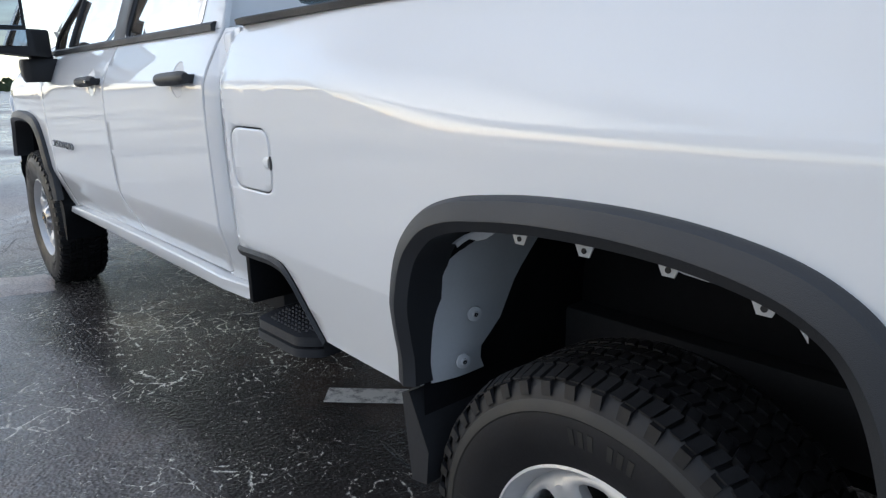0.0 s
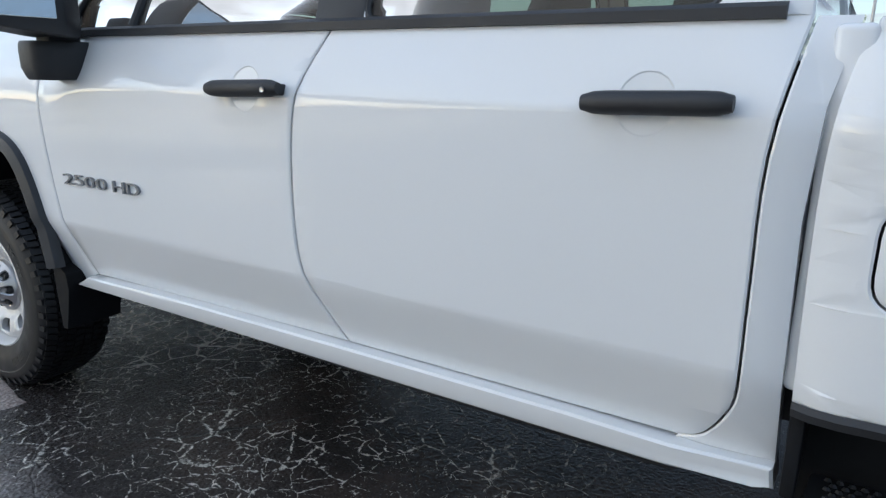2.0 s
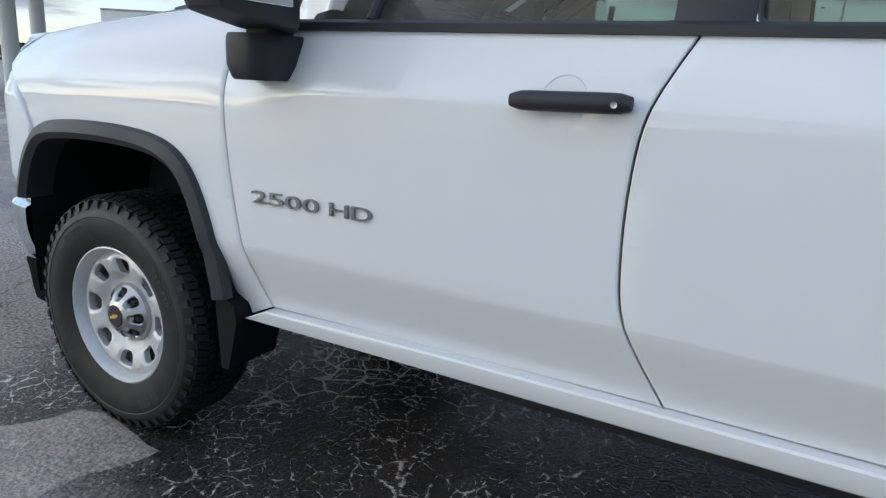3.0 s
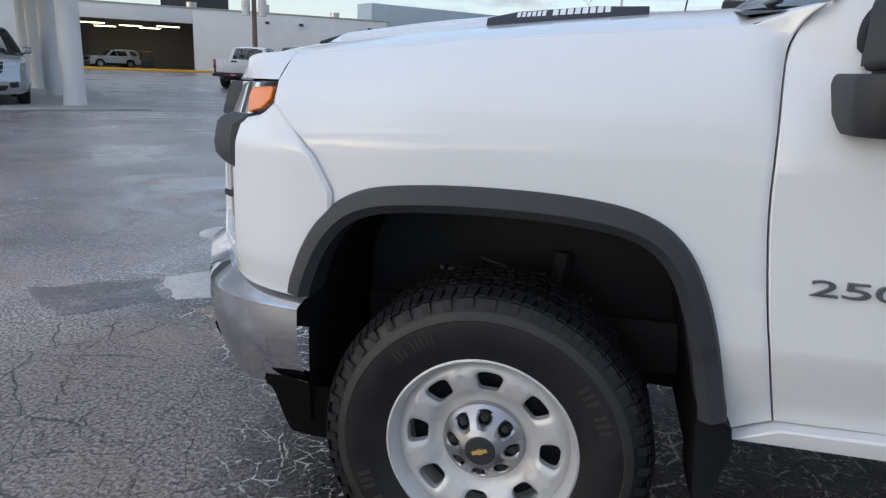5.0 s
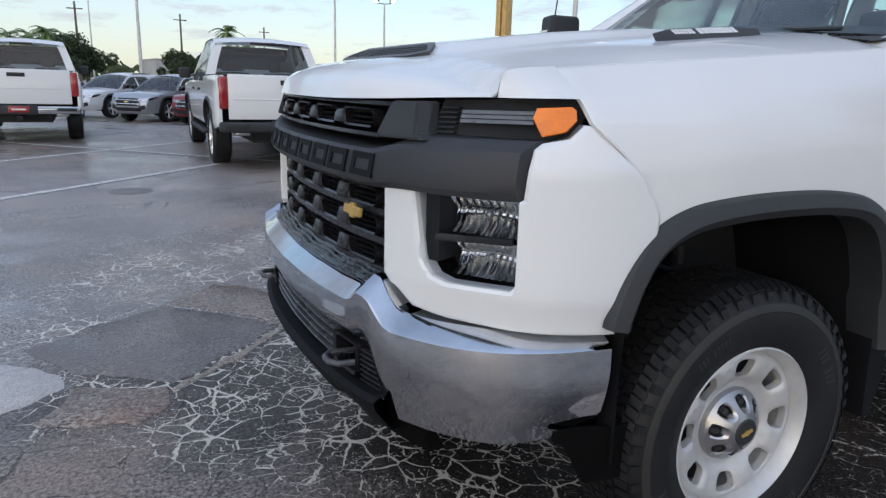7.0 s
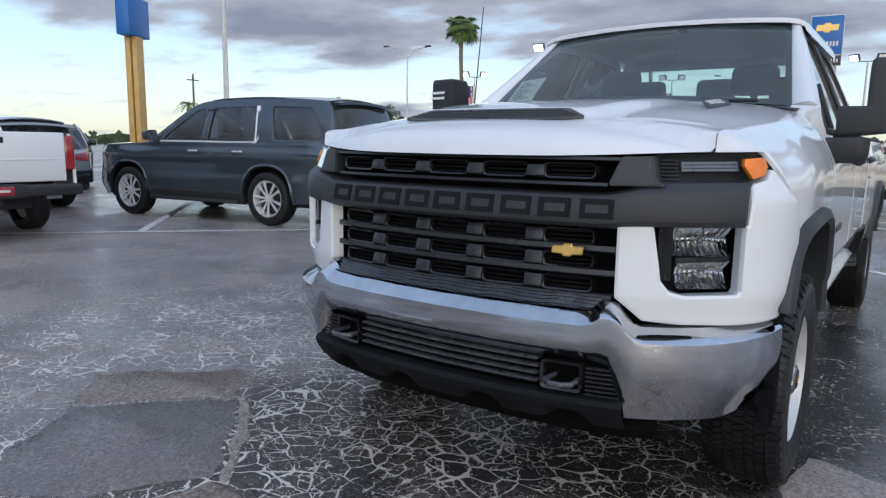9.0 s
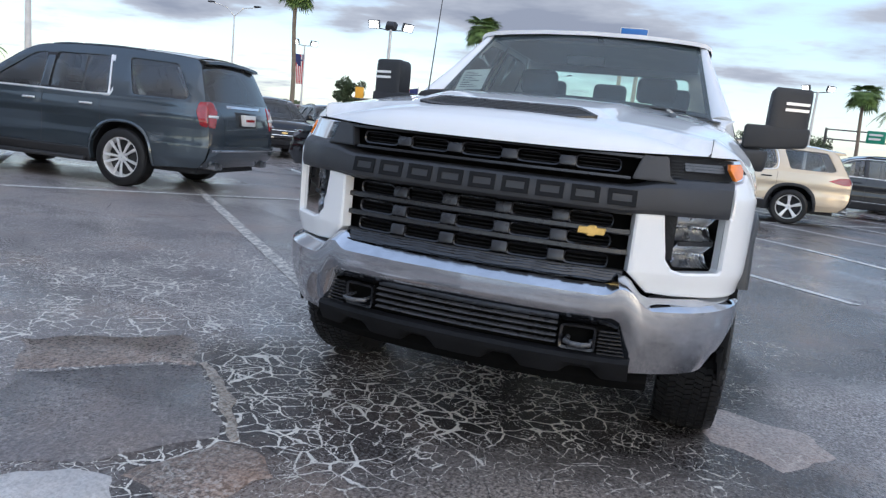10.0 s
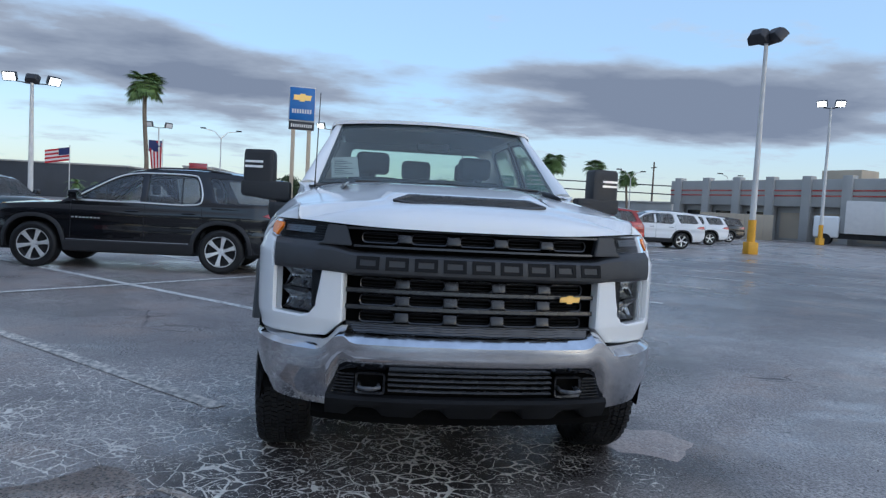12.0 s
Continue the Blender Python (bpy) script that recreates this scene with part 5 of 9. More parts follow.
def truck_nose(T):
    X = lambda y, off=0.0: front_x(y) + off
    # upper lamps, bar, grilles
    for s in (1, -1):
        on = lambda u, v, d=0.0: Vector((lambda p: (p[0], s * p[1], v))(nose(u, -d - 0.38 * max(0.0, v - 1.105))))
        S = s_of
        lamp = [(S(y=0.672), 1.042), (S(y=0.892), 1.036), (S(y=0.892), 0.832), (S(y=0.76), 0.829), (S(y=0.722), 0.840), (S(y=0.698), 0.872)]
        lamp_r = rounded(lamp, 0.015, 3)
        gapS, kS = S(x=0.381), S(x=0.427)
        o = [(0.002, 1.036), (0.002, 0.815), (S(y=0.60), 0.795), (S(y=0.655), 0.745), (S(y=0.75), 0.738), (S(x=0.60), 0.735), (S(x=0.46), 0.732)]
        o += [(S(x=0.452), 0.80), (S(x=0.437), 0.875), (S(x=0.412), 0.93), (S(x=0.381), 0.955), (gapS, 0.99), (gapS, 1.01), (kS, 1.087), (S(x=0.545), 1.198), (S(x=0.56), 1.204)]
        o[-1] = (0.510, 1.200)
        o += [(0.476, 1.171), (0.414, 1.160), (0.396, 1.146), (0.388, 1.10), (0.382, 1.040)] + [p for p in lamp_r if p[1] > 0]
        # the lamp opening is open to the bar above it: follow its edge from the outer side to the inner side
        o = o[:-len(lamp_r)]
        o += [(S(y=0.892), 1.034), (S(y=0.892), 0.845), (S(y=0.885), 0.833), (S(y=0.76), 0.829), (S(y=0.722), 0.840), (S(y=0.698), 0.872), (S(y=0.672), 1.036)]
        wide = lambda u, v, d=0.0: on(u, v, d + 0.018 * ease(0.83, 0.735, v) - 0.006)
        part("lamp_surround", sheet(o, wide, du=0.025, dv=0.03, depth=0.05, edge=0.008, flip=s > 0), M_WHITE, T, "white bodywork round the lower lamp")
        # lower lamp: dark housing, two bright reflectors, clear lens
        hs = bmesh.new()
        big = inset(lamp, -0.012)
        slab(hs, big, lambda u, v, d: on(u, v, 0.125 + d), 0.02)
        hp = part("headlamp", hs, M_BLACK, T, "stacked twin headlamp in dark housing")
        for z0, z1 in ((0.942, 1.030), (0.842, 0.928)):
            rf = bmesh.new()
            u0, u1 = S(y=0.735 if z0 > 0.9 else 0.752), S(y=0.889)
            rows = []
            for i in range(9):
                t = i / 8
                rows.append([on(u0 + (u1 - u0) * q, z0 + (z1 - z0) * t, 0.046 + 0.060 * (1 - (2 * t - 1) ** 2) * (1 - 0.4 * (2 * q - 1) ** 2) + 0.0042 * math.sin(q * 58 + 1.5 * math.sin(t * 5)) * (0.7 + 0.3 * math.sin(t * 9)) + 0.0035 * math.sin(t * 14)) for q in np.linspace(0, 1, 49)])
            loft(rf, rows, closed=False, cap=False)
            part("reflector", rf, M_REFLECTOR, hp, "bright faceted lamp reflector", sharp=60)
            bulb = bmesh.new()
            bmesh.ops.create_uvsphere(bulb, u_segments=12, v_segments=8, radius=0.010, matrix=Matrix.Translation(on((u0 + u1) / 2, (z0 + z1) / 2, 0.080)))
            part("bulb", bulb, M_DULLCHROME, hp)
        fins = bmesh.new()
        for i in range(9):
            t = i / 8
            y = 0.690 + 0.035 * t
            a, b = S(y=y), S(y=y + 0.002)
            slab(fins, [(a, 0.86 + 0.01 * i if i < 4 else 0.87), (b, 0.87), (b, 1.03), (a, 1.03)], lambda u, v, d: on(u, v, 0.02 + d), 0.10)
        part("lamp_fins", fins, M_GREYPLASTIC, hp, smooth=False)
        part("lamp_divider", boxed((-0.09, -0.006, -0.008), (0.09, 0.006, 0.008), 0.003, m=Matrix.Translation(on((S(y=0.72) + S(y=0.885)) / 2, 0.935, 0.024)) @ Matrix.Rotation(s * radians(50 - 90), 4, "Z")), M_BLACK, hp)
        part("lens", sheet(lamp_r, lambda u, v, d: on(u, v, d + 0.012), du=0.03, dv=0.2, depth=0.004, edge=0.003, flip=s > 0), M_LENS, hp, "clear lamp lens")
        # upper lamp: slim, with amber corner
        hl = [(0.098, 1.236), (0.30, 1.244), (0.505, 1.249), (0.515, 1.243), (0.516, 1.206), (0.478, 1.177), (0.415, 1.166), (0.14, 1.155), (0.115, 1.165)]
        hb = bmesh.new()
        slab(hb, inset(hl, -0.004), lambda u, v, d: on(u, v, 0.05 + d - 0.012), 0.03)
        up = part("marker_headlamp", hb, M_BLACK, T, "slim upper lamp with amber corner")
        am = [(0.394, 1.232), (0.480, 1.237), (0.491, 1.230), (0.492, 1.208), (0.466, 1.184), (0.412, 1.173), (0.395, 1.198), (0.386, 1.212)]
        part("amber_lens", sheet(am, lambda u, v, d: on(u, v, d - 0.003), du=0.02, dv=0.03, depth=0.016, edge=0.003, flip=s > 0), M_AMBER, up, "amber side marker lens")
        st = bmesh.new()
        for z in (1.196, 1.206, 1.216):
            slab(st, [(0.19, z - 0.003), (0.385, z), (0.385, z + 0.008), (0.19, z + 0.005)], lambda u, v, d: on(u, v, 0.026 + d), 0.012)
        for k in range(6):
            fin = bmesh.new()
            slab(fin, [(0.125, 1.168 + 0.011 * k), (0.18, 1.169 + 0.011 * k), (0.18, 1.172 + 0.011 * k), (0.125, 1.171 + 0.011 * k)], lambda u, v, d: on(u, v, 0.022 + d), 0.016)
            part("lamp_fin", fin, M_GREYPLASTIC, up, smooth=False)
        part("lamp_strip", st, M_SHADECHROME, up, "bright lamp strips", smooth=False)
        part("lens", sheet(rounded(hl, 0.008, 2), lambda u, v, d: on(u, v, d + 0.003), du=0.03, dv=0.2, depth=0.004, edge=0.003, flip=s > 0), M_LENS, up, "clear lamp lens")
    # the wide dark bar, with arms up to the hood
    bar = bmesh.new()
    ys = np.linspace(-0.893, 0.893, 61)
    rows = []
    for y in ys:
        x, e = X(y), abs(y)
        f = 1 - ease(0.80, 0.905, e) * 0.55
        mid = 1 - ease(0.52, 0.66, e)
        top = 1.146 + 0.018 * ease(0.5, 0.7, e) - 0.022 * mid
        rows.append([Vector((x - 0.09, y, 1.030 - 0.008 * mid)), Vector((x + 0.012 * f, y, 1.034 - 0.008 * mid)), Vector((x + 0.030 * f, y, 1.050 - 0.012 * mid)), Vector((x + 0.034 * f, y, 1.075 - 0.016 * mid)), Vector((x + 0.022 * f, y, 1.128 - 0.020 * mid)),
                     Vector((x + 0.012 * f, y, 1.140 - 0.022 * mid)), Vector((x - 0.035, y, top)), Vector((x - 0.09, y, top))])
    loft(bar, rows)
    bp = part("grille_bar", bar, M_GREYPLASTIC, T, "wide matt dark grey grille bar", sharp=25)
    for s in (1, -1):
        arm = bmesh.new()
        o = [(0.545, 1.150), (0.700, 1.150), (0.672, 1.165), (0.655, 1.238), (0.600, 1.234), (0.572, 1.236)]
        slab(arm, o, lambda u, v, d: Vector((X(u) + 0.010 - 0.30 * (v - 1.15) - d, s * u, v)), 0.06)
        bmesh.ops.recalc_face_normals(arm, faces=arm.faces)
        bmesh.ops.bevel(arm, geom=arm.edges[:], offset=0.005, segments=2, affect="EDGES")
        part("bar_arm", arm, M_GREYPLASTIC, bp, "dark grey arm beside the upper grille")
    # plain raised bars where the maker's lettering is
    for i in range(9):
        yc = -0.50 + 0.125 * i + 0.025
        tilt = math.degrees(math.atan2(X(yc + 0.02) - X(yc - 0.02), 0.04))
        o = [(-0.050, -0.029), (0.050, -0.029), (0.050, 0.029), (-0.050, 0.029)]
        q = inset(o, 0.016)
        b = bmesh.new()
        loft(b, [[Vector((dx, u, v)) for u, v in l] for l, dx in ((o, -0.012), (o, 0.004), (q, 0.004), (q, -0.012))], cap=False)
        bmesh.ops.recalc_face_normals(b, faces=b.faces)
        bmesh.ops.transform(b, matrix=pose(X(yc) + 0.028, yc, 1.081, 0, -12.5, -tilt), verts=b.verts)
        part("bar_mark", b, M_LINER, bp, "plain raised black outline in place of lettering", smooth=False)
    # grilles: rows of rounded openings in black frames
    def grille_row(z, h, xo, cols, y0, y1, shift, parent):
        step = (y1 - y0) / cols
        for k in range(cols + 1):
            yc = y0 + step * (k + shift)
            if yc < y0 + 0.005 or yc > y1 - 0.005:
                continue
            xx, tilt = X(yc) + xo, math.degrees(math.atan2(X(yc + 0.02) - X(yc - 0.02), 0.04))
            blk = bmesh.new()
            w = step * 0.29
            box(blk, (-0.03, -w / 2, -h * 0.34), (0.0, w / 2, h * 0.34), 0.006, 2)
            bmesh.ops.transform(blk, matrix=pose(xx + 0.004, yc, z, 0, -16, -tilt), verts=blk.verts)
            part("grille_block", blk, M_BLOCK, parent, "dark grey grille block")

    def grille_rail(z, h, xo, y0, y1, dep=0.04):
        bm = bmesh.new()
        loft(bm, [[Vector((X(y) + xo - dep, y, z - h / 2)), Vector((X(y) + xo - 0.004, y, z - h / 2)), Vector((X(y) + xo, y, z - h / 4)), Vector((X(y) + xo - 0.002, y, z + h / 2)), Vector((X(y) + xo - dep, y, z + h / 2))] for y in np.linspace(y0, y1, 25)])
        return bm

    def loops(z, h, xo, cols, y0, y1, parent):
        """Rounded ring frames of the openings."""
        step = (y1 - y0) / cols
        for k in range(cols):
            yc = y0 + step * (k + 0.5)
            o = rounded([(yc - step * 0.38, z - h * 0.40), (yc + step * 0.38, z - h * 0.40), (yc + step * 0.38, z + h * 0.40), (yc - step * 0.38, z + h * 0.40)], h * 0.38, 4)
            i2 = inset(o, h * 0.09)
            bm = bmesh.new()
            rows = [[Vector((X(u) + xo + dx, u, v)) for u, v in l] for l, dx in ((o, -0.03), (o, 0.004), (i2, 0.0), (i2, -0.04))]
            loft(bm, rows, cap=False)
            bmesh.ops.recalc_face_normals(bm, faces=bm.faces)
            part("grille_ring", bm, M_BLACKGLOSS, parent, "black grille opening frame")
            lv = bmesh.new()
            for dz in (-0.22, 0.0, 0.22):
                loft(lv, [[Vector((X(u) + xo + dx, u, z + h * (dz + e))) for dx, e in ((-0.034, -0.03), (-0.020, -0.045), (-0.020, 0.005), (-0.034, 0.02))] for u in np.linspace(yc - step * 0.33, yc + step * 0.33, 4)])
            part("grille_louvre", lv, M_LINER, parent, smooth=False)

    # near-black sheet: the shade behind the openings is put into its colour
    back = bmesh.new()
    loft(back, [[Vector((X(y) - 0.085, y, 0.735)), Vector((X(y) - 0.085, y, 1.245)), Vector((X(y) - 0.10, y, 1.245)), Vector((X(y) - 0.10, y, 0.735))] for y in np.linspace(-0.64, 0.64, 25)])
    gr = part("grille", back, M_VOID, T, "black grille with rows of rounded openings and shade-black backing")
    for z, h, y1 in ((1.226, 0.012, 0.585), (1.150, 0.012, 0.54)):
        part("grille_rail", grille_rail(z, h, -0.006 if z < 1.2 else -0.018, -y1, y1), M_BLACKGLOSS, gr, "dark grey grille rail")
    grille_row(1.190, 0.056, -0.012, 5, -0.53, 0.53, 0.0, gr)
    loops(1.190, 0.060, -0.014, 5, -0.53, 0.53, gr)
    for z in (0.992, 0.918, 0.844):
        part("grille_rail", grille_rail(z + 0.036, 0.020, -0.024, -0.565, 0.565), M_BLOCK, gr, "dark grey grille rail")
        grille_row(z, 0.062, -0.018, 5, -0.53, 0.53, 0.0, gr)
        loops(z - 0.002, 0.062, -0.024, 5, -0.53, 0.53, gr)
    part("grille_rail", grille_rail(0.806, 0.014, -0.022, -0.56, 0.56), M_GREYPLASTIC, gr, "dark grey grille rail")
    # rough mesh apron below the grille
    ap = bmesh.new()
    rows = []
    for y in np.linspace(-0.555, 0.555, 150):
        wave = 1.1 * math.tanh(2.2 * math.cos(2 * math.pi * y / 0.212))
        rows.append([Vector((X(y) - 0.024 + 0.050 * t, y, 0.803 - 0.026 * t + (1 - t ** 5) * (0.0065 * math.sin(t * 22 + wave) + 0.0035 * noise.noise(Vector((y * 90, t * 9, 0)))))) for t in np.linspace(0, 1, 22)])
    loft(ap, rows, closed=False, cap=False)
    part("grille_apron", ap, M_WETBLACK, gr, "wet black ridged apron below the grille", sharp=180)
    bm = bmesh.new()
    emblem(bm, lambda u, v, d: Vector((X(0.436) + 0.012 - d - 0.12 * (u + 0.436 - 0.436), 0.436 + u, 0.950 + v)), 0.100, 0.040, 0.012)
    bmesh.ops.bevel(bm, geom=bm.edges[:], offset=0.003, segments=1, affect="EDGES")
    part("emblem", bm, M_GOLD, T, "gold slanted emblem shape on the grille")
    truck_bumper(T)


# near black, for painted shade behind openings and for black bumper parts
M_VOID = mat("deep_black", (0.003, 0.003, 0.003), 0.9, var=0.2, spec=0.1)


def truck_bumper(T):
    # plan line by arc length, from centre to the rear tip
    plan = spline([(1.000, 0.0), (0.990, 0.25), (0.965, 0.45), (0.930, 0.60), (0.885, 0.70), (0.82, 0.80), (0.735, 0.885), (0.655, 0.935), (0.57, 0.968), (0.475, 0.985)], 6)
    ss = [0.0]
    for a, b in zip(plan, plan[1:]):
        ss.append(ss[-1] + math.dist(a, b))
    P = lambda s: (table(s, ss, [p[0] for p in plan]), table(s, ss, [p[1] for p in plan]))
    at_y = lambda y: table(y, [p[1] for p in plan], ss)
    end = ss[-1]
    bmp = thing("front_bumper", "", "")
    bmp.parent = T
    bmp["label"] = "chrome front bumper with black intake"
    for s in (1, -1):
        ch = bmesh.new()
        rows = []
        for i in range(49):
            u = end * i / 48
            x, y = P(u)
            a, b = P(min(end, u + 0.01)), P(max(0, u - 0.01))
            n = Vector((a[1] - b[1], -(a[0] - b[0]))).normalized()
            e = u / end
            peak = math.exp(-((y - 0.575) / 0.030) ** 2) if y < 0.6 else math.exp(-((y - 0.575) / 0.055) ** 2)
            top = 0.742 + 0.034 * peak - 0.040 * ease(0.60, 0.68, y) + 0.012 * ease(at_y(0.8), end, u)
            inn = 0.145 - 0.03 * peak if y < 0.58 else 0.10
            lip = 0.612 + (0.446 - 0.612) * ease(0.580, 0.640, y)
            bot = lip + 0.036 * ease(at_y(0.88), end, u)
            rise = top - 0.022
            k = 0.038 - 0.010 * ease(0.50, 0.62, y) - 0.012 * ease(at_y(0.8), end, u)
            prof = [(-inn, top + k + 0.003), (-0.056, top + k + 0.001), (-0.048, top + k * 0.86), (-0.006, top - 0.001), (0.002, top - 0.008), (0.004, rise - 0.04)]
            for j in range(1, 7):
                z = (rise - 0.05) + (bot - (rise - 0.05)) * j / 6
                prof.append((0.003 - 0.050 * (j / 6) ** 1.5, z))
            prof += [(-0.062, bot - 0.004), (-0.085, bot + 0.02)]
            rows.append([Vector((x + n.x * o, s * (y + n.y * o), z)) for o, z in prof])
        loft(ch, rows, closed=False, cap=False)
        bmesh.ops.recalc_face_normals(ch, faces=ch.faces)
        part("chrome_face", ch, M_CHROME, bmp, "scuffed reflective chrome bumper face", sharp=26)
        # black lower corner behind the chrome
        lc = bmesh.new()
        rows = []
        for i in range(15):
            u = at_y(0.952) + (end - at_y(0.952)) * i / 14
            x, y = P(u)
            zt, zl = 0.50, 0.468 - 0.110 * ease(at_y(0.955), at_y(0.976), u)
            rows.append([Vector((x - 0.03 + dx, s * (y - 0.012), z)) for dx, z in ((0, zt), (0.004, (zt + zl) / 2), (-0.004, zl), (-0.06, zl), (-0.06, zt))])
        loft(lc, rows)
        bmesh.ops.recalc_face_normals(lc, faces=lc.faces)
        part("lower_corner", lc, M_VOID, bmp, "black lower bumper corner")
        # tow hook and side grille
        hook = tubed([(0.86, s * 0.405, 0.545), (0.965, s * 0.405, 0.548), (0.985, s * 0.43, 0.548), (0.985, s * 0.465, 0.548), (0.965, s * 0.49, 0.548), (0.86, s * 0.49, 0.545)], 0.009, 10)
        part("tow_hook", hook, M_SLAT, bmp, "dark steel tow hook")
        ho = rounded([(0.378, 0.512), (0.508, 0.512), (0.508, 0.606), (0.378, 0.606)], 0.018, 3)
        pocket = bmesh.new()
        loft(pocket, [[Vector((P(at_y(u))[0] + dx, s * u, v)) for u, v in l] for l, dx in ((ho, -0.075), (ho, -0.030), (inset(ho, 0.010), -0.034), (inset(ho, 0.012), -0.075))], cap=False)
        bmesh.ops.recalc_face_normals(pocket, faces=pocket.faces)
        part("hook_pocket", pocket, M_BLACKGLOSS, bmp, "black frame round the tow hook")
        for k in range(7):
            z = 0.508 + 0.014 * k
            y1 = 0.625 - 0.003 * k
            rib = bmesh.new()
            loft(rib, [[Vector((P(at_y(y))[0] - 0.055 + dx, s * y, z + dz)) for dx, dz in ((0, -0.003), (0.016, -0.002), (0.016, 0.002), (0, 0.003))] for y in np.linspace(0.515, y1, 5)])
            part("intake_rib", rib, M_BLOCK, bmp)
    # near-black sheet paints the shade inside the lower intake
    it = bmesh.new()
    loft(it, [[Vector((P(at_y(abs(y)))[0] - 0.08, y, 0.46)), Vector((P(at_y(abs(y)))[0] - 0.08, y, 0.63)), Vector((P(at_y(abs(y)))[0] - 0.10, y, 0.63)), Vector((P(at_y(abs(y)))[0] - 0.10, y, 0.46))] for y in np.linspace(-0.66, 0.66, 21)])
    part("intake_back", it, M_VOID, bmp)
    for z in (0.528, 0.552, 0.576, 0.600):
        bm = bmesh.new()
        loft(bm, [[Vector((P(at_y(abs(y)))[0] - 0.05 + dx, y, z + dz)) for dx, dz in ((-0.02, -0.003), (0.013, -0.0025), (0.014, 0.0), (0.009, 0.003), (-0.02, 0.003))] for y in np.linspace(-0.365, 0.365, 15)])
        part("intake_slat", bm, M_SLAT, bmp, "black intake slat")
    # valance with scallops along its lower edge
    va = bmesh.new()
    rows = []
    for y in np.linspace(-0.635, 0.635, 57):
        x, e = P(at_y(abs(y)))[0], abs(y)
        cut = 0.036 * max(ease(0.085, 0.035, abs(e - 0.17)), ease(0.085, 0.035, abs(e - 0.46)))
        rows.append([Vector((x - 0.06, y, 0.505)), Vector((x - 0.012, y, 0.503)), Vector((x + 0.002, y, 0.490)), Vector((x - 0.004, y, 0.470)), Vector((x - 0.045, y, 0.412 + cut)), Vector((x - 0.09, y, 0.40 + cut))])
    loft(va, rows, closed=False, cap=False)
    bmesh.ops.recalc_face_normals(va, faces=va.faces)
    part("valance", va, M_LINER, bmp, "black valance with scalloped lower edge", sharp=30)
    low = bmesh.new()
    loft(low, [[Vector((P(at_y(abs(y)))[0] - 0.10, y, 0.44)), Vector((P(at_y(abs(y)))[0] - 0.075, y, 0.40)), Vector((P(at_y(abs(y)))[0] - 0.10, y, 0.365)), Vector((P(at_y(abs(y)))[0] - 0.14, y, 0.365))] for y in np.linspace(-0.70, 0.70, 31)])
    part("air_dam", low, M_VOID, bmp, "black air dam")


def hood_front_x(y):
    return front_x(y) - 0.054 * ease(0.35, 0.78, abs(y)) + 0.004


def hood_z(d, y):
    """Height of the hood at a distance back from its front edge."""
    e = min(1.0, abs(y) / 0.835)
    side = table(d, (0.0, 0.02, 0.06, 0.12, 0.7, 1.2, 1.45), (1.252, 1.297, 1.318, 1.332, 1.376, 1.408, 1.425))
    mid = table(d, (0.0, 0.02, 0.05, 0.09, 0.14, 0.20, 0.32, 0.6, 1.0, 1.45), (1.232, 1.284, 1.307, 1.322, 1.336, 1.348, 1.368, 1.408, 1.450, 1.486))
    z = side + (mid - side) * (1 - e ** 3.5) - 0.012 * e ** 8
    up = ease(0.44, 0.36, abs(y)) * ease(0.24, 0.33, d)
    return z + 0.026 * up * ease(1.5, 0.7, d)


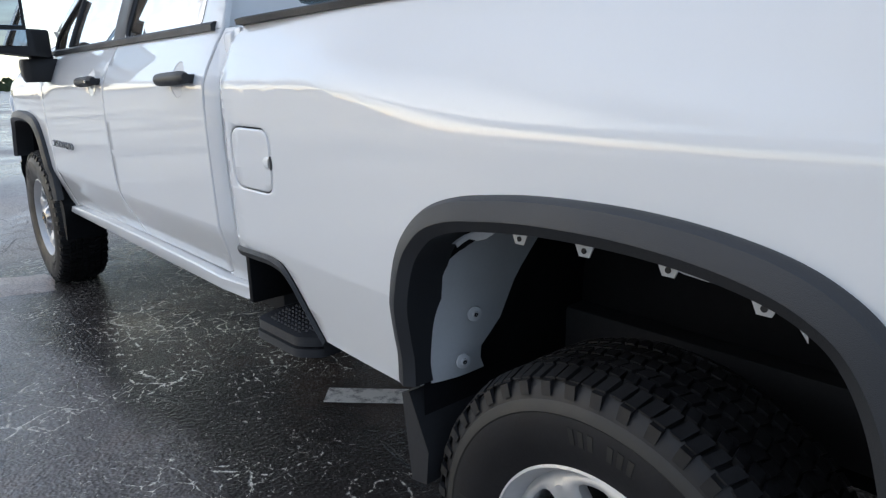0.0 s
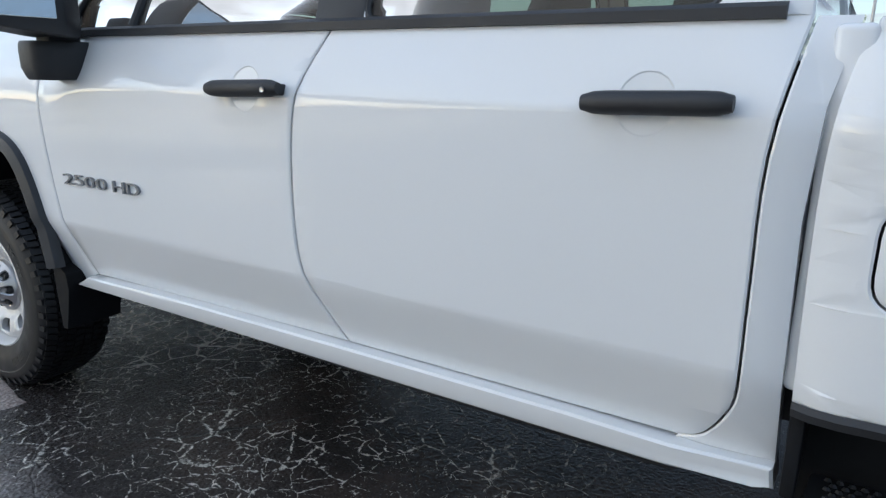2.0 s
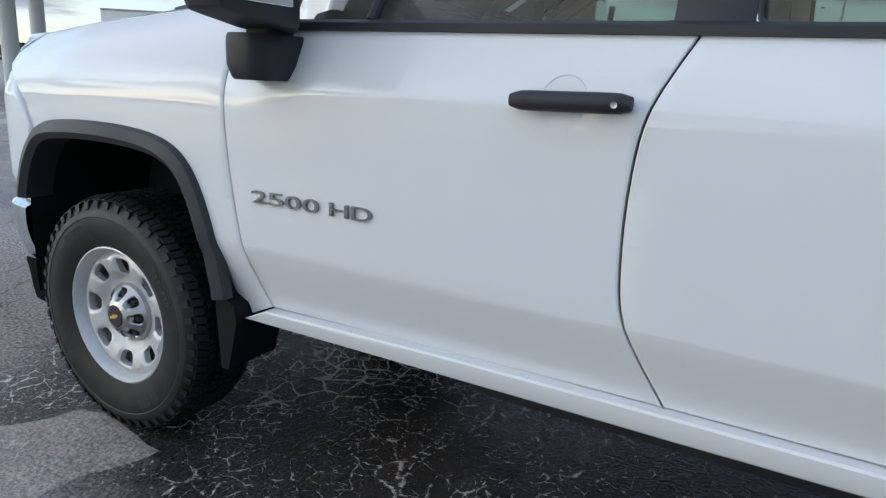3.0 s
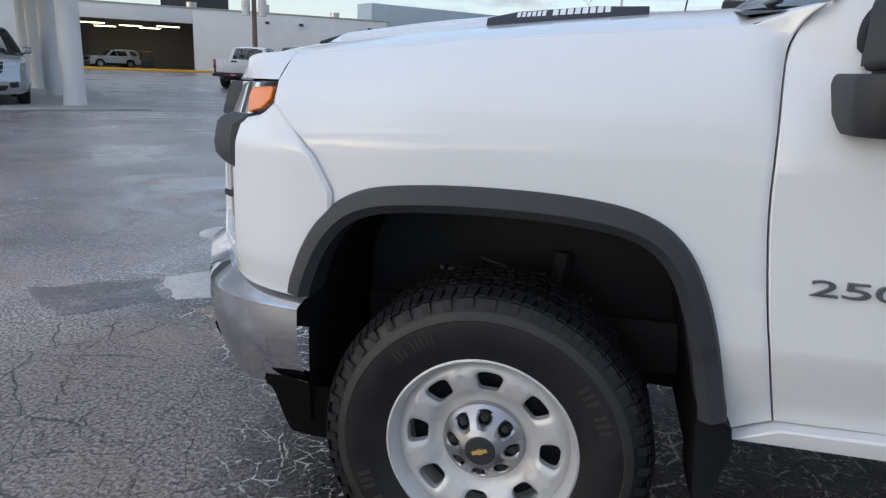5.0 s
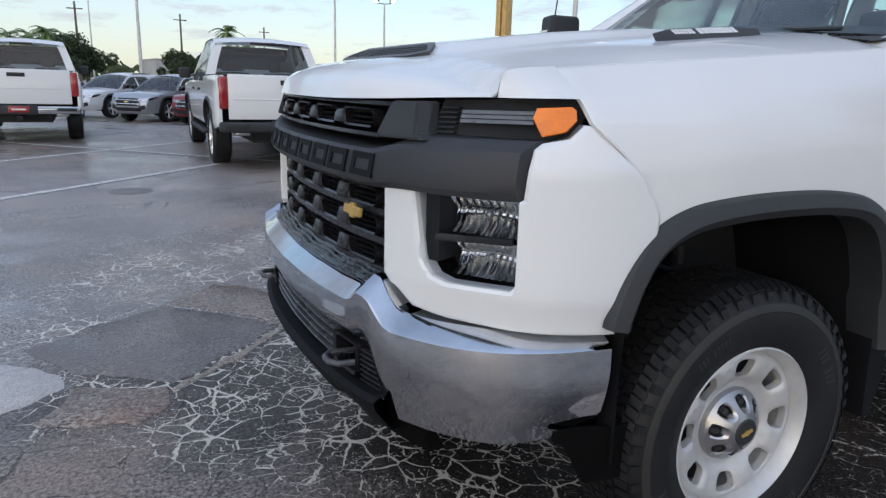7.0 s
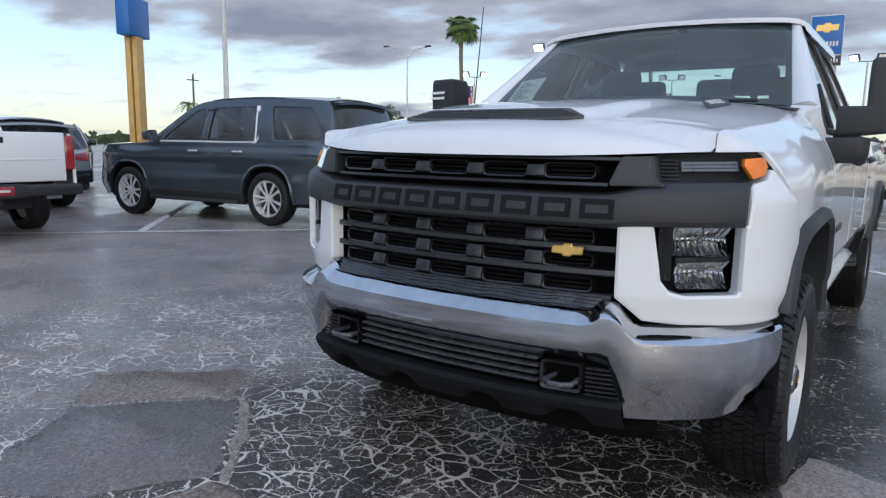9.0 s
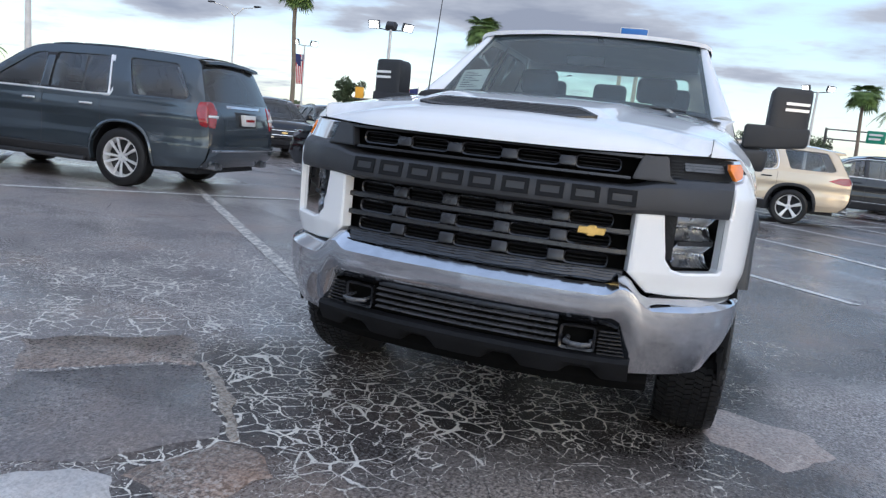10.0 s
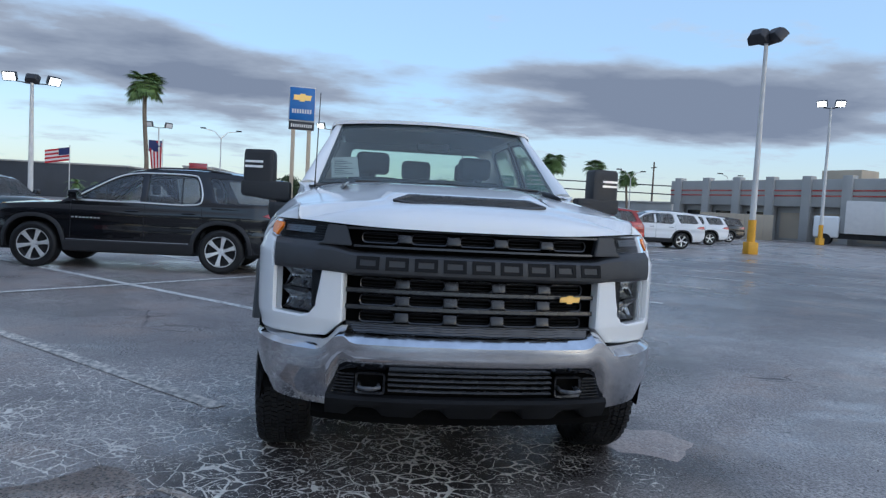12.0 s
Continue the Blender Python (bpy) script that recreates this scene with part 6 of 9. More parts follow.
def truck_hood(T):
    hb = bmesh.new()
    ds = [0.0, 0.008, 0.02, 0.035, 0.05, 0.07, 0.09, 0.12, 0.16, 0.20, 0.23, 0.25, 0.27, 0.29, 0.31, 0.33, 0.37, 0.45, 0.55, 0.65, 0.8, 0.95, 1.1, 1.25, 1.40]
    ts = [math.copysign(1 - (1 - abs(t)) ** 1.25, t) for t in np.linspace(-1, 1, 65)]

    def at_t(d, t, dx=0.0, dz=0.0):
        xf = hood_front_x(0.82 * t)
        x = xf + (-0.50 - xf) * d / 1.40
        k = ease(0.50, 0.57, x)
        edge = half(min(x, 0.69), 1.4) * k + half(x, hood_edge_z(min(x, 0.70)) - 0.001) * (1 - k) - 0.004
        side = hood_edge_z(x)
        z = hood_z(d, 0.82 * t)
        z += (side - hood_z(d, 0.82)) * abs(t) ** 3
        return Vector((x + dx, t * edge, z + dz))

    rows = [[at_t(0, t, -0.022, 0.010) for t in ts], [at_t(0, t, -0.008, -0.001) for t in ts]]
    rows += [[at_t(d, t) for t in ts] for d in ds]
    loft(hb, rows, closed=False, cap=False)
    rim = [e for e in hb.edges if len(e.link_faces) == 1 and abs(e.verts[0].co.y) > 0.78 and abs(e.verts[1].co.y) > 0.78 and max(v.co.x for v in e.verts) < 0.672]
    for v in bmesh.ops.extrude_edge_only(hb, edges=rim)["geom"]:
        if isinstance(v, bmesh.types.BMVert):
            v.co.z -= 0.02
    bmesh.ops.recalc_face_normals(hb, faces=hb.faces)
    hood = part("hood", hb, M_WHITE, T, "glossy white hood with raised centre and scoop", sharp=45)
    # scoop: dark frame on the step of the raised centre, with slats
    at = lambda y, t, o=0.0: Vector((hood_front_x(y) - 0.215 - 0.095 * t, y, hood_z(0.21, y) + 0.004 + (hood_z(0.315, y) + 0.001 - hood_z(0.21, y)) * t + o))
    fr = bmesh.new()
    o = rounded([(-0.372, 0.30), (-0.30, 0.0), (0.30, 0.0), (0.372, 0.30), (0.29, 1.0), (-0.29, 1.0)], 0.05, 4)
    i1 = [(u * 0.94, 0.46 + (v - 0.46) * 0.70) for u, v in o]
    i2 = [(u * 0.93, 0.46 + (v - 0.46) * 0.62) for u, v in o]
    loft(fr, [[at(u, v, -0.015) for u, v in o], [at(u, v, -0.003) for u, v in o], [at(u, v, -0.002) for u, v in i1], [at(u, v, -0.022) for u, v in i2]], cap=False)
    bmesh.ops.recalc_face_normals(fr, faces=fr.faces)
    sc = part("hood_scoop", fr, M_BLOCK, hood, "dark grey hood scoop frame")
    bt = bmesh.new()
    bt.faces.new([bt.verts.new(at(u, v, -0.021)) for u, v in i2])
    part("scoop_back", bt, M_BLACK, sc)
    for t in (0.27, 0.42, 0.57, 0.72):
        sl = bmesh.new()
        w = 0.335 - 0.10 * max(0.0, t - 0.35)
        loft(sl, [[at(y, t - 0.026, -0.012), at(y, t - 0.020, -0.004), at(y, t + 0.020, -0.004), at(y, t + 0.026, -0.012)] for y in np.linspace(-w, w, 13)])
        part("scoop_slat", sl, M_FLARE, sc, "dark scoop slat")
    # side plates near the rear of the raised centre
    for s in (1, -1):
        pl = bmesh.new()
        oo = [(0.105, 0.0), (-0.01, -0.020), (-0.20, -0.020), (-0.30, 0.004), (-0.17, 0.016), (0.03, 0.016)]
        lean = lambda u, v, d: Vector((u, s * (0.600 - v * 1.2 + d * 0.8), hood_z((0.87 - u) * 1.40 / 1.37, 0.600 - v * 1.2) + 0.004 + 0.58 * (v + 0.020) - d))
        slab(pl, oo, lean, 0.02)
        bmesh.ops.recalc_face_normals(pl, faces=pl.faces)
        pp = part("hood_plate", pl, M_GREYPLASTIC, hood, "dark plate on the side of the hood")
        # pale bars where its lettering is: two small lines, then one large word
        bars = [(0.028 - 0.013 * i, 0.009, v0, 0.006) for i in range(6) for v0 in (-0.006, 0.004)] + [(-0.063 - 0.0185 * i, 0.014, -0.008, 0.019) for i in range(8)]
        for u0, w, v0, hh in bars:
            b = bmesh.new()
            slab(b, [(u0, v0), (u0 - w, v0), (u0 - w, v0 + hh), (u0, v0 + hh)], lambda u, v, d: lean(u, v, d - 0.002), 0.003)
            bmesh.ops.recalc_face_normals(b, faces=b.faces)
            part("plate_mark", b, M_MARKER, pp, "plain pale bar in place of lettering", smooth=False)
    # cowl and wipers
    cw = bmesh.new()
    loft(cw, [[Vector((-0.48, y, 1.485 - 0.055 * (abs(y) / 0.83) ** 2.3)), Vector((-0.60, y, 1.475 - 0.03 * (abs(y) / 0.83) ** 2)), Vector((-0.66, y, 1.46))] for y in np.linspace(-0.84, 0.84, 21)], closed=False, cap=False)
    part("cowl", cw, M_PLASTIC, T, "black plastic cowl below the windshield")
    for y0, y1 in ((-0.55, 0.05), (0.10, 0.66)):
        wp = tubed([(-0.56, y0, 1.478), (-0.60, (y0 + y1) / 2, 1.490), (-0.585, y1, 1.478)], 0.007, 6)
        part("wiper", wp, M_PLASTIC, T, "black windshield wiper")
    part("antenna", tubed([(-0.50, -0.80, 1.40), (-0.50, -0.80, 1.47), (-0.56, -0.79, 2.02)], [0.012, 0.004, 0.0025], 6), M_PLASTIC, T, "thin black mast antenna")


GLASS_F = [(-0.682, 1.352), (-0.692, 1.425), (-0.735, 1.462), (-1.30, 1.815), (-1.40, 1.855), (-1.700, 1.866), (-1.715, 1.352)]
GLASS_R = [(-1.845, 1.352), (-1.83, 1.866), (-2.35, 1.858), (-2.46, 1.82), (-2.60, 1.45), (-2.60, 1.352)]


def side_y(z):
    """Half width of the cab above the belt line."""
    t = (z - 1.338) / 0.56
    return 0.938 - 0.235 * max(0.0, t) ** 1.15


def shield(v, y, o=0.0):
    """A place on the windshield: v from foot to head."""
    w = 0.80 + (0.672 - 0.80) * v
    bow = 0.10 * (1 - (y / w) ** 2)
    return Vector((-0.645 - 0.645 * v + bow * (1 - 0.35 * v) + o * 0.5, y, 1.455 + 0.462 * v + 0.035 * (1 - (y / w) ** 2) + o))


def truck_cab(T):
    # windshield with dark border
    ws = bmesh.new()
    rows = [[shield(v, (0.80 - 0.128 * v) * t) for t in np.linspace(-1, 1, 25)] for v in np.linspace(0, 1, 15)]
    loft(ws, rows, closed=False, cap=False)
    g = part("windshield", ws, M_WINDSHIELD, T, "clear tinted windshield")
    g.visible_shadow = False
    fr = bmesh.new()
    for rng in (((0.955, 1.0), (-1, 1)), ((0, 1.0), (-1, -0.955)), ((0, 1.0), (0.955, 1)), ((0.0, 0.06), (-1, 1))):
        (v0, v1), (t0, t1) = rng
        loft(fr, [[shield(v, (0.80 - 0.128 * v) * t, -0.003) for t in np.linspace(t0, t1, 21)] for v in np.linspace(v0, v1, 11)], closed=False, cap=False)
    part("windshield_border", fr, M_BLACK, g, "black border of the windshield")
    stk = bmesh.new()
    loft(stk, [[shield(v, y - 0.06 * v, -0.010) for y in (-0.70, -0.60, -0.52)] for v in (0.10, 0.25, 0.42)], closed=False, cap=False)
    sp = part("price_sheet", stk, M_PAPER, T, "white printed sheet behind the windshield")
    ink = bmesh.new()
    for i in range(9):
        v = 0.14 + 0.028 * i
        loft(ink, [[shield(v + dv, y - 0.06 * v, -0.008) for y in (-0.68, -0.56 - 0.03 * (i % 3))] for dv in (0, 0.009)], closed=False, cap=False)
    part("print_bars", ink, M_INK, sp, smooth=False)
    # pillars
    for s in (1, -1):
        ap = bmesh.new()
        rows = []
        for v in np.linspace(0.0, 1.0, 16):
            e = shield(max(0.0, v), (0.80 - 0.128 * max(0.0, v)) * s)
            dz = 0.0 - 0.052 * ease(0.1, 1.0, v)
            d = Vector((e.x + 0.012 - 0.02 * ease(0.0, 0.3, v), s * (side_y(e.z + dz) - 0.002), e.z + dz))
            mid = e.lerp(d, 0.5) + Vector((0.018, s * 0.016, 0.020))
            rows.append([e + Vector((0, -s * 0.012, -0.012)), e + Vector((0.004, 0, 0.008)), e.lerp(mid, 0.55) + Vector((0.004, s * 0.002, 0.006)), mid, d.lerp(mid, 0.45) + Vector((0.002, s * 0.005, 0.002)), d, d + Vector((-0.01, -s * 0.04, -0.01))])
        loft(ap, rows)
        bmesh.ops.recalc_face_normals(ap, faces=ap.faces)
        part("a_pillar", ap, M_WHITE, T, "white windshield pillar", sharp=60)
        cp = bmesh.new()
        loft(cp, [[Vector((x, s * y, z)) for x, y, z in row] for row in (
            ((-0.485, 0.800, 1.424), (-0.485, 0.825, 1.418), (-0.492, 0.850, 1.409)),
            ((-0.545, 0.800, 1.440), (-0.55, 0.830, 1.436), (-0.555, 0.866, 1.428)),
            ((-0.615, 0.795, 1.456), (-0.620, 0.84, 1.456), (-0.625, 0.885, 1.452)))], closed=False, cap=False)
        bmesh.ops.recalc_face_normals(cp, faces=cp.faces)
        part("cowl_corner", cp, M_WHITE, T, "white fender corner below the windshield")
        # belt moulding and window frames
        bl = bmesh.new()
        loft(bl, [[Vector((x, s * y, z)) for y, z in ((0.925, 1.330), (0.951, 1.334), (0.950, 1.352), (0.938, 1.360), (0.915, 1.360))] for x in np.linspace(-0.69, -2.70, 12)])
        part("belt_moulding", bl, M_PLASTIC, T, "black belt moulding below the side windows")
        on = lambda u, v, d=0.0: Vector((u, s * (side_y(v) - d), v))
        for n, o in (("front_window", GLASS_F), ("rear_window", GLASS_R)):
            gl = part(n, sheet(o, lambda u, v, d: on(u, v, d + 0.016), du=0.2, dv=0.08, depth=0.004, edge=0.003), M_GLASS, T, "lightly tinted side window")
            gl.visible_shadow = False
        part("quarter_bar", tubed([on(-0.985, 1.36, 0.008), on(-1.035, 1.575, 0.008)], 0.014, 8), M_PLASTIC, T, "black quarter window bar")
        for o in (GLASS_F, GLASS_R):
            seal = rounded(o, 0.03, 3)
            part("window_seal", tubed([on(u, v, 0.008) for u, v in seal + seal[:1]], 0.009, 6), M_PLASTIC, T, "black window seal")
        for n, o in (("b_pillar", [(-1.700, 1.352), (-1.845, 1.352), (-1.838, 1.868), (-1.695, 1.868)]),):
            part(n, sheet(o, lambda u, v, d: on(u, v, d - 0.004), du=0.3, dv=0.08, depth=0.01), M_PLASTIC, T, "black pillar trim between the doors")
    # roof
    rf = bmesh.new()
    rows = []
    for i, x in enumerate(np.linspace(-1.255, -2.66, 21)):
        e = ease(0, 0.14, (-1.255 - x)) * ease(0, 0.12, (x + 2.66) + 0.02)
        yy = [0.742, 0.732, 0.70, 0.64, 0.5, 0.3, 0.0]
        zz = [1.895, 1.925, 1.945, 1.958, 1.970, 1.982, 1.988]
        bow = 0.075 * (1 - ease(-1.255, -1.5, x))
        side = [(y, 1.895 + (z - 1.895) * (0.72 + 0.28 * e)) for y, z in zip(yy, zz)]
        row = [Vector((x + bow * (1 - (y / 0.742) ** 2), y, z)) for y, z in side] + [Vector((x + bow * (1 - (y / 0.742) ** 2), -y, z)) for y, z in side[-2::-1]]
        rows.append(row)
    loft(rf, rows, closed=False, cap=False)
    rim = [e for e in rf.edges if len(e.link_faces) == 1]
    for v in bmesh.ops.extrude_edge_only(rf, edges=rim)["geom"]:
        if isinstance(v, bmesh.types.BMVert):
            v.co.z -= 0.025
    bmesh.ops.recalc_face_normals(rf, faces=rf.faces)
    part("roof", rf, M_WHITE, T, "white cab roof", sharp=50)
    part("headliner", boxed((-2.62, -0.66, 1.90), (-1.35, 0.66, 1.915)), M_HEADLINER, T)
    fin = bmesh.new()
    loft(fin, [[Vector((x, y * w, z)) for y, z in ((-1, 1.97), (0, 1.985 + h), (1, 1.97))] for x, w, h in ((-1.52, 0.004, 0.0), (-1.60, 0.018, 0.018), (-1.68, 0.02, 0.034), (-1.70, 0.012, 0.01))])
    part("roof_antenna", fin, M_PLASTIC, T, "small black roof fin")
    # cab back with window
    bk = lambda u, v, d=0.0: Vector((-2.70 + 0.10 * ease(1.35, 1.9, v) + d, u, v))
    hole = rounded([(-0.66, 1.42), (0.66, 1.42), (0.60, 1.84), (-0.60, 1.84)], 0.04, 3)
    part("cab_back", sheet([(-0.93, 0.62), (0.93, 0.62), (0.93, 1.34), (0.71, 1.90), (-0.71, 1.90), (-0.93, 1.34)], bk, holes=[hole], du=0.3, dv=0.15), M_WHITE, T, "white cab back panel")
    rg = part("rear_glass", sheet(inset(hole, -0.01), lambda u, v, d: bk(u, v, 0.01 + d), du=0.4, dv=0.2, depth=0.004), M_WINDSHIELD, T, "clear rear cab window")
    rg.visible_shadow = False
    # interior
    part("cab_floor", boxed((-2.66, -0.86, 0.62), (-0.60, 0.86, 0.66)), M_BLACK, T)
    dash = bmesh.new()
    loft(dash, [[Vector((-0.66, y, 1.42)), Vector((-0.92, y, 1.425)), Vector((-1.02, y, 1.38)), Vector((-1.04, y, 1.15)), Vector((-0.90, y, 1.0)), Vector((-0.66, y, 1.0))] for y in np.linspace(-0.84, 0.84, 9)])
    part("dashboard", dash, M_DASH, T, "dark dashboard")
    ring = [(0.185 * math.cos(a), 0.185 * math.sin(a)) for a in (2 * math.pi * k / 24 for k in range(25))]
    sw = bmesh.new()
    tube(sw, [Vector((-1.10 - 0.42 * b, 0.42 + a, 1.33 + b * 0.9)) for a, b in ring], 0.016, 8)
    tube(sw, [(-1.10, 0.25, 1.33), (-1.10, 0.59, 1.33)], 0.02, 8)
    tube(sw, [(-1.10, 0.42, 1.33), (-1.00, 0.42, 1.25)], 0.035, 8)
    part("steering_wheel", sw, M_DASH, T, "dark steering wheel")
    for x, w, ys in ((-1.62, 0.50, (0.42, -0.42)), (-2.42, 0.52, (0.50, 0.0, -0.50))):
        for y in ys:
            st = bmesh.new()
            w2 = w if len(ys) == 2 else 0.46
            rows = []
            for z, dx, th, k in ((1.0, 0.0, 0.12, 1.0), (1.25, -0.05, 0.12, 1.0), (1.45, -0.10, 0.10, 0.92), (1.56, -0.125, 0.08, 0.75)):
                o = rounded([(-th / 2, -w2 / 2 * k), (th / 2, -w2 / 2 * k), (th / 2, w2 / 2 * k), (-th / 2, w2 / 2 * k)], 0.05, 3)
                rows.append([Vector((x + dx + a, y + b, z)) for a, b in o])
            loft(st, rows)
            box(st, (x - 0.05, y - w2 / 2, 0.88), (x + 0.48, y + w2 / 2, 1.02), 0.05, 3)
            hr = bmesh.new()
            tube(hr, [(x - 0.13, y, 1.55), (x - 0.135, y, 1.60)], 0.02, 6)
            box(hr, (x - 0.18, y - 0.135, 1.58), (x - 0.08, y + 0.135, 1.76), 0.045, 3)
            bmesh.ops.recalc_face_normals(st, faces=st.faces)
            so = part("seat", st, M_SEAT, T, "dark cloth seat")
            part("headrest", hr, M_SEAT, so, "dark headrest")
    part("rear_view_mirror", boxed((-1.14, -0.12, 1.74), (-1.11, 0.12, 1.80), 0.015, 2), M_DASH, T)


def truck_bed(T):
    part("bed_floor", boxed((-5.24, -0.94, 0.965), (-2.82, 0.94, 0.985)), M_BLACK, T)
    part("bed_front", boxed((-2.87, -0.94, 0.80), (-2.825, 0.94, 1.335), 0.008), M_WHITE, T, "white bed front wall")
    for s in (1, -1):
        part("bed_wall", boxed((-5.24, min(s * 0.86, s * 0.89), 0.985), (-2.87, max(s * 0.86, s * 0.89), 1.335), 0.008), M_WHITE, T)
        part("tail_lamp", boxed((-5.30, min(s * 0.86, s * 0.985), 0.90), (-5.20, max(s * 0.86, s * 0.985), 1.28), 0.02), M_LAMPRED, T, "red tail lamp")
    part("tailgate", boxed((-5.30, -0.855, 0.80), (-5.235, 0.855, 1.36), 0.015, 3), M_WHITE, T, "white tailgate")
    part("rear_bumper", boxed((-5.47, -0.98, 0.52), (-5.25, 0.98, 0.72), 0.03, 3), M_CHROME, T, "chrome rear bumper")


def truck_under(T):
    for s in (1, -1):
        part("frame_rail", boxed((-5.2, min(s * 0.42, s * 0.52), 0.46), (0.75, max(s * 0.42, s * 0.52), 0.62), 0.01), M_BLACK, T, "dark frame rail")
    for x in (0.0, RX):
        ax = tubed([(x, -0.72, WHEEL_R), (x, 0.72, WHEEL_R)], 0.06, 12)
        box(ax, (x - 0.15, -0.15, 0.27), (x + 0.15, 0.15, 0.55), 0.05)
        part("axle", ax, M_BLACK, T, "dark axle")
    part("engine_bay", boxed((-0.55, -0.50, 0.55), (0.78, 0.50, 1.20), 0.03), M_BLACK, T)
    part("tank", boxed((-2.6, 0.25, 0.36), (-1.2, 0.75, 0.62), 0.05), M_BLACK, T)
    part("spare_wheel", boxed((-5.0, -0.3, 0.45), (-4.55, 0.3, 0.65), 0.05), M_BLACK, T)
    ex = tubed([(-0.6, -0.35, 0.42), (-3.2, -0.35, 0.42), (-5.2, -0.60, 0.45)], 0.045, 10)
    part("exhaust", ex, M_DARKMETAL, T)
    for s in (1, -1):
        sh = bmesh.new()
        tube(sh, [(-0.10, s * 0.60, 0.45), (-0.14, s * 0.54, 0.80)], 0.028, 10)
        part("shock_absorber", sh, M_BLACK, T, "dark suspension strut")
        for x0, z0, n, dx in ((0.19, 0.752, 4, 0.026), (-0.13, 0.712, 5, 0.024)):
            for i in range(n):
                cl = tubed([(x0 - dx * i, s * 0.62, z0 - 0.03 * i * dx / 0.025 * 0.12), (x0 - dx * i, s * 0.645, z0 - 0.03 * i * dx / 0.025 * 0.12)], 0.006 + 0.003 * (i % 2), 8)
                part("line_clip", cl, M_DULLCHROME, T, "small bright brake line clip")
        part("brake_hose", tubed([(0.085, s * 0.62, 0.785), (0.03, s * 0.63, 0.775), (-0.03, s * 0.62, 0.752), (-0.10, s * 0.60, 0.75)], 0.006, 8), M_DARKMETAL, T, "dark brake hose")


truck = build_truck()


# ---- parked vehicles: x forward from the front axle, y to the left ----
def paint(name, color, metal=0.3):
    return mat(name, color, 0.16, metal, 1.0, var=0.03, scale=1.0, rvar=0.10, spec=0.12)


P_WHITE = M_WHITE
P_SLATE = paint("slate_blue_paint", (0.060, 0.078, 0.094), 0.45)
P_BLACK = paint("black_paint", (0.008, 0.008, 0.010), 0.2)
P_GOLD = paint("champagne_paint", (0.64, 0.53, 0.39), 0.25)
P_SILVER = paint("silver_paint", (0.42, 0.45, 0.48), 0.5)
P_RED = paint("deep_red_paint", (0.25, 0.010, 0.016), 0.3)
P_TEAL = paint("dark_teal_paint", (0.02, 0.05, 0.06), 0.4)


def car_wheel(r, width, spokes, dark=False):
    """An alloy wheel with paired spokes; outer side +y."""
    w = thing("wheel", "", "")
    t = bmesh.new()
    k = r / 0.40
    prof = [(0.66 * r, -width * 0.42), (0.72 * r, -width * 0.5), (0.86 * r, -width * 0.52), (0.96 * r, -width * 0.46), (r, -width * 0.36), (r * 1.002, 0)]
    lathe(t, prof + [(a, -b) for a, b in prof[-2::-1]], 40)
    part("tyre", t, M_RUBBER, w, "black tyre", sharp=28)
    rim = bmesh.new()
    lathe(rim, [(0.60 * r, -width * 0.3), (0.60 * r, width * 0.30), (0.66 * r, width * 0.44), (0.69 * r, width * 0.45), (0.695 * r, width * 0.42)], 40)
    ro = part("rim", rim, M_DARKMETAL if dark else M_ALLOY, w, "alloy rim")
    lip = bmesh.new()
    lathe(lip, [(0.655 * r, width * 0.43), (0.66 * r, width * 0.452), (0.69 * r, width * 0.455), (0.70 * r, width * 0.43)], 40)
    part("rim_lip", lip, M_ALLOY, ro, "bright rim lip")
    sp = bmesh.new()
    broad = spokes <= 6
    for i in range(spokes):
        a = 2 * math.pi * i / spokes
        c, s = math.cos(a), math.sin(a)
        lean = 0.0 if broad else (0.07 if i % 2 else -0.07)
        c2, s2 = math.cos(a + lean), math.sin(a + lean)
        p0, p1, p2 = Vector((0.12 * r * c, width * 0.33, 0.12 * r * s)), Vector((0.42 * r * c2, width * 0.40, 0.42 * r * s2)), Vector((0.64 * r * c2, width * 0.42, 0.64 * r * s2))
        side = Vector((-s, 0, c)) * r
        loft(sp, [[p + side * f, p + side * f * 0.75 + Vector((0, 0.014, 0)), p - side * f * 0.75 + Vector((0, 0.014, 0)), p - side * f] for p, f in (((p0, 0.060), (p1, 0.085), (p2, 0.115)) if broad else ((p0, 0.035), (p1, 0.050), (p2, 0.060)))])
    lathe(sp, [(0.17 * r, width * 0.2), (0.16 * r, width * 0.34), (0.10 * r, width * 0.37), (0.005, width * 0.37)], 24)
    bmesh.ops.recalc_face_normals(sp, faces=sp.faces)
    part("spokes", sp, M_ALLOY, ro, "alloy wheel spokes")
    bk = bmesh.new()
    lathe(bk, [(0.60 * r, 0.02), (0.01, 0.02)], 24)
    part("brake_disc", bk, M_BLACK, w)
    return w


def put_wheels(V, w, spots):
    w.parent = V
    first = True
    for x, y in spots:
        m = pose(x, y, 0, 0, 0, 0 if y > 0 else 180)
        m.translation.z = V["wheel_r"]
        if first:
            w.matrix_basis, first = m @ pose(0, 0, 0, 0, 10, 0), False
        else:
            copy_thing(w, m @ pose(0, 0, 0, 0, random.uniform(0, 72), 0)).parent = V
    del V["wheel_r"]


def shell_side(V, name, outline, W, material, label="", s=1, holes=(), step=0.25):
    return part(name, sheet(outline, lambda u, v, d: Vector((u, s * (W(u, v) - d), v)), holes=holes, du=step, dv=0.14, depth=0.05, edge=0.012, flip=s > 0), material, V, label)


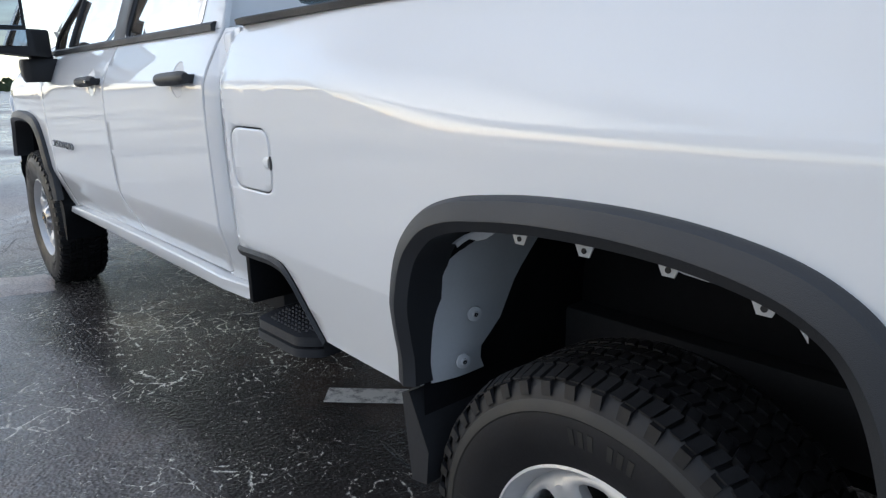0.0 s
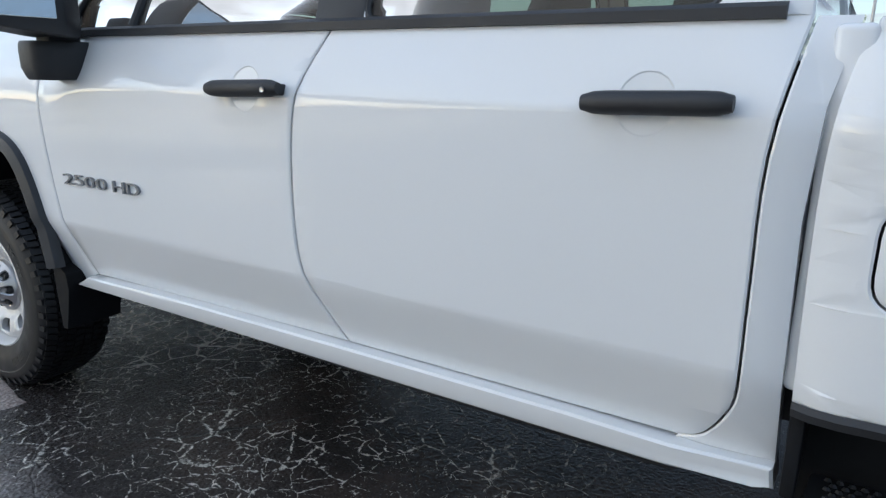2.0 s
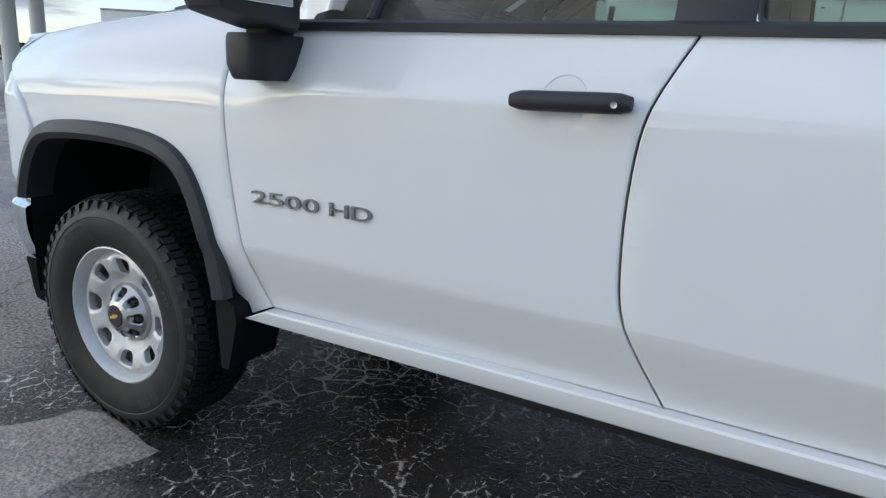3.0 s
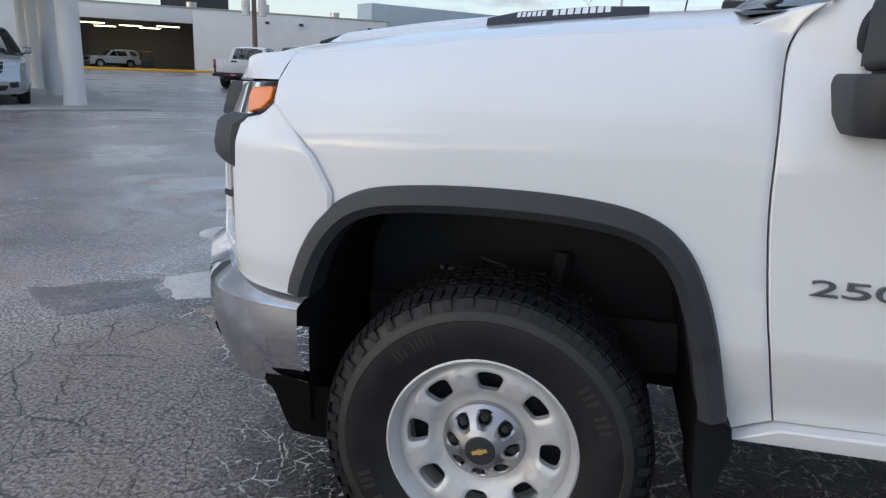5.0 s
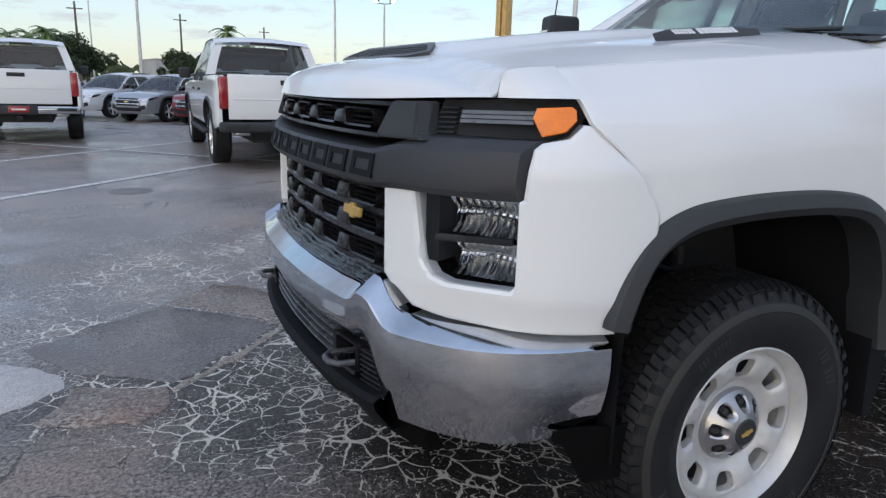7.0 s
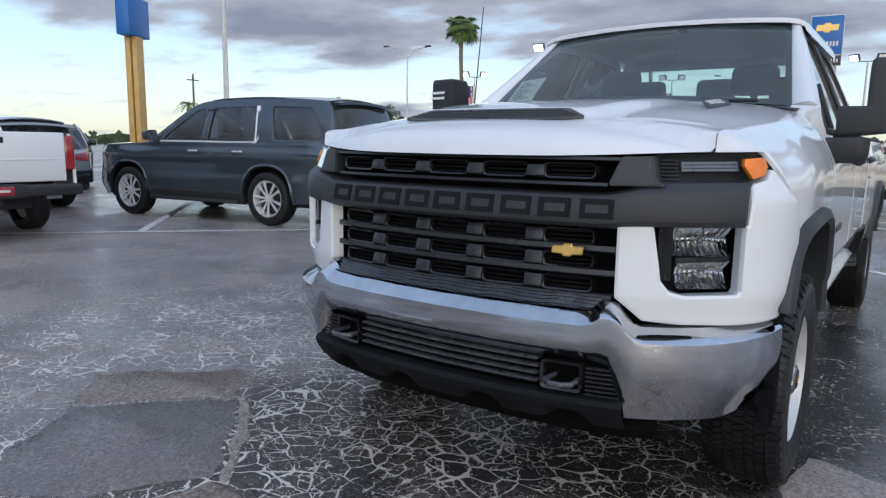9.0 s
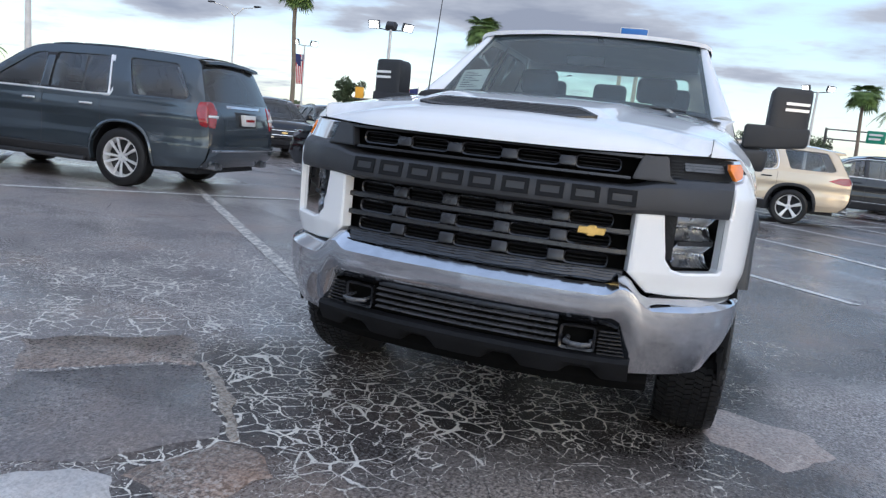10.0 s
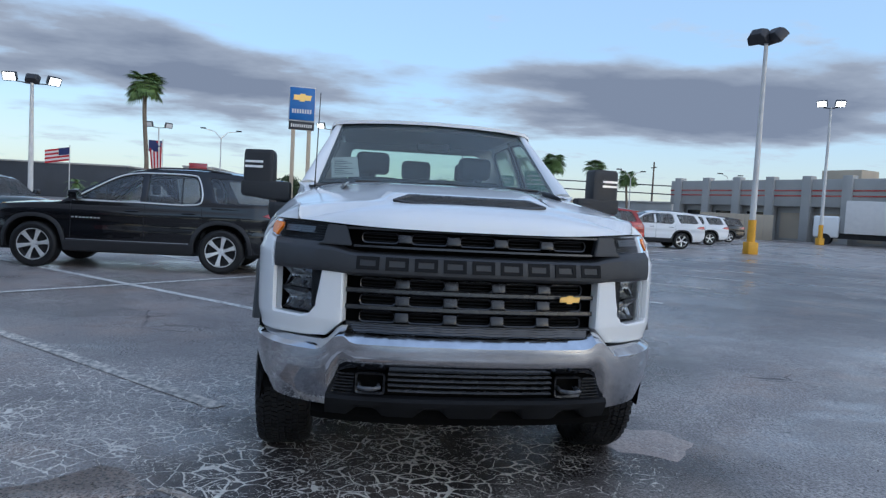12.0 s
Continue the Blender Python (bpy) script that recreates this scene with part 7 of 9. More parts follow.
def band(line, W, crown, n=10, lower=0.0):
    """The skin across the vehicle over a line of (x, z)."""
    bm = bmesh.new()
    rows = []
    for x, z in line:
        w = W(x, z)
        rows.append([Vector((x, w * t, z + crown * (1 - t * t) - lower)) for t in np.linspace(1, -1, n + 1)])
    loft(bm, rows, closed=False, cap=False)
    bmesh.ops.recalc_face_normals(bm, faces=bm.faces)
    return bm


def suv(label, body, m, L=5.35, Wd=2.03, H=1.92, wb=3.07, fo=0.98, big=True, chrome=True, spokes=6, name="suv", cat="SUV", group="parked SUVs"):
    """A three-row SUV: one smooth side panel with window openings, nose and tail skins, glass, lamps and trim."""
    V = thing(name, label, cat, m, group)
    k, kz = wb / 3.07, H / (1.92 if big else 1.79)
    hw, xr = Wd / 2, -(wb + (L - fo - wb))
    r = 0.405 if big else 0.385
    V["wheel_r"] = r
    belt, zb = (1.20 if big else 1.13) * kz, 0.34
    clad = body if big else M_PLASTIC

    def W(x, z):
        w = hw - 0.22 * ease(fo - 0.75, fo + 0.05, x) ** 1.6 - 0.11 * ease(xr + 0.75, xr, x) ** 1.5
        w -= 0.016 * ease(belt - 0.20, belt - 0.32, z) - 0.012 * ease(0.78, 0.66, z) + 0.055 * ease(0.52, 0.32, z)
        w -= 0.030 * ease(belt - 0.20, belt, z)
        return w - 0.31 * max(0.0, (z - belt) / (H - belt)) ** 1.25

    if big:
        hood = [(fo - 0.14, 1.08), (fo - 0.20, 1.135), (fo - 0.40, 1.165), (0.1, 1.185), (-0.35, 1.20)]
        roof = [(-0.52, 1.215), (-0.95, 1.505), (-1.30, 1.755), (-1.52, 1.840), (-1.78, 1.872), (-2.2, 1.888), (-2.9, 1.892), (-3.6, 1.868)]
        rear = [(xr + 0.36, 1.830), (xr + 0.28, 1.75), (xr + 0.10, 1.29), (xr + 0.04, 1.15), (xr + 0.01, 0.90), (xr, 0.66), (xr + 0.05, 0.50), (xr + 0.16, 0.38)]
        front = [(fo - 0.10, 0.98), (fo - 0.03, 0.72), (fo, 0.55), (fo - 0.06, 0.38), (fo - 0.14, 0.30)]
        panes = ([(-0.83, 1.245), (-1.13, 1.475), (-1.48, 1.715), (-1.70, 1.745), (-1.74, 1.245)], [(-1.86, 1.245), (-1.83, 1.750), (-2.70, 1.765), (-2.82, 1.245)],
                 [(-3.22, 1.270), (-3.02, 1.765), (xr + 0.58, 1.735), (xr + 0.32, 1.330), (xr + 0.36, 1.270)])
    else:
        hood = [(fo - 0.16, 0.93), (fo - 0.24, 0.995), (fo - 0.45, 1.045), (0.05, 1.085), (-0.30, 1.105)]
        roof = [(-0.44, 1.125), (-0.80, 1.355), (-1.15, 1.560), (-1.40, 1.660), (-1.70, 1.722), (-2.1, 1.752), (-2.7, 1.756), (-3.3, 1.715)]
        rear = [(xr + 0.44, 1.660), (xr + 0.34, 1.58), (xr + 0.10, 1.18), (xr + 0.03, 1.05), (xr, 0.84), (xr, 0.66), (xr + 0.05, 0.50), (xr + 0.18, 0.38)]
        front = [(fo - 0.10, 0.85), (fo - 0.02, 0.68), (fo, 0.52), (fo - 0.08, 0.36), (fo - 0.18, 0.28)]
        panes = ([(-0.66, 1.165), (-0.93, 1.350), (-1.22, 1.525), (-1.45, 1.615), (-1.70, 1.650), (-1.72, 1.165)], [(-1.82, 1.165), (-1.80, 1.655), (-2.48, 1.655), (-2.62, 1.590), (-2.70, 1.290), (-2.58, 1.165)],
                 [(-2.98, 1.215), (-2.80, 1.640), (xr + 0.55, 1.615), (xr + 0.34, 1.260), (xr + 0.40, 1.215)])
    sc = lambda pts: [(x * k if x < 0 and x > -3.07 else x, z * kz if z > 0.7 else z) for x, z in pts]
    hood, roof, rear, front, panes = sc(hood), sc(roof), sc(rear), sc(front), [sc(p) for p in panes]
    fa, ra = (arch_pts(x0, r + 0.085, zb, r * 2 + 0.085, 16, 2.5) for x0 in (0, -wb))
    outline = hood + spline(roof, 2) + rear + ra[::-1] + fa[::-1] + front[::-1]
    rough = [rounded(p, 0.05, 3) for p in panes]

    def skin_x(line, z):
        pts = sorted((p[1], p[0]) for p in line)
        return table(z, [p[0] for p in pts], [p[1] for p in pts])

    def nose_at(u, z, d=0.0):
        x = skin_x(front + hood[:2], z)
        return Vector((x + 0.13 * (1 - min(1.0, abs(u) / W(x, z)) ** 2.4) - d, u, z))

    def tail_at(u, z, d=0.0):
        x = skin_x(rear, z)
        return Vector((x - 0.07 * (1 - min(1.0, abs(u) / W(x, z)) ** 2.6) + d, u, z))

    def skin(at, line, zs, t1=1.0):
        bm = bmesh.new()
        loft(bm, [[at(W(skin_x(line, z), z) * t, z) for t in np.linspace(-t1, t1, 21)] for z in zs], closed=False, cap=False)
        bmesh.ops.recalc_face_normals(bm, faces=bm.faces)
        return bm

    for s in (1, -1):
        on = lambda u, v, d=0.0, s=s: Vector((u, s * (W(u, v) - d), v))
        side = part("body_side", sheet(outline, on, holes=rough, du=0.14, dv=0.07, depth=0.05, edge=0.010, flip=s > 0), body, V, "glossy painted body side", sharp=40)
        for i, p in enumerate(rough):
            part("side_window" if i < 2 else "quarter_window", sheet(inset(p, -0.006), lambda u, v, d: on(u, v, d + 0.014), du=0.4, dv=0.2, depth=0.004, edge=0.003, flip=s > 0), M_CARGLASS if i == 0 else M_PRIVACY, V, "tinted side window")
        post = panes[1]
        xq = -2.40 * k
        part("window_divider", tubed([on(xq, belt + 0.05, 0.012), on(xq + 0.04, post[1][1] - 0.03, 0.012)], 0.014, 6), M_PLASTIC, V)
        pb = bmesh.new()
        slab(pb, [(panes[0][-1][0] + 0.006, belt + 0.05), (panes[1][0][0] - 0.006, belt + 0.05), (panes[1][1][0] - 0.006, panes[1][1][1] - 0.01), (panes[0][-2][0] + 0.006, panes[0][-2][1] - 0.01)], lambda u, v, d: on(u, v, d - 0.003), 0.008)
        bmesh.ops.recalc_face_normals(pb, faces=pb.faces)
        part("door_post", pb, M_BLACKGLOSS, V, "black gloss post between the doors")
        if chrome:
            low = [(panes[0][0][0] + 0.02, belt + 0.035), (panes[0][-1][0], belt + 0.035), (panes[1][-1][0], belt + 0.035)]
            if big:
                ln = low[:2] + [(panes[1][3][0] + 0.06, belt + 0.035), (panes[1][3][0] - 0.03, belt + 0.10), (panes[1][2][0] - 0.03, panes[1][2][1] + 0.012)]
            else:
                a, b = panes[0], panes[1]
                ln = low + [(b[4][0] - 0.03, b[4][1]), (b[3][0] - 0.02, b[3][1] + 0.015), (b[2][0], b[2][1] + 0.022), (b[1][0], b[1][1] + 0.022), (a[4][0], a[4][1] + 0.022), (a[3][0], a[3][1] + 0.022), (a[2][0], a[2][1] + 0.022), (a[1][0], a[1][1] + 0.022), (a[0][0] + 0.05, a[0][1] + 0.004)]
            part("window_trim", tubed([on(u, v, -0.001) for u, v in spline(ln, 4)], 0.014, 6), M_ALLOY, side, "bright window trim")
            if big:
                tr = bmesh.new()
                (xa, _), (xb, zc) = ln[-2], ln[-1]
                slab(tr, [(xa + 0.09, belt + 0.018), (xa + 0.012, belt + 0.050), (xb + 0.012, zc), (xb - 0.055, zc), (xa - 0.060, belt + 0.085), (xa - 0.02, belt + 0.018)], lambda u, v, d: on(u, v, d - 0.006), 0.010)
                bmesh.ops.recalc_face_normals(tr, faces=tr.faces)
                part("window_trim", tr, M_ALLOY, side, "bright window trim")
        for x0, arc in ((0, fa), (-wb, ra)):
            li = bmesh.new()
            loft(li, [[Vector((x, s * y, z)) for x, z in arc] for y in (hw - 0.03, hw - 0.40)], closed=False, cap=False)
            li.faces.new([li.verts.new((x, s * (hw - 0.40), z)) for x, z in arc])
            part("wheel_arch", li, M_LINER, V)
            mo = bmesh.new()
            wide = 0.035 if big else 0.060
            rows = []
            for p, q in zip(arch_pts(x0, r + 0.080 + wide, zb, r * 2 + 0.085 + wide, 24, 2.5), arch_pts(x0, r + 0.078, zb, r * 2 + 0.080, 24, 2.5)):
                rows.append([on(*p, 0.004), on(*p, -0.006), on(p[0] * 0.4 + q[0] * 0.6, p[1] * 0.4 + q[1] * 0.6, -0.020), on(*q, -0.014), on(*q, 0.05)])
            loft(mo, rows, closed=False, cap=False)
            bmesh.ops.recalc_face_normals(mo, faces=mo.faces)
            part("arch_trim", mo, clad, V, "wheel arch trim")
        sill = bmesh.new()
        loft(sill, [[on(x, z, -o) for o, z in ((-0.01, 0.50), (0.016, 0.47), (0.020, 0.40), (0.0, 0.31), (-0.10, 0.28))] for x in np.linspace(-r - 0.09, -wb + r + 0.09, 12)], closed=False, cap=False)
        bmesh.ops.recalc_face_normals(sill, faces=sill.faces)
        part("sill", sill, M_PLASTIC, V, "dark lower sill")
        if big:
            part("running_board", boxed((-wb + 0.55, min(s * (hw - 0.12), s * (hw + 0.03)), 0.30), (-0.55, max(s * (hw - 0.12), s * (hw + 0.03)), 0.36), 0.02), M_PLASTIC, V, "black running board")
        strip = tubed([on(x, 0.50, -0.006) for x in np.linspace(-r - 0.15, -wb + r + 0.15, 9)], 0.008, 6)
        part("lower_strip", strip, M_DULLCHROME if not big else body, V)
        # door gaps, handles, filler, mirror
        for x in (-0.60 * k, -1.79 * k, -2.74 * k):
            zt = belt + 0.02
            gp = bmesh.new()
            loft(gp, [[on(x + dx + (0.0 if x > -2.7 * k else 0.24 * ease(0.75, 0.45, z)), z, -0.0015) for dx in (-0.004, 0.004)] for z in np.linspace(0.50, zt, 9)], closed=False, cap=False)
            part("door_gap", gp, M_BLACK, V)
        for x in (-1.58 * k, -2.52 * k):
            hd = tubed([on(x + 0.10, belt - 0.115, -0.008), on(x + 0.08, belt - 0.112, -0.030), on(x - 0.08, belt - 0.110, -0.030), on(x - 0.10, belt - 0.112, -0.008)], 0.014, 8)
            part("door_handle", hd, M_ALLOY if big else P_BLACK, V, "door handle")
        mi = bmesh.new()
        o = rounded([(-0.02, -0.09), (0.20, -0.085), (0.22, 0.07), (0.02, 0.09)], 0.04, 3)
        loft(mi, [[Vector(((-0.70 + dx) * k, s * (hw - 0.02 + 0.10 + (a - 0.10) * g), belt + 0.125 + b * g)) for a, b in o] for dx, g in ((0.09, 0.55), (0.06, 0.88), (0.0, 1.0), (-0.07, 1.0))])
        bmesh.ops.recalc_face_normals(mi, faces=mi.faces)
        mp = part("door_mirror", mi, body if big else P_BLACK, V, "door mirror")
        part("mirror_foot", tubed([on(-0.70 * k, belt + 0.02, 0.02), Vector((-0.70 * k, s * (hw + 0.04), belt + 0.06))], 0.022, 8), M_PLASTIC, mp)
        part("mirror_glass", boxed((-0.772 * k, min(s * hw, s * (hw + 0.18)), belt + 0.055), (-0.768 * k - 0.004, max(s * hw, s * (hw + 0.18)), belt + 0.19), 0.01), M_MIRROR, mp)
        if not big:
            for i in range(8):
                b = bmesh.new()
                slab(b, [(-0.62 - 0.060 * i, 0.862), (-0.655 - 0.060 * i, 0.862), (-0.655 - 0.060 * i, 0.884), (-0.62 - 0.060 * i, 0.884)], lambda u, v, d: on(u * k, v * kz, d - 0.004), 0.005)
                part("badge_bar", b, M_ALLOY, side, "plain bright bar in place of lettering", smooth=False)
        # lamps laid into the corners
        zc = belt
        tl = [(xr + 0.17, zc + 0.06), (xr + 0.20, zc - 0.06), (xr + 0.12, zc - 0.26), (xr + 0.02, zc - 0.27), (xr + 0.06, zc + 0.07)] if big else [(xr + 0.46, zc - 0.10), (xr + 0.20, zc - 0.16), (xr + 0.03, zc - 0.16), (xr + 0.08, zc + 0.0), (xr + 0.26, zc - 0.02)]
        lp = part("tail_lamp", sheet(rounded(tl, 0.02, 2), lambda u, v, d: on(u, v, d - 0.010), du=0.06, dv=0.05, depth=0.03, edge=0.006, flip=s > 0), M_LAMPRED, V, "red tail lamp")
        uw = hw - 0.15
        back = [(uw + 0.02, zc + 0.07), (uw + 0.03, zc - 0.27), (uw - 0.10, zc - 0.28), (uw - 0.16, zc - 0.05), (uw - 0.13, zc + 0.07)] if big else [(uw + 0.03, zc), (uw + 0.03, zc - 0.16), (uw - 0.24, zc - 0.14), (uw - 0.28, zc - 0.04)]
        part("tail_lamp_inner", sheet(rounded(back, 0.02, 2), lambda u, v, d: tail_at(s * u, v, d - 0.010), du=0.06, dv=0.05, depth=0.03, edge=0.006, flip=s < 0), M_LAMPRED, lp, "red tail lamp")
        if big:
            part("reversing_lens", boxed((-0.004, -0.10, -0.018), (0.004, 0.10, 0.018), 0.006, m=Matrix.Translation(tail_at(s * (uw - 0.06), zc - 0.12, -0.016)) @ Matrix.Rotation(s * radians(-8), 4, "Z")), M_MARKER, lp, "pale lens strip")
        hz = hood[0][1]
        hl = [(hw - 0.23, hz - 0.02), (hw - 0.24, hz - 0.12), (hw - 0.52, hz - 0.14), (hw - 0.56, hz - 0.05)]
        hp = part("headlamp", sheet(rounded(hl, 0.02, 2), lambda u, v, d: nose_at(s * u, v, d - 0.006), du=0.06, dv=0.05, depth=0.03, edge=0.006, flip=s > 0), M_REFLECTOR, V, "clear headlamp")
        hs = [(fo - 0.13, hz - 0.03), (fo - 0.10, hz - 0.12), (fo - 0.30, hz - 0.06), (fo - 0.44, hz + 0.03), (fo - 0.30, hz + 0.035)]
        part("headlamp_side", sheet(rounded(hs, 0.02, 2), lambda u, v, d: on(u, v, d - 0.008), du=0.06, dv=0.05, depth=0.03, edge=0.006, flip=s > 0), M_REFLECTOR, hp, "clear headlamp")
        fog = [(hw - 0.26, 0.60), (hw - 0.27, 0.46), (hw - 0.44, 0.44), (hw - 0.46, 0.56)]
        part("fog_recess", sheet(rounded(fog, 0.02, 2), lambda u, v, d: nose_at(s * u, v, d - 0.004), du=0.06, dv=0.05, depth=0.02, edge=0.006, flip=s > 0), M_PLASTIC, V, "dark fog lamp recess")
        ex = bmesh.new()
        for i in (0, 1):
            tube(ex, [(xr + 0.25, s * (0.60 + 0.11 * i), 0.40), (xr - 0.01, s * (0.60 + 0.11 * i), 0.40)], 0.045, 12)
        part("exhaust_tip", ex, M_DULLCHROME, V, "bright twin exhaust tips")
        rl = [(x, z) for x, z in spline(roof, 3) if -3.3 * k < x < -1.6 * k]
        part("roof_rail", tubed([on(x, z, 0.06) + Vector((0, 0, (0.012 if big else 0.030) * min(1.0, 4.0 * min(i + 0.4, len(rl) - 0.6 - i) / len(rl)))) for i, (x, z) in enumerate(rl)], 0.016, 6), M_PLASTIC if not big else body, V, "slim roof rail")
    part("hood_skin", band(hood + [roof[0]], W, 0.05, 14), body, V, "painted hood")
    part("windshield", band(spline(roof[:4], 3), lambda x, z: W(x, z) - 0.004, 0.045, 14), M_CARGLASS, V, "tinted windshield")
    part("roof", band(spline(roof[3:] + rear[:1], 3), W, 0.055, 16), body, V, "painted roof")
    zt = [p[1] for p in rear]
    part("rear_window", skin(tail_at, rear, np.linspace(zt[2] - 0.01, zt[0], 7)), M_PRIVACY, V, "tinted rear window")
    part("tailgate", skin(tail_at, rear, np.linspace(zt[5], zt[2], 9)), body, V, "painted tailgate lower half")
    part("rear_bumper", skin(lambda u, z, d=0.0: tail_at(u, z, -0.03), rear, np.linspace(zt[7], zt[5] + 0.04, 6)), body if big else M_PLASTIC, V, "rear bumper")
    spo = bmesh.new()
    za = zt[0]
    loft(spo, [[Vector((xr + 0.50, y, za + 0.055 - 0.06 * (y / 0.7) ** 2)), Vector((xr + 0.20, y, za + 0.020 - 0.04 * (y / 0.7) ** 2)), Vector((xr + 0.19, y, za - 0.02 - 0.04 * (y / 0.7) ** 2)), Vector((xr + 0.38, y, za - 0.08))] for y in np.linspace(-0.68, 0.68, 11)])
    bmesh.ops.recalc_face_normals(spo, faces=spo.faces)
    part("spoiler", spo, P_BLACK if big else body, V, "roof spoiler")
    on_tail = lambda u, v, d: tail_at(u, v, d - 0.008)
    for n, o, mt, lb in (("tail_trim", [(-0.47, zt[3] + 0.06), (0.47, zt[3] + 0.06), (0.47, zt[3] + 0.10), (-0.47, zt[3] + 0.10)], M_CHROME, "bright tailgate strip"),
                         ("plate_recess", [(-0.28, zt[3] - 0.20), (0.28, zt[3] - 0.20), (0.30, zt[3] + 0.02), (-0.30, zt[3] + 0.02)], M_BLACKGLOSS, "dark plate recess"),
                         ("bumper_trim", [(-hw + 0.16, 0.615), (hw - 0.16, 0.615), (hw - 0.16, 0.640), (-hw + 0.16, 0.640)], M_CHROME, "bright bumper strip")):
        part(n, sheet(o, (lambda u, v, d: tail_at(u, v, d - 0.036)) if n == "bumper_trim" else on_tail, du=0.1, dv=0.2, depth=0.02, edge=0.004, flip=True), mt, V, lb)
    pl = part("number_plate", boxed((xr - 0.105, -0.16, zt[3] - 0.17), (xr - 0.02, 0.16, zt[3] - 0.01), 0.01), M_POLE, V, "pale dealer plate with red bar")
    part("plate_bar", boxed((xr - 0.109, -0.12, zt[3] - 0.105), (xr - 0.104, 0.12, zt[3] - 0.070)), M_RED, pl)
    nz = np.linspace(front[-1][1], hood[1][1], 14)
    part("nose_skin", skin(nose_at, front + hood[:2], nz), body, V, "painted front bumper and nose")
    gz = hood[0][1]
    go = rounded([(-0.50, gz - 0.04), (0.50, gz - 0.04), (0.46, gz - 0.30), (-0.46, gz - 0.30)], 0.05, 3)
    gr = part("grille", sheet(go, lambda u, v, d: nose_at(u, v, d - 0.006), du=0.1, dv=0.08, depth=0.02, edge=0.005, flip=True), M_BLACK, V, "dark grille")
    part("grille_ring", tubed([nose_at(u, v, -0.010) for u, v in go + go[:1]], 0.012, 6), M_CHROME if chrome else M_PLASTIC, gr, "bright grille surround")
    for z in (gz - 0.23, gz - 0.105):
        part("grille_bar", tubed([nose_at(u, z, -0.014) for u in np.linspace(-0.47, 0.47, 9)], 0.013, 6), M_CHROME if chrome else M_PLASTIC, gr, "bright grille bar")
    em = bmesh.new()
    emblem(em, lambda u, v, d: nose_at(u, gz - 0.165 + v, -0.030 + d), 0.17, 0.06, 0.012)
    part("emblem", em, M_GOLD, gr, "gold emblem shape")
    lo = rounded([(-0.55, 0.50), (0.55, 0.50), (0.48, 0.38), (-0.48, 0.38)], 0.03, 2)
    part("lower_intake", sheet(lo, lambda u, v, d: nose_at(u, v, d - 0.006), du=0.1, dv=0.1, depth=0.02, edge=0.005, flip=True), M_PLASTIC, V, "dark lower intake")
    part("floor_pan", boxed((xr + 0.25, -hw + 0.25, 0.28), (fo - 0.25, hw - 0.25, 0.55)), M_BLACK, V)
    # cabin
    part("dashboard", boxed((-0.98 * k, -hw + 0.22, 0.75), (-0.55 * k, hw - 0.22, belt + 0.02), 0.06, 2), M_DASH, V)
    for x in (-1.70 * k, -2.60 * k):
        for y in (0.42, -0.42):
            st = boxed((x - 0.12, y - 0.25, 0.55), (x + 0.04, y + 0.25, belt + 0.16), 0.06, 2)
            box(st, (x - 0.04, y - 0.25, 0.55), (x + 0.46, y + 0.25, 0.78), 0.06, 2)
            so = part("seat", st, M_SEAT, V, "dark seat")
            part("headrest", boxed((x - 0.16, y - 0.13, belt + 0.18), (x - 0.06, y + 0.13, belt + 0.36), 0.04, 2), M_SEAT, so)
    put_wheels(V, car_wheel(r, 0.27, 10 if big else spokes, dark=not big), [(0, hw - 0.15), (-wb, hw - 0.15), (0, -hw + 0.15), (-wb, -hw + 0.15)])
    return V


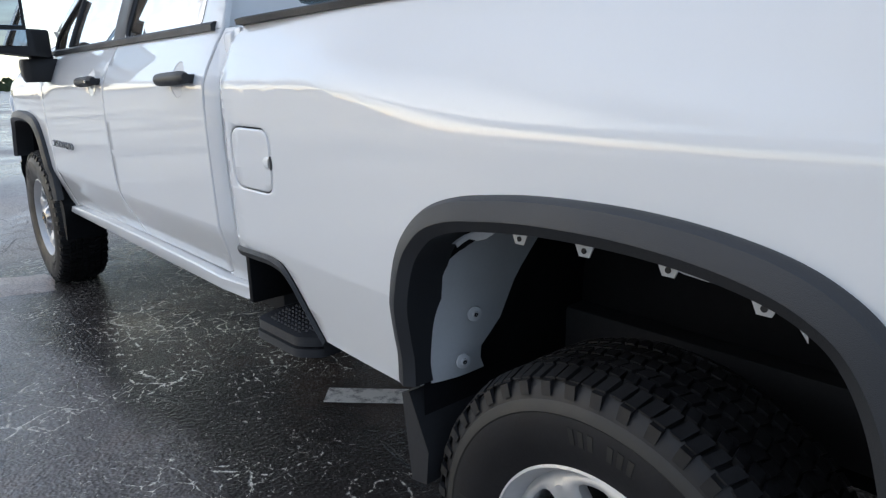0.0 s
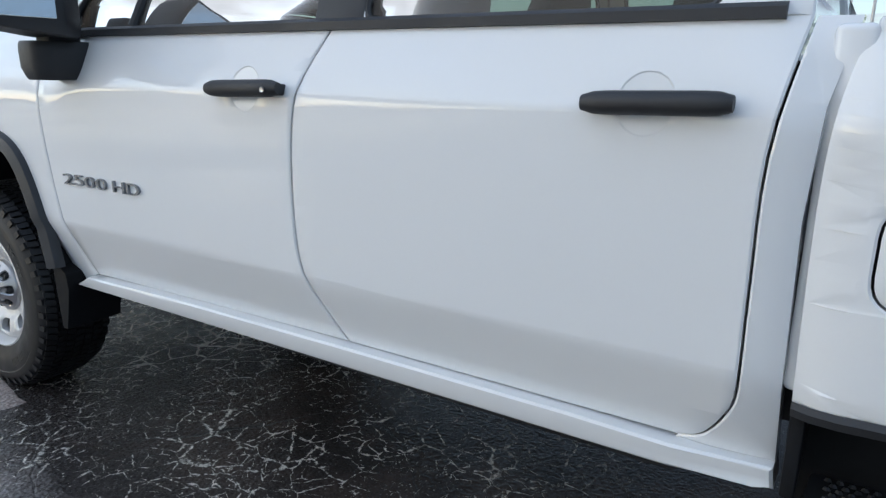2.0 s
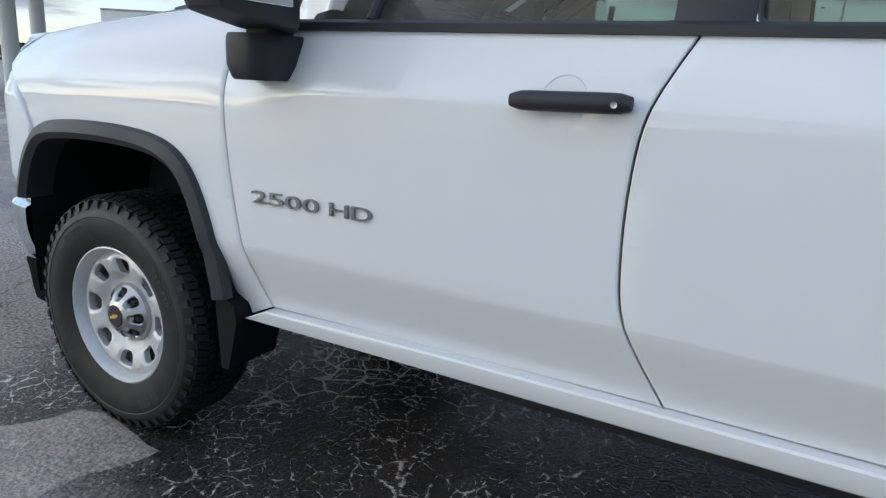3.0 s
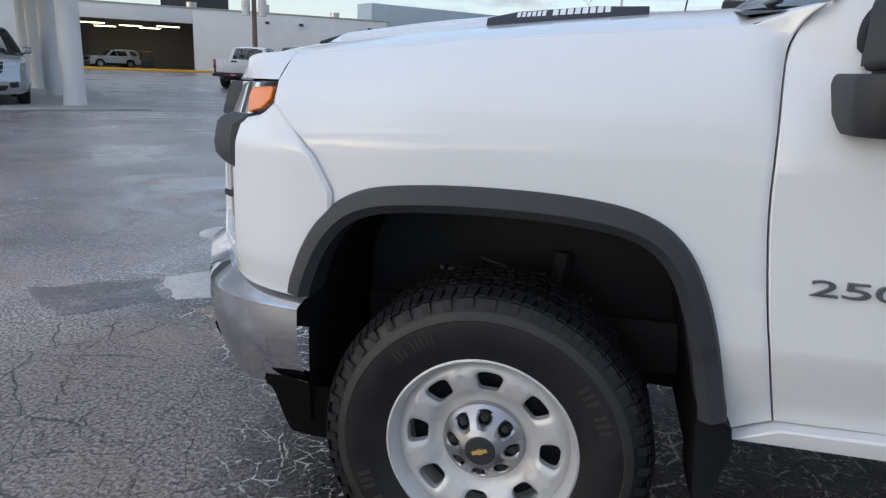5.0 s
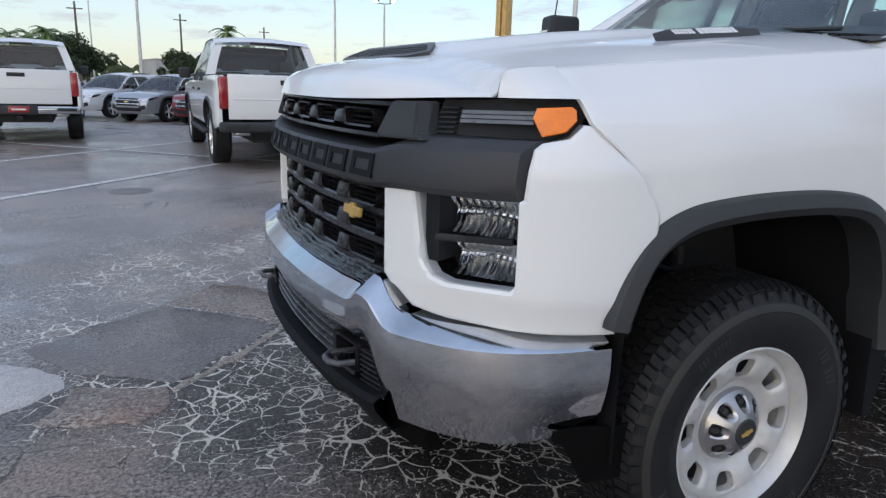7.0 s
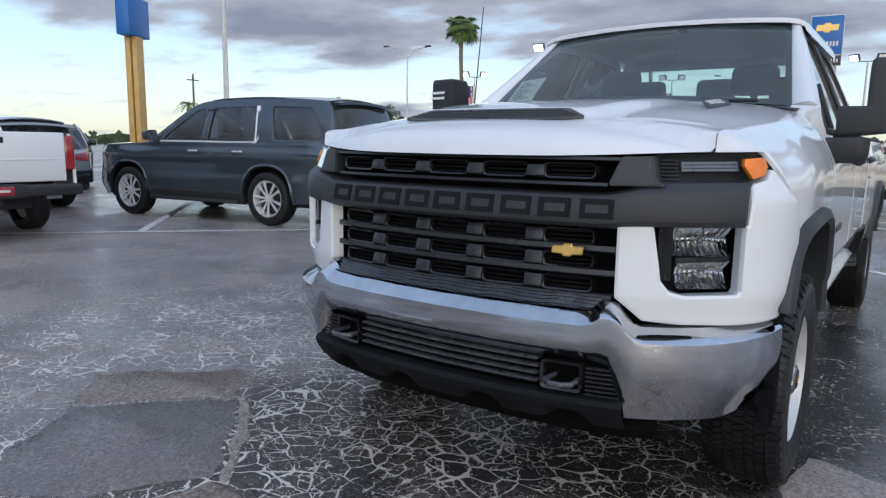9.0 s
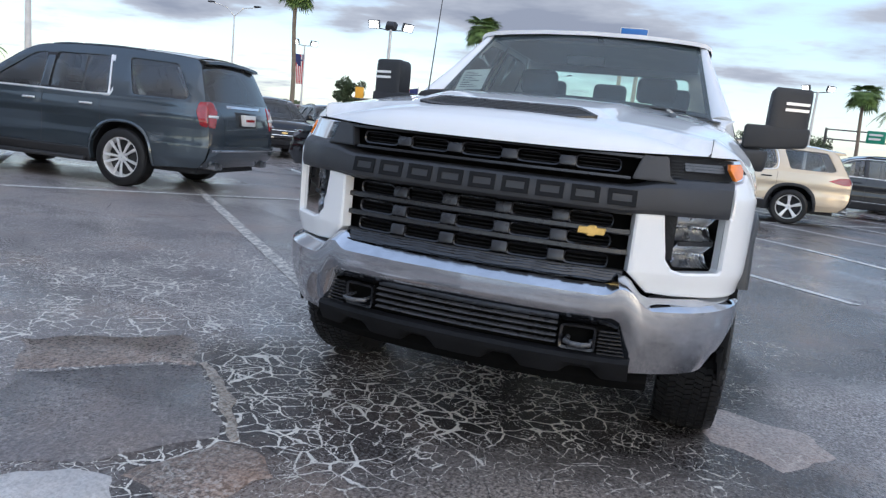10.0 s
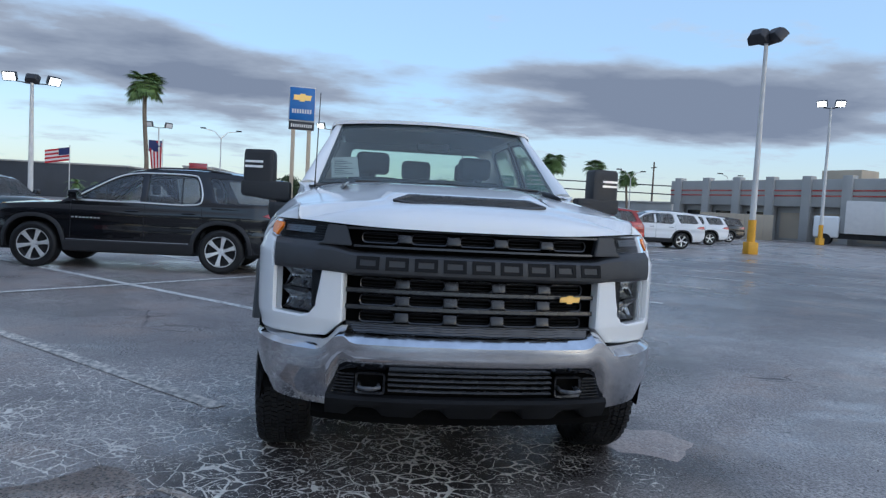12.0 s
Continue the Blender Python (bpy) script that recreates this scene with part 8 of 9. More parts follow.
def parked_pickup(label, body, m, black_trim=False, group="parked pickups", lift=0.0):
    """A crew cab pickup, seen mostly from behind."""
    V = thing("parked_pickup", label, "pickup truck", m, group)
    L, hw, wb, fo, H = 5.88, 1.02, 3.74, 0.98, 1.92
    r = 0.405
    V["wheel_r"] = r
    xr, zb, belt, rail = -(L - fo), 0.52 + lift, 1.22, 1.30

    def W(x, z):
        return hw - 0.18 * ease(fo - 0.5, fo, x) ** 2 - 0.04 * ease(belt - 0.15, belt + 0.06, z) - 0.04 * ease(0.70, 0.48, z) - 0.03 * ease(xr + 0.2, xr, x)

    fa, ra = arch_pts(0, 0.51, zb, 0.97, 20, 3.0), arch_pts(-wb, 0.51, zb, 0.97, 20, 3.0)
    cabx = -2.95
    outline = [(fo - 0.06, 1.06), (fo - 0.14, 1.14), (-0.55, 1.22), (cabx, 1.23), (cabx - 0.04, rail), (xr + 0.02, rail + 0.02), (xr, 0.68), (xr + 0.06, 0.62)] + ra[::-1] + fa[::-1] + [(fo - 0.1, zb - 0.05), (fo, 0.60), (fo - 0.02, 0.85)]
    for s in (1, -1):
        shell_side(V, "body_side", outline, W, body, "painted body side", s)
        for x0, arc in ((0, fa), (-wb, ra)):
            li = bmesh.new()
            loft(li, [[Vector((x, s * y, z)) for x, z in arc] for y in (hw - 0.03, hw - 0.42)], closed=False, cap=False)
            li.faces.new([li.verts.new((x, s * (hw - 0.42), z)) for x, z in arc])
            part("wheel_arch", li, M_BLACK, V)
            mo = bmesh.new()
            a1, a2 = arch_pts(x0, 0.545, zb, 1.005, 22, 3.0), arch_pts(x0, 0.505, zb, 0.965, 22, 3.0)
            loft(mo, [[Vector((p[0], s * (W(*p) + 0.002), p[1])), Vector((q[0], s * (W(*q) + 0.018), q[1])), Vector((q[0], s * (W(*q) - 0.04), q[1]))] for p, q in zip(a1, a2)], closed=False, cap=False)
            part("arch_trim", mo, M_PLASTIC if black_trim else body, V)
        part("running_board", boxed((-wb + 0.65, min(s * 0.90, s * 1.04), 0.40), (-0.62, max(s * 0.90, s * 1.04), 0.46), 0.02), M_PLASTIC, V, "black running board")
        part("tail_lamp", boxed((xr - 0.02, min(s * (hw - 0.17), s * (hw - 0.045)), 0.86), (xr + 0.14, max(s * (hw - 0.17), s * (hw - 0.045)), 1.30), 0.03, 3), M_LAMPRED, V, "tall red tail lamp")
        part("door_mirror", boxed((-0.86, min(s * 1.0, s * 1.20), 1.26), (-0.70, max(s * 1.0, s * 1.20), 1.46), 0.04, 3), M_PLASTIC, V, "black door mirror")
        part("exhaust_tip", boxed((xr - 0.03, min(s * 0.58, s * 0.78), 0.50), (xr + 0.2, max(s * 0.58, s * 0.78), 0.56), 0.015), M_DULLCHROME, V, "bright exhaust tip")
        for x in (-1.50, -2.52):
            part("door_handle", boxed((x - 0.11, -0.012, 1.08), (x + 0.11, 0.02, 1.115), 0.01, m=Matrix.Translation((0, s * W(x, 1.1), 0))), M_PLASTIC if black_trim else body, V, "door handle")
        part("bed_wall", boxed((xr + 0.05, min(s * 0.86, s * 0.89), 0.90), (cabx - 0.10, max(s * 0.86, s * 0.89), rail - 0.01)), body, V)
        part("bed_rail", boxed((xr + 0.03, min(s * 0.85, s * 0.965), rail + 0.005), (cabx - 0.06, max(s * 0.85, s * 0.965), rail + 0.03), 0.01), M_PLASTIC, V, "black bed rail cap")
    part("hood_skin", band(outline[:3] + [(-0.75, 1.22)], W, 0.06), body, V, "painted hood")
    part("nose_skin", band([(fo - 0.06, 1.06), (fo - 0.02, 0.85), (fo, 0.60), (fo - 0.1, zb - 0.05)], W, 0.0), body, V)
    part("bed_floor", boxed((xr + 0.05, -0.90, 0.86), (cabx - 0.08, 0.90, 0.92)), M_BLACK, V)
    tg = part("tailgate", boxed((xr - 0.015, -hw + 0.165, 0.72), (xr + 0.045, hw - 0.165, rail + 0.035), 0.018, 3), body, V, "painted tailgate")
    part("tailgate_handle", boxed((xr - 0.022, -0.14, 1.20), (xr - 0.010, 0.14, 1.27), 0.006), M_BLACK, tg, "dark tailgate handle")
    part("tailgate_rib", boxed((xr - 0.022, -0.78, 0.99), (xr - 0.010, 0.78, 1.01), 0.005), body, tg)
    part("bed_front", boxed((cabx - 0.10, -0.90, 0.90), (cabx - 0.05, 0.90, rail)), body, V)
    bm = M_PLASTIC if black_trim else M_CHROME
    b = part("rear_bumper", boxed((xr - 0.16, -hw + 0.03, 0.55), (xr + 0.06, hw - 0.03, 0.69), 0.035, 3), bm, V, "rear step bumper")
    part("bumper_centre", boxed((xr - 0.168, -0.30, 0.54), (xr - 0.12, 0.30, 0.71), 0.015), M_PLASTIC, b, "dark bumper centre")
    for s in (1, -1):
        part("bumper_step", boxed((xr - 0.166, min(s * 0.60, s * 0.92), 0.60), (xr - 0.14, max(s * 0.60, s * 0.92), 0.66), 0.01), M_BLACK, b)
    part("plate", boxed((xr - 0.175, -0.16, 0.575), (xr - 0.165, 0.16, 0.685), 0.004), M_RED, b, "red dealer plate")
    part("plate_bar", boxed((xr - 0.178, -0.11, 0.615), (xr - 0.173, 0.11, 0.645)), M_FLAGWHITE, b)
    part("hitch", boxed((xr - 0.12, -0.05, 0.44), (xr + 0.3, 0.05, 0.52), 0.01), M_BLACK, V)
    part("chassis", boxed((xr + 0.2, -0.5, 0.38), (fo - 0.2, 0.5, 0.62)), M_BLACK, V)

    def WG(x, z):
        return 0.955 - 0.21 * max(0.0, (z - 1.22) / 0.70) ** 1.2

    house = [(-0.50, 1.21), (-1.30, H - 0.09), (-1.50, H - 0.02), (-2.2, H), (-2.70, H - 0.04), (-2.80, H - 0.10), (cabx + 0.02, 1.23)]
    for s in (1, -1):
        shell_side(V, "side_glass", house, WG, M_PRIVACY, "tinted side windows", s)
        po = lambda u, v, d=0.0, s=s: Vector((u, s * (WG(u, v) + 0.006 - d), v))
        for o in ([(-0.62, 1.23), (-0.74, 1.23), (-1.42, H - 0.08), (-1.30, H - 0.05)], [(-1.74, 1.23), (-1.86, 1.23), (-1.84, H - 0.06), (-1.76, H - 0.06)], [(-2.62, 1.23), (cabx + 0.01, 1.23), (-2.80, H - 0.08), (-2.52, H - 0.06)]):
            pil = bmesh.new()
            slab(pil, o, po, 0.03)
            bmesh.ops.recalc_face_normals(pil, faces=pil.faces)
            part("window_pillar", pil, body, V, "painted window pillar")
        rp = bmesh.new()
        loft(rp, [[Vector((cabx - 0.016 + 0.17 * t, s * (WG(0, 1.23 + 0.60 * t) - k), 1.23 + 0.60 * t)) for k in (-0.008, 0.14)] for t in np.linspace(0, 1, 7)], closed=False, cap=False)
        part("rear_pillar", rp, body, V)
    part("windshield", band(house[:2], WG, 0.02), M_CARGLASS, V, "dark windshield")
    part("roof", band(house[1:6], lambda x, z: WG(x, z) + 0.005, 0.045, lower=-0.006), body, V, "painted roof")
    part("rear_window", band(house[5:], lambda x, z: WG(x, z) - 0.004, 0.0), M_CARGLASS, V, "tinted rear window")
    part("stop_lamp", boxed((-2.822, -0.20, H - 0.090), (-2.76, 0.20, H - 0.050), 0.01), M_DARKMETAL, V, "dark high stop lamp")
    part("cabin_floor", boxed((cabx + 0.05, -0.85, 0.62), (-0.55, 0.85, 0.70)), M_BLACK, V)
    part("dashboard", boxed((-0.98, -0.84, 0.80), (-0.62, 0.84, 1.20), 0.06, 2), M_DASH, V)
    for x in (-1.62, -2.50):
        for y in (0.42, -0.42):
            so = part("seat", boxed((x - 0.12, y - 0.25, 0.70), (x + 0.04, y + 0.25, 1.38), 0.06, 2), M_SEAT, V, "dark seat")
            part("headrest", boxed((x - 0.16, y - 0.13, 1.40), (x - 0.06, y + 0.13, 1.58), 0.04, 2), M_SEAT, so)
    put_wheels(V, car_wheel(r, 0.27, 6), [(0, hw - 0.16), (-wb, hw - 0.16), (0, -hw + 0.16), (-wb, -hw + 0.16)])
    return V


def facing(x, y, heading, wb, hw):
    """A pose whose rear left wheel stands at (x, y), for a vehicle that faces the heading, in degrees."""
    return pose(x, y, 0, 0, 0, heading) @ Matrix.Translation((wb, -(hw - 0.15), 0))


def build_parked():
    suv("dark slate blue large SUV with bright alloy wheels", P_SLATE, facing(-4.22, -6.74, -83, 3.07, 1.03), Wd=2.06, H=1.94)
    suv("glossy black midsize SUV with bright window trim", P_BLACK, facing(-8.33, -2.82, -92, 3.07, 1.0), L=5.19, Wd=2.0, H=1.79, big=False)
    suv("champagne gold midsize SUV on damp asphalt", P_GOLD, facing(-13.45, 2.85, -93, 3.07, 1.0), L=5.19, Wd=2.0, H=1.79, big=False, spokes=5)
    suv("black midsize SUV behind the gold one", P_BLACK, facing(-18.6, 6.6, -93, 3.07, 1.0), L=5.19, Wd=2.0, H=1.79, big=False)
    suv("deep red midsize SUV parked in the row", P_RED, facing(-22.6, 9.9, -93, 3.07, 1.0), L=5.19, Wd=2.0, H=1.79, big=False)
    for k, (x, y, c, t) in enumerate(((-27.1, 14.9, P_WHITE, "white midsize SUV parked in the row"), (-34.2, 20.2, P_WHITE, "white midsize SUV farther along the row"), (-41.5, 25.6, P_BLACK, "black midsize SUV at the end of the row"))):
        suv(t, c, facing(x, y, -95, 3.07, 1.0), L=5.19, Wd=2.0, H=1.79, big=False, spokes=5)
    suv("dark teal SUV parked behind the black one", P_TEAL, pose(-18.2, -10.9, 0, 0, 0, 47), L=4.7, Wd=1.9, H=1.68, wb=2.8, big=False, chrome=False)
    suv("black SUV facing across the car park", P_BLACK, pose(-13.75, -10.6, 0, 0, 0, 44), L=4.7, Wd=1.9, H=1.68, wb=2.8, big=False)
    suv("red SUV parked behind the black one", P_RED, pose(-22.5, -14.8, 0, 0, 0, 47), L=4.7, Wd=1.9, H=1.68, wb=2.8, big=False)
    suv("red SUV parked far behind the pickups", P_RED, pose(-5.6, -16.6, 0, 0, 0, 60), L=4.7, Wd=1.9, H=1.66, wb=2.8, big=False)
    suv("silver large SUV parked under the canopy", P_SILVER, pose(14.6, -11.6, 0, 0, 0, 137), Wd=2.04, H=1.92)
    suv("small white SUV in the far row", P_WHITE, pose(2.15, -27.3, ground_z(2.15, -27.3), 0, 0, 50), L=4.65, Wd=1.85, H=1.66, wb=2.73, big=False, chrome=False, spokes=5)
    suv("small silver SUV in the far row", P_SILVER, pose(0.35, -25.0, ground_z(0.35, -25.0), 0, 0, 50), L=4.65, Wd=1.85, H=1.66, wb=2.73, big=False, spokes=5)
    suv("deep red SUV in the far row", P_RED, pose(-1.45, -22.9, ground_z(-1.45, -22.9), 0, 0, 50), L=4.65, Wd=1.85, H=1.66, wb=2.73, big=False, spokes=5)
    suv("pale silver SUV parked beyond the slate one", P_SILVER, pose(-2.6, -14.6, 0, 0, 0, -85), L=4.65, Wd=1.85, H=1.62, wb=2.73, big=False, spokes=5)
    wbp, hwp = 3.74, 1.02
    parked_pickup("white crew cab pickup with black bumper", P_WHITE, facing(0.02, -8.95, -91, wbp, hwp), True, lift=0.03)
    parked_pickup("white crew cab pickup with chrome bumper", P_WHITE, facing(3.90, -13.6, -88, wbp, hwp))
    parked_pickup("white crew cab pickup with chrome bumper", P_WHITE, facing(8.5, -19.2, -86, wbp, hwp))
    parked_pickup("black crew cab pickup with chrome bumper", P_BLACK, facing(13.3, -24.4, -84, wbp, hwp))
    parked_pickup("white crew cab pickup near the service building", P_WHITE, facing(17.6, -28.0, -80, wbp, hwp), True)


build_parked()


# ---- buildings and street furniture ----
def facade(x0, y0, x1, y1):
    """Frame along a wall line: x along it, y away from the car park, z up."""
    a = math.atan2(y1 - y0, x1 - x0)
    return Matrix.Translation((x0, y0, 0)) @ Matrix.Rotation(a, 4, "Z"), math.hypot(x1 - x0, y1 - y0)


def build_service():
    m, n = facade(24.0, -73.0, 63.5, -42.5)
    B = thing("service_building", "white stucco service building with wide garage opening", "building", m)
    h, th = 6.0, 0.35
    g0, g1, gh = 20.2, 32.6, 4.6
    # the side towards the lot is y > 0 here, the interior y < 0
    part("wall", boxed((0, -th, 0), (g0, 0, h), 0.02), M_WHITEWALL, B, "white stucco wall")
    part("wall", boxed((g1, -th, 0), (n, 0, h), 0.02), M_WHITEWALL, B, "white stucco wall")
    part("lintel", boxed((g0, -th, gh), (g1, 0, h), 0.02), M_WHITEWALL, B, "white wall over the garage opening")
    part("end_wall", boxed((-0.3, -22, 0), (0.02, -th, h)), M_WHITEWALL, B)
    part("roof", boxed((-0.3, -22, h - 0.5), (n, -th, h - 0.3)), M_GREYWALL, B)
    part("coping", boxed((-0.35, -th - 0.05, h), (n, 0.08, h + 0.14), 0.02), M_GREYWALL, B, "grey roof coping")
    part("garage_back", boxed((g0 - 4, -18, 0), (g1 + 4, -17.7, h - 0.5)), M_GREYWALL, B)
    for x in (g0 - 4, g1 + 4):
        part("garage_side", boxed((x - 0.15, -18, 0), (x + 0.15, -th, h - 0.5)), M_DARKWALL, B)
    for i in range(3):
        part("roof_vent", tubed([(5 + 7.5 * i, -3, h - 0.3), (5 + 7.5 * i, -3, h + 0.8 + 0.3 * (i % 2))], 0.5 if i != 1 else 0.35, 16), M_DULLCHROME, B, "metal roof vent")
    for x, y in ((g0 + 2, -5), (g0 + 5.5, -8), (g0 + 9, -5), (g0 + 3.5, -12), (g0 + 8, -13)):
        part("ceiling_tube", boxed((x - 1.1, y - 0.08, 4.3), (x + 1.1, y + 0.08, 4.42), 0.03), M_TUBE, B, "lit ceiling light tube")
    for x in (2.0, 9.5, 13.0):
        part("wall_lamp", boxed((x - 0.2, 0.0, 5.0), (x + 0.2, 0.25, 5.25), 0.04), M_DARKMETAL, B, "dark wall floodlight")
    for x0, x1 in ((13.0, 16.5), (7.0, 10.0)):
        w = part("window", boxed((x0, -0.02, 1.3), (x1, 0.03, 2.3)), M_DARKGLASS, B, "dark ribbon window")
        part("window_frame", boxed((x0 - 0.06, 0.0, 1.24), (x1 + 0.06, 0.05, 1.30)), M_DARKMETAL, w)
    K = thing("kerb", "yellow painted concrete kerb along the building", "kerb", m, kind="structure")
    part("kerb_face", boxed((-2, 1.8, 0), (n, 3.2, 0.20), 0.03), M_YELLOW, K)
    part("kerb_walk", boxed((-2, 0, 0), (g0, 1.8, 0.15)), M_CONCRETE, K)
    # things inside the garage
    suv("white SUV being serviced inside the dark garage", P_WHITE, m @ pose(g0 + 9.0, -8.0, 0, 0, 0, 20), L=5.2, Wd=2.0, H=1.9, chrome=False)
    lift = thing("tool_cart", "yellow-topped tool cart inside the garage", "cart", m @ pose(g0 + 4.2, -6, 0))
    part("cabinet", boxed((-0.5, -0.4, 0.15), (0.5, 0.4, 1.0), 0.03), M_DARKMETAL, lift)
    part("canopy", boxed((-0.6, -0.5, 1.7), (0.6, 0.5, 1.8), 0.03), M_YELLOW, lift)
    for x in (-0.5, 0.5):
        part("post", boxed((x - 0.03, -0.4, 1.0), (x + 0.03, -0.34, 1.7)), M_DARKMETAL, lift)


def build_showroom():
    m, n = facade(13.4, -93.2, 27.3, -77.5)
    B = thing("showroom_building", "blue grey clad showroom building with flat roof", "building", m)
    part("wall", boxed((0, -3.5, 3.2), (n, 0, 8.4), 0.03), M_BLUEWALL, B, "blue grey cladding")
    part("base_wall", boxed((0.4, -3.5, 0), (n, -0.6, 3.2)), M_WHITEWALL, B, "white lower wall")
    for k in range(5):
        x = 1.2 + k * (n - 2.4) / 5
        w = part("shop_window", boxed((x, -0.62, 0.3), (x + (n - 2.4) / 5 - 0.5, -0.55, 2.8)), M_DARKGLASS, B, "dark shop window")
        part("mullion", boxed((x + 1.4, -0.56, 0.3), (x + 1.48, -0.50, 2.8)), M_DARKMETAL, w)
    part("blue_sign", boxed((-1.2, -1.0, 6.2), (0.0, -0.2, 8.2), 0.05), M_BLUE, B, "small blue sign on the corner")
    part("panel_joint", boxed((n * 0.5, 0.0, 3.2), (n * 0.5 + 0.05, 0.012, 8.4)), M_GREYWALL, B)


def build_canopy():
    C = thing("canopy", "white drive-through canopy on round columns", "canopy", Matrix.Translation((12.9, -12.7, 0)) @ Matrix.Rotation(radians(-42.5), 4, "Z"))
    for k in range(4):
        x = 4.6 * k
        bm = bmesh.new()
        tube(bm, [(x, 0, 0.0), (x, 0, 4.5)], 0.27, 24)
        part("column", bm, M_WHITEWALL, C, "round white column")
        part("column_base", tubed([(x, 0, 0.0), (x, 0, 0.10)], 0.29, 24), M_WHITEWALL, C)
    for k in range(4):
        x = 4.6 * k
        part("column", tubed([(x, 8.5, 0.0), (x, 8.5, 4.5)], 0.30, 24), M_WHITEWALL, C, "round white column")
    part("roof_slab", boxed((-1.2, -1.0, 4.5), (16, 10.0, 4.7), 0.02), M_GREYWALL, C, "grey canopy soffit")
    part("fascia", boxed((-1.35, -1.15, 4.45), (16.1, 10.15, 5.7), 0.03), M_WHITEWALL, C, "white canopy fascia")
    I = thing("canopy_island", "pale concrete island under the canopy", "island", C.matrix_basis.copy(), kind="structure")
    part("slab", boxed((-1.6, -1.5, 0), (16.2, 10.4, 0.03), 0.01), M_CONCRETE, I)


def floodlight(parent, at, tilt, yaw, lit=True, size=1.0):
    """A box floodlight with a lit face."""
    m = Matrix.Translation(at) @ Matrix.Rotation(radians(yaw), 4, "Z") @ Matrix.Rotation(radians(tilt), 4, "Y") @ Matrix.Diagonal((size, size, size, 1))
    h = bmesh.new()
    rows = []
    for x, w, d in ((-0.22, 0.22, 0.16), (-0.10, 0.34, 0.24), (0.12, 0.38, 0.27), (0.20, 0.38, 0.27)):
        rows.append([m @ Vector((x, y * w, z * d)) for y, z in rounded([(-1, -1), (1, -1), (1, 1), (-1, 1)], 0.2, 3)])
    loft(h, rows)
    bmesh.ops.recalc_face_normals(h, faces=h.faces)
    head = part("lamp_head", h, M_DARKMETAL, parent, "dark box floodlight")
    part("lamp_face", boxed((0.195, -0.33, -0.22), (0.212, 0.33, 0.22), 0.01, m=m), M_LIT if lit else M_MARKER, head, "lit floodlight face" if lit else "unlit floodlight face")


def lot_lamp(x, y, h, heads, yellow=0.0, label="tall pale lot light pole with floodlights", r=0.10, arm=1.0, size=1.0):
    P = thing("lot_lamp", label, "light pole", Matrix.Translation((x, y, 0)), "car park lights")
    bm = bmesh.new()
    tube(bm, [(0, 0, 0.0), (0, 0, h * 0.5), (0, 0, h)], [r * 1.35, r * 1.1, r * 0.8], 12)
    part("pole", bm, M_POLE, P, "pale tapered pole")
    if yellow:
        part("base", boxed((-0.24, -0.24, 0), (0.24, 0.24, 0.55), 0.03), M_YELLOW, P, "yellow concrete base")
        part("yellow_sleeve", tubed([(0, 0, 0.5), (0, 0, yellow)], r * 1.6, 16), M_YELLOW, P, "yellow painted lower pole")
    br = bmesh.new()
    ys = [q[0] for q in heads]
    tube(br, [(0, min(ys) * arm, h + 0.25), (0, min(ys) * arm * 0.9, h + 0.02), (0, 0, h - 0.08), (0, max(ys) * arm * 0.9, h + 0.02), (0, max(ys) * arm, h + 0.25)], 0.045, 8)
    br.transform(Matrix.Rotation(math.atan2(-y, -x + 3.5), 4, "Z"))
    part("bracket", br, M_DARKMETAL, P, "curved lamp bracket")
    R = Matrix.Rotation(math.atan2(-y, -x + 3.5), 4, "Z")
    for dy, tilt, yaw, lit in heads:
        floodlight(P, R @ Vector((0, dy * arm, h + 0.35)), tilt, math.degrees(math.atan2(-y, -x + 3.5)) + yaw, lit, size)


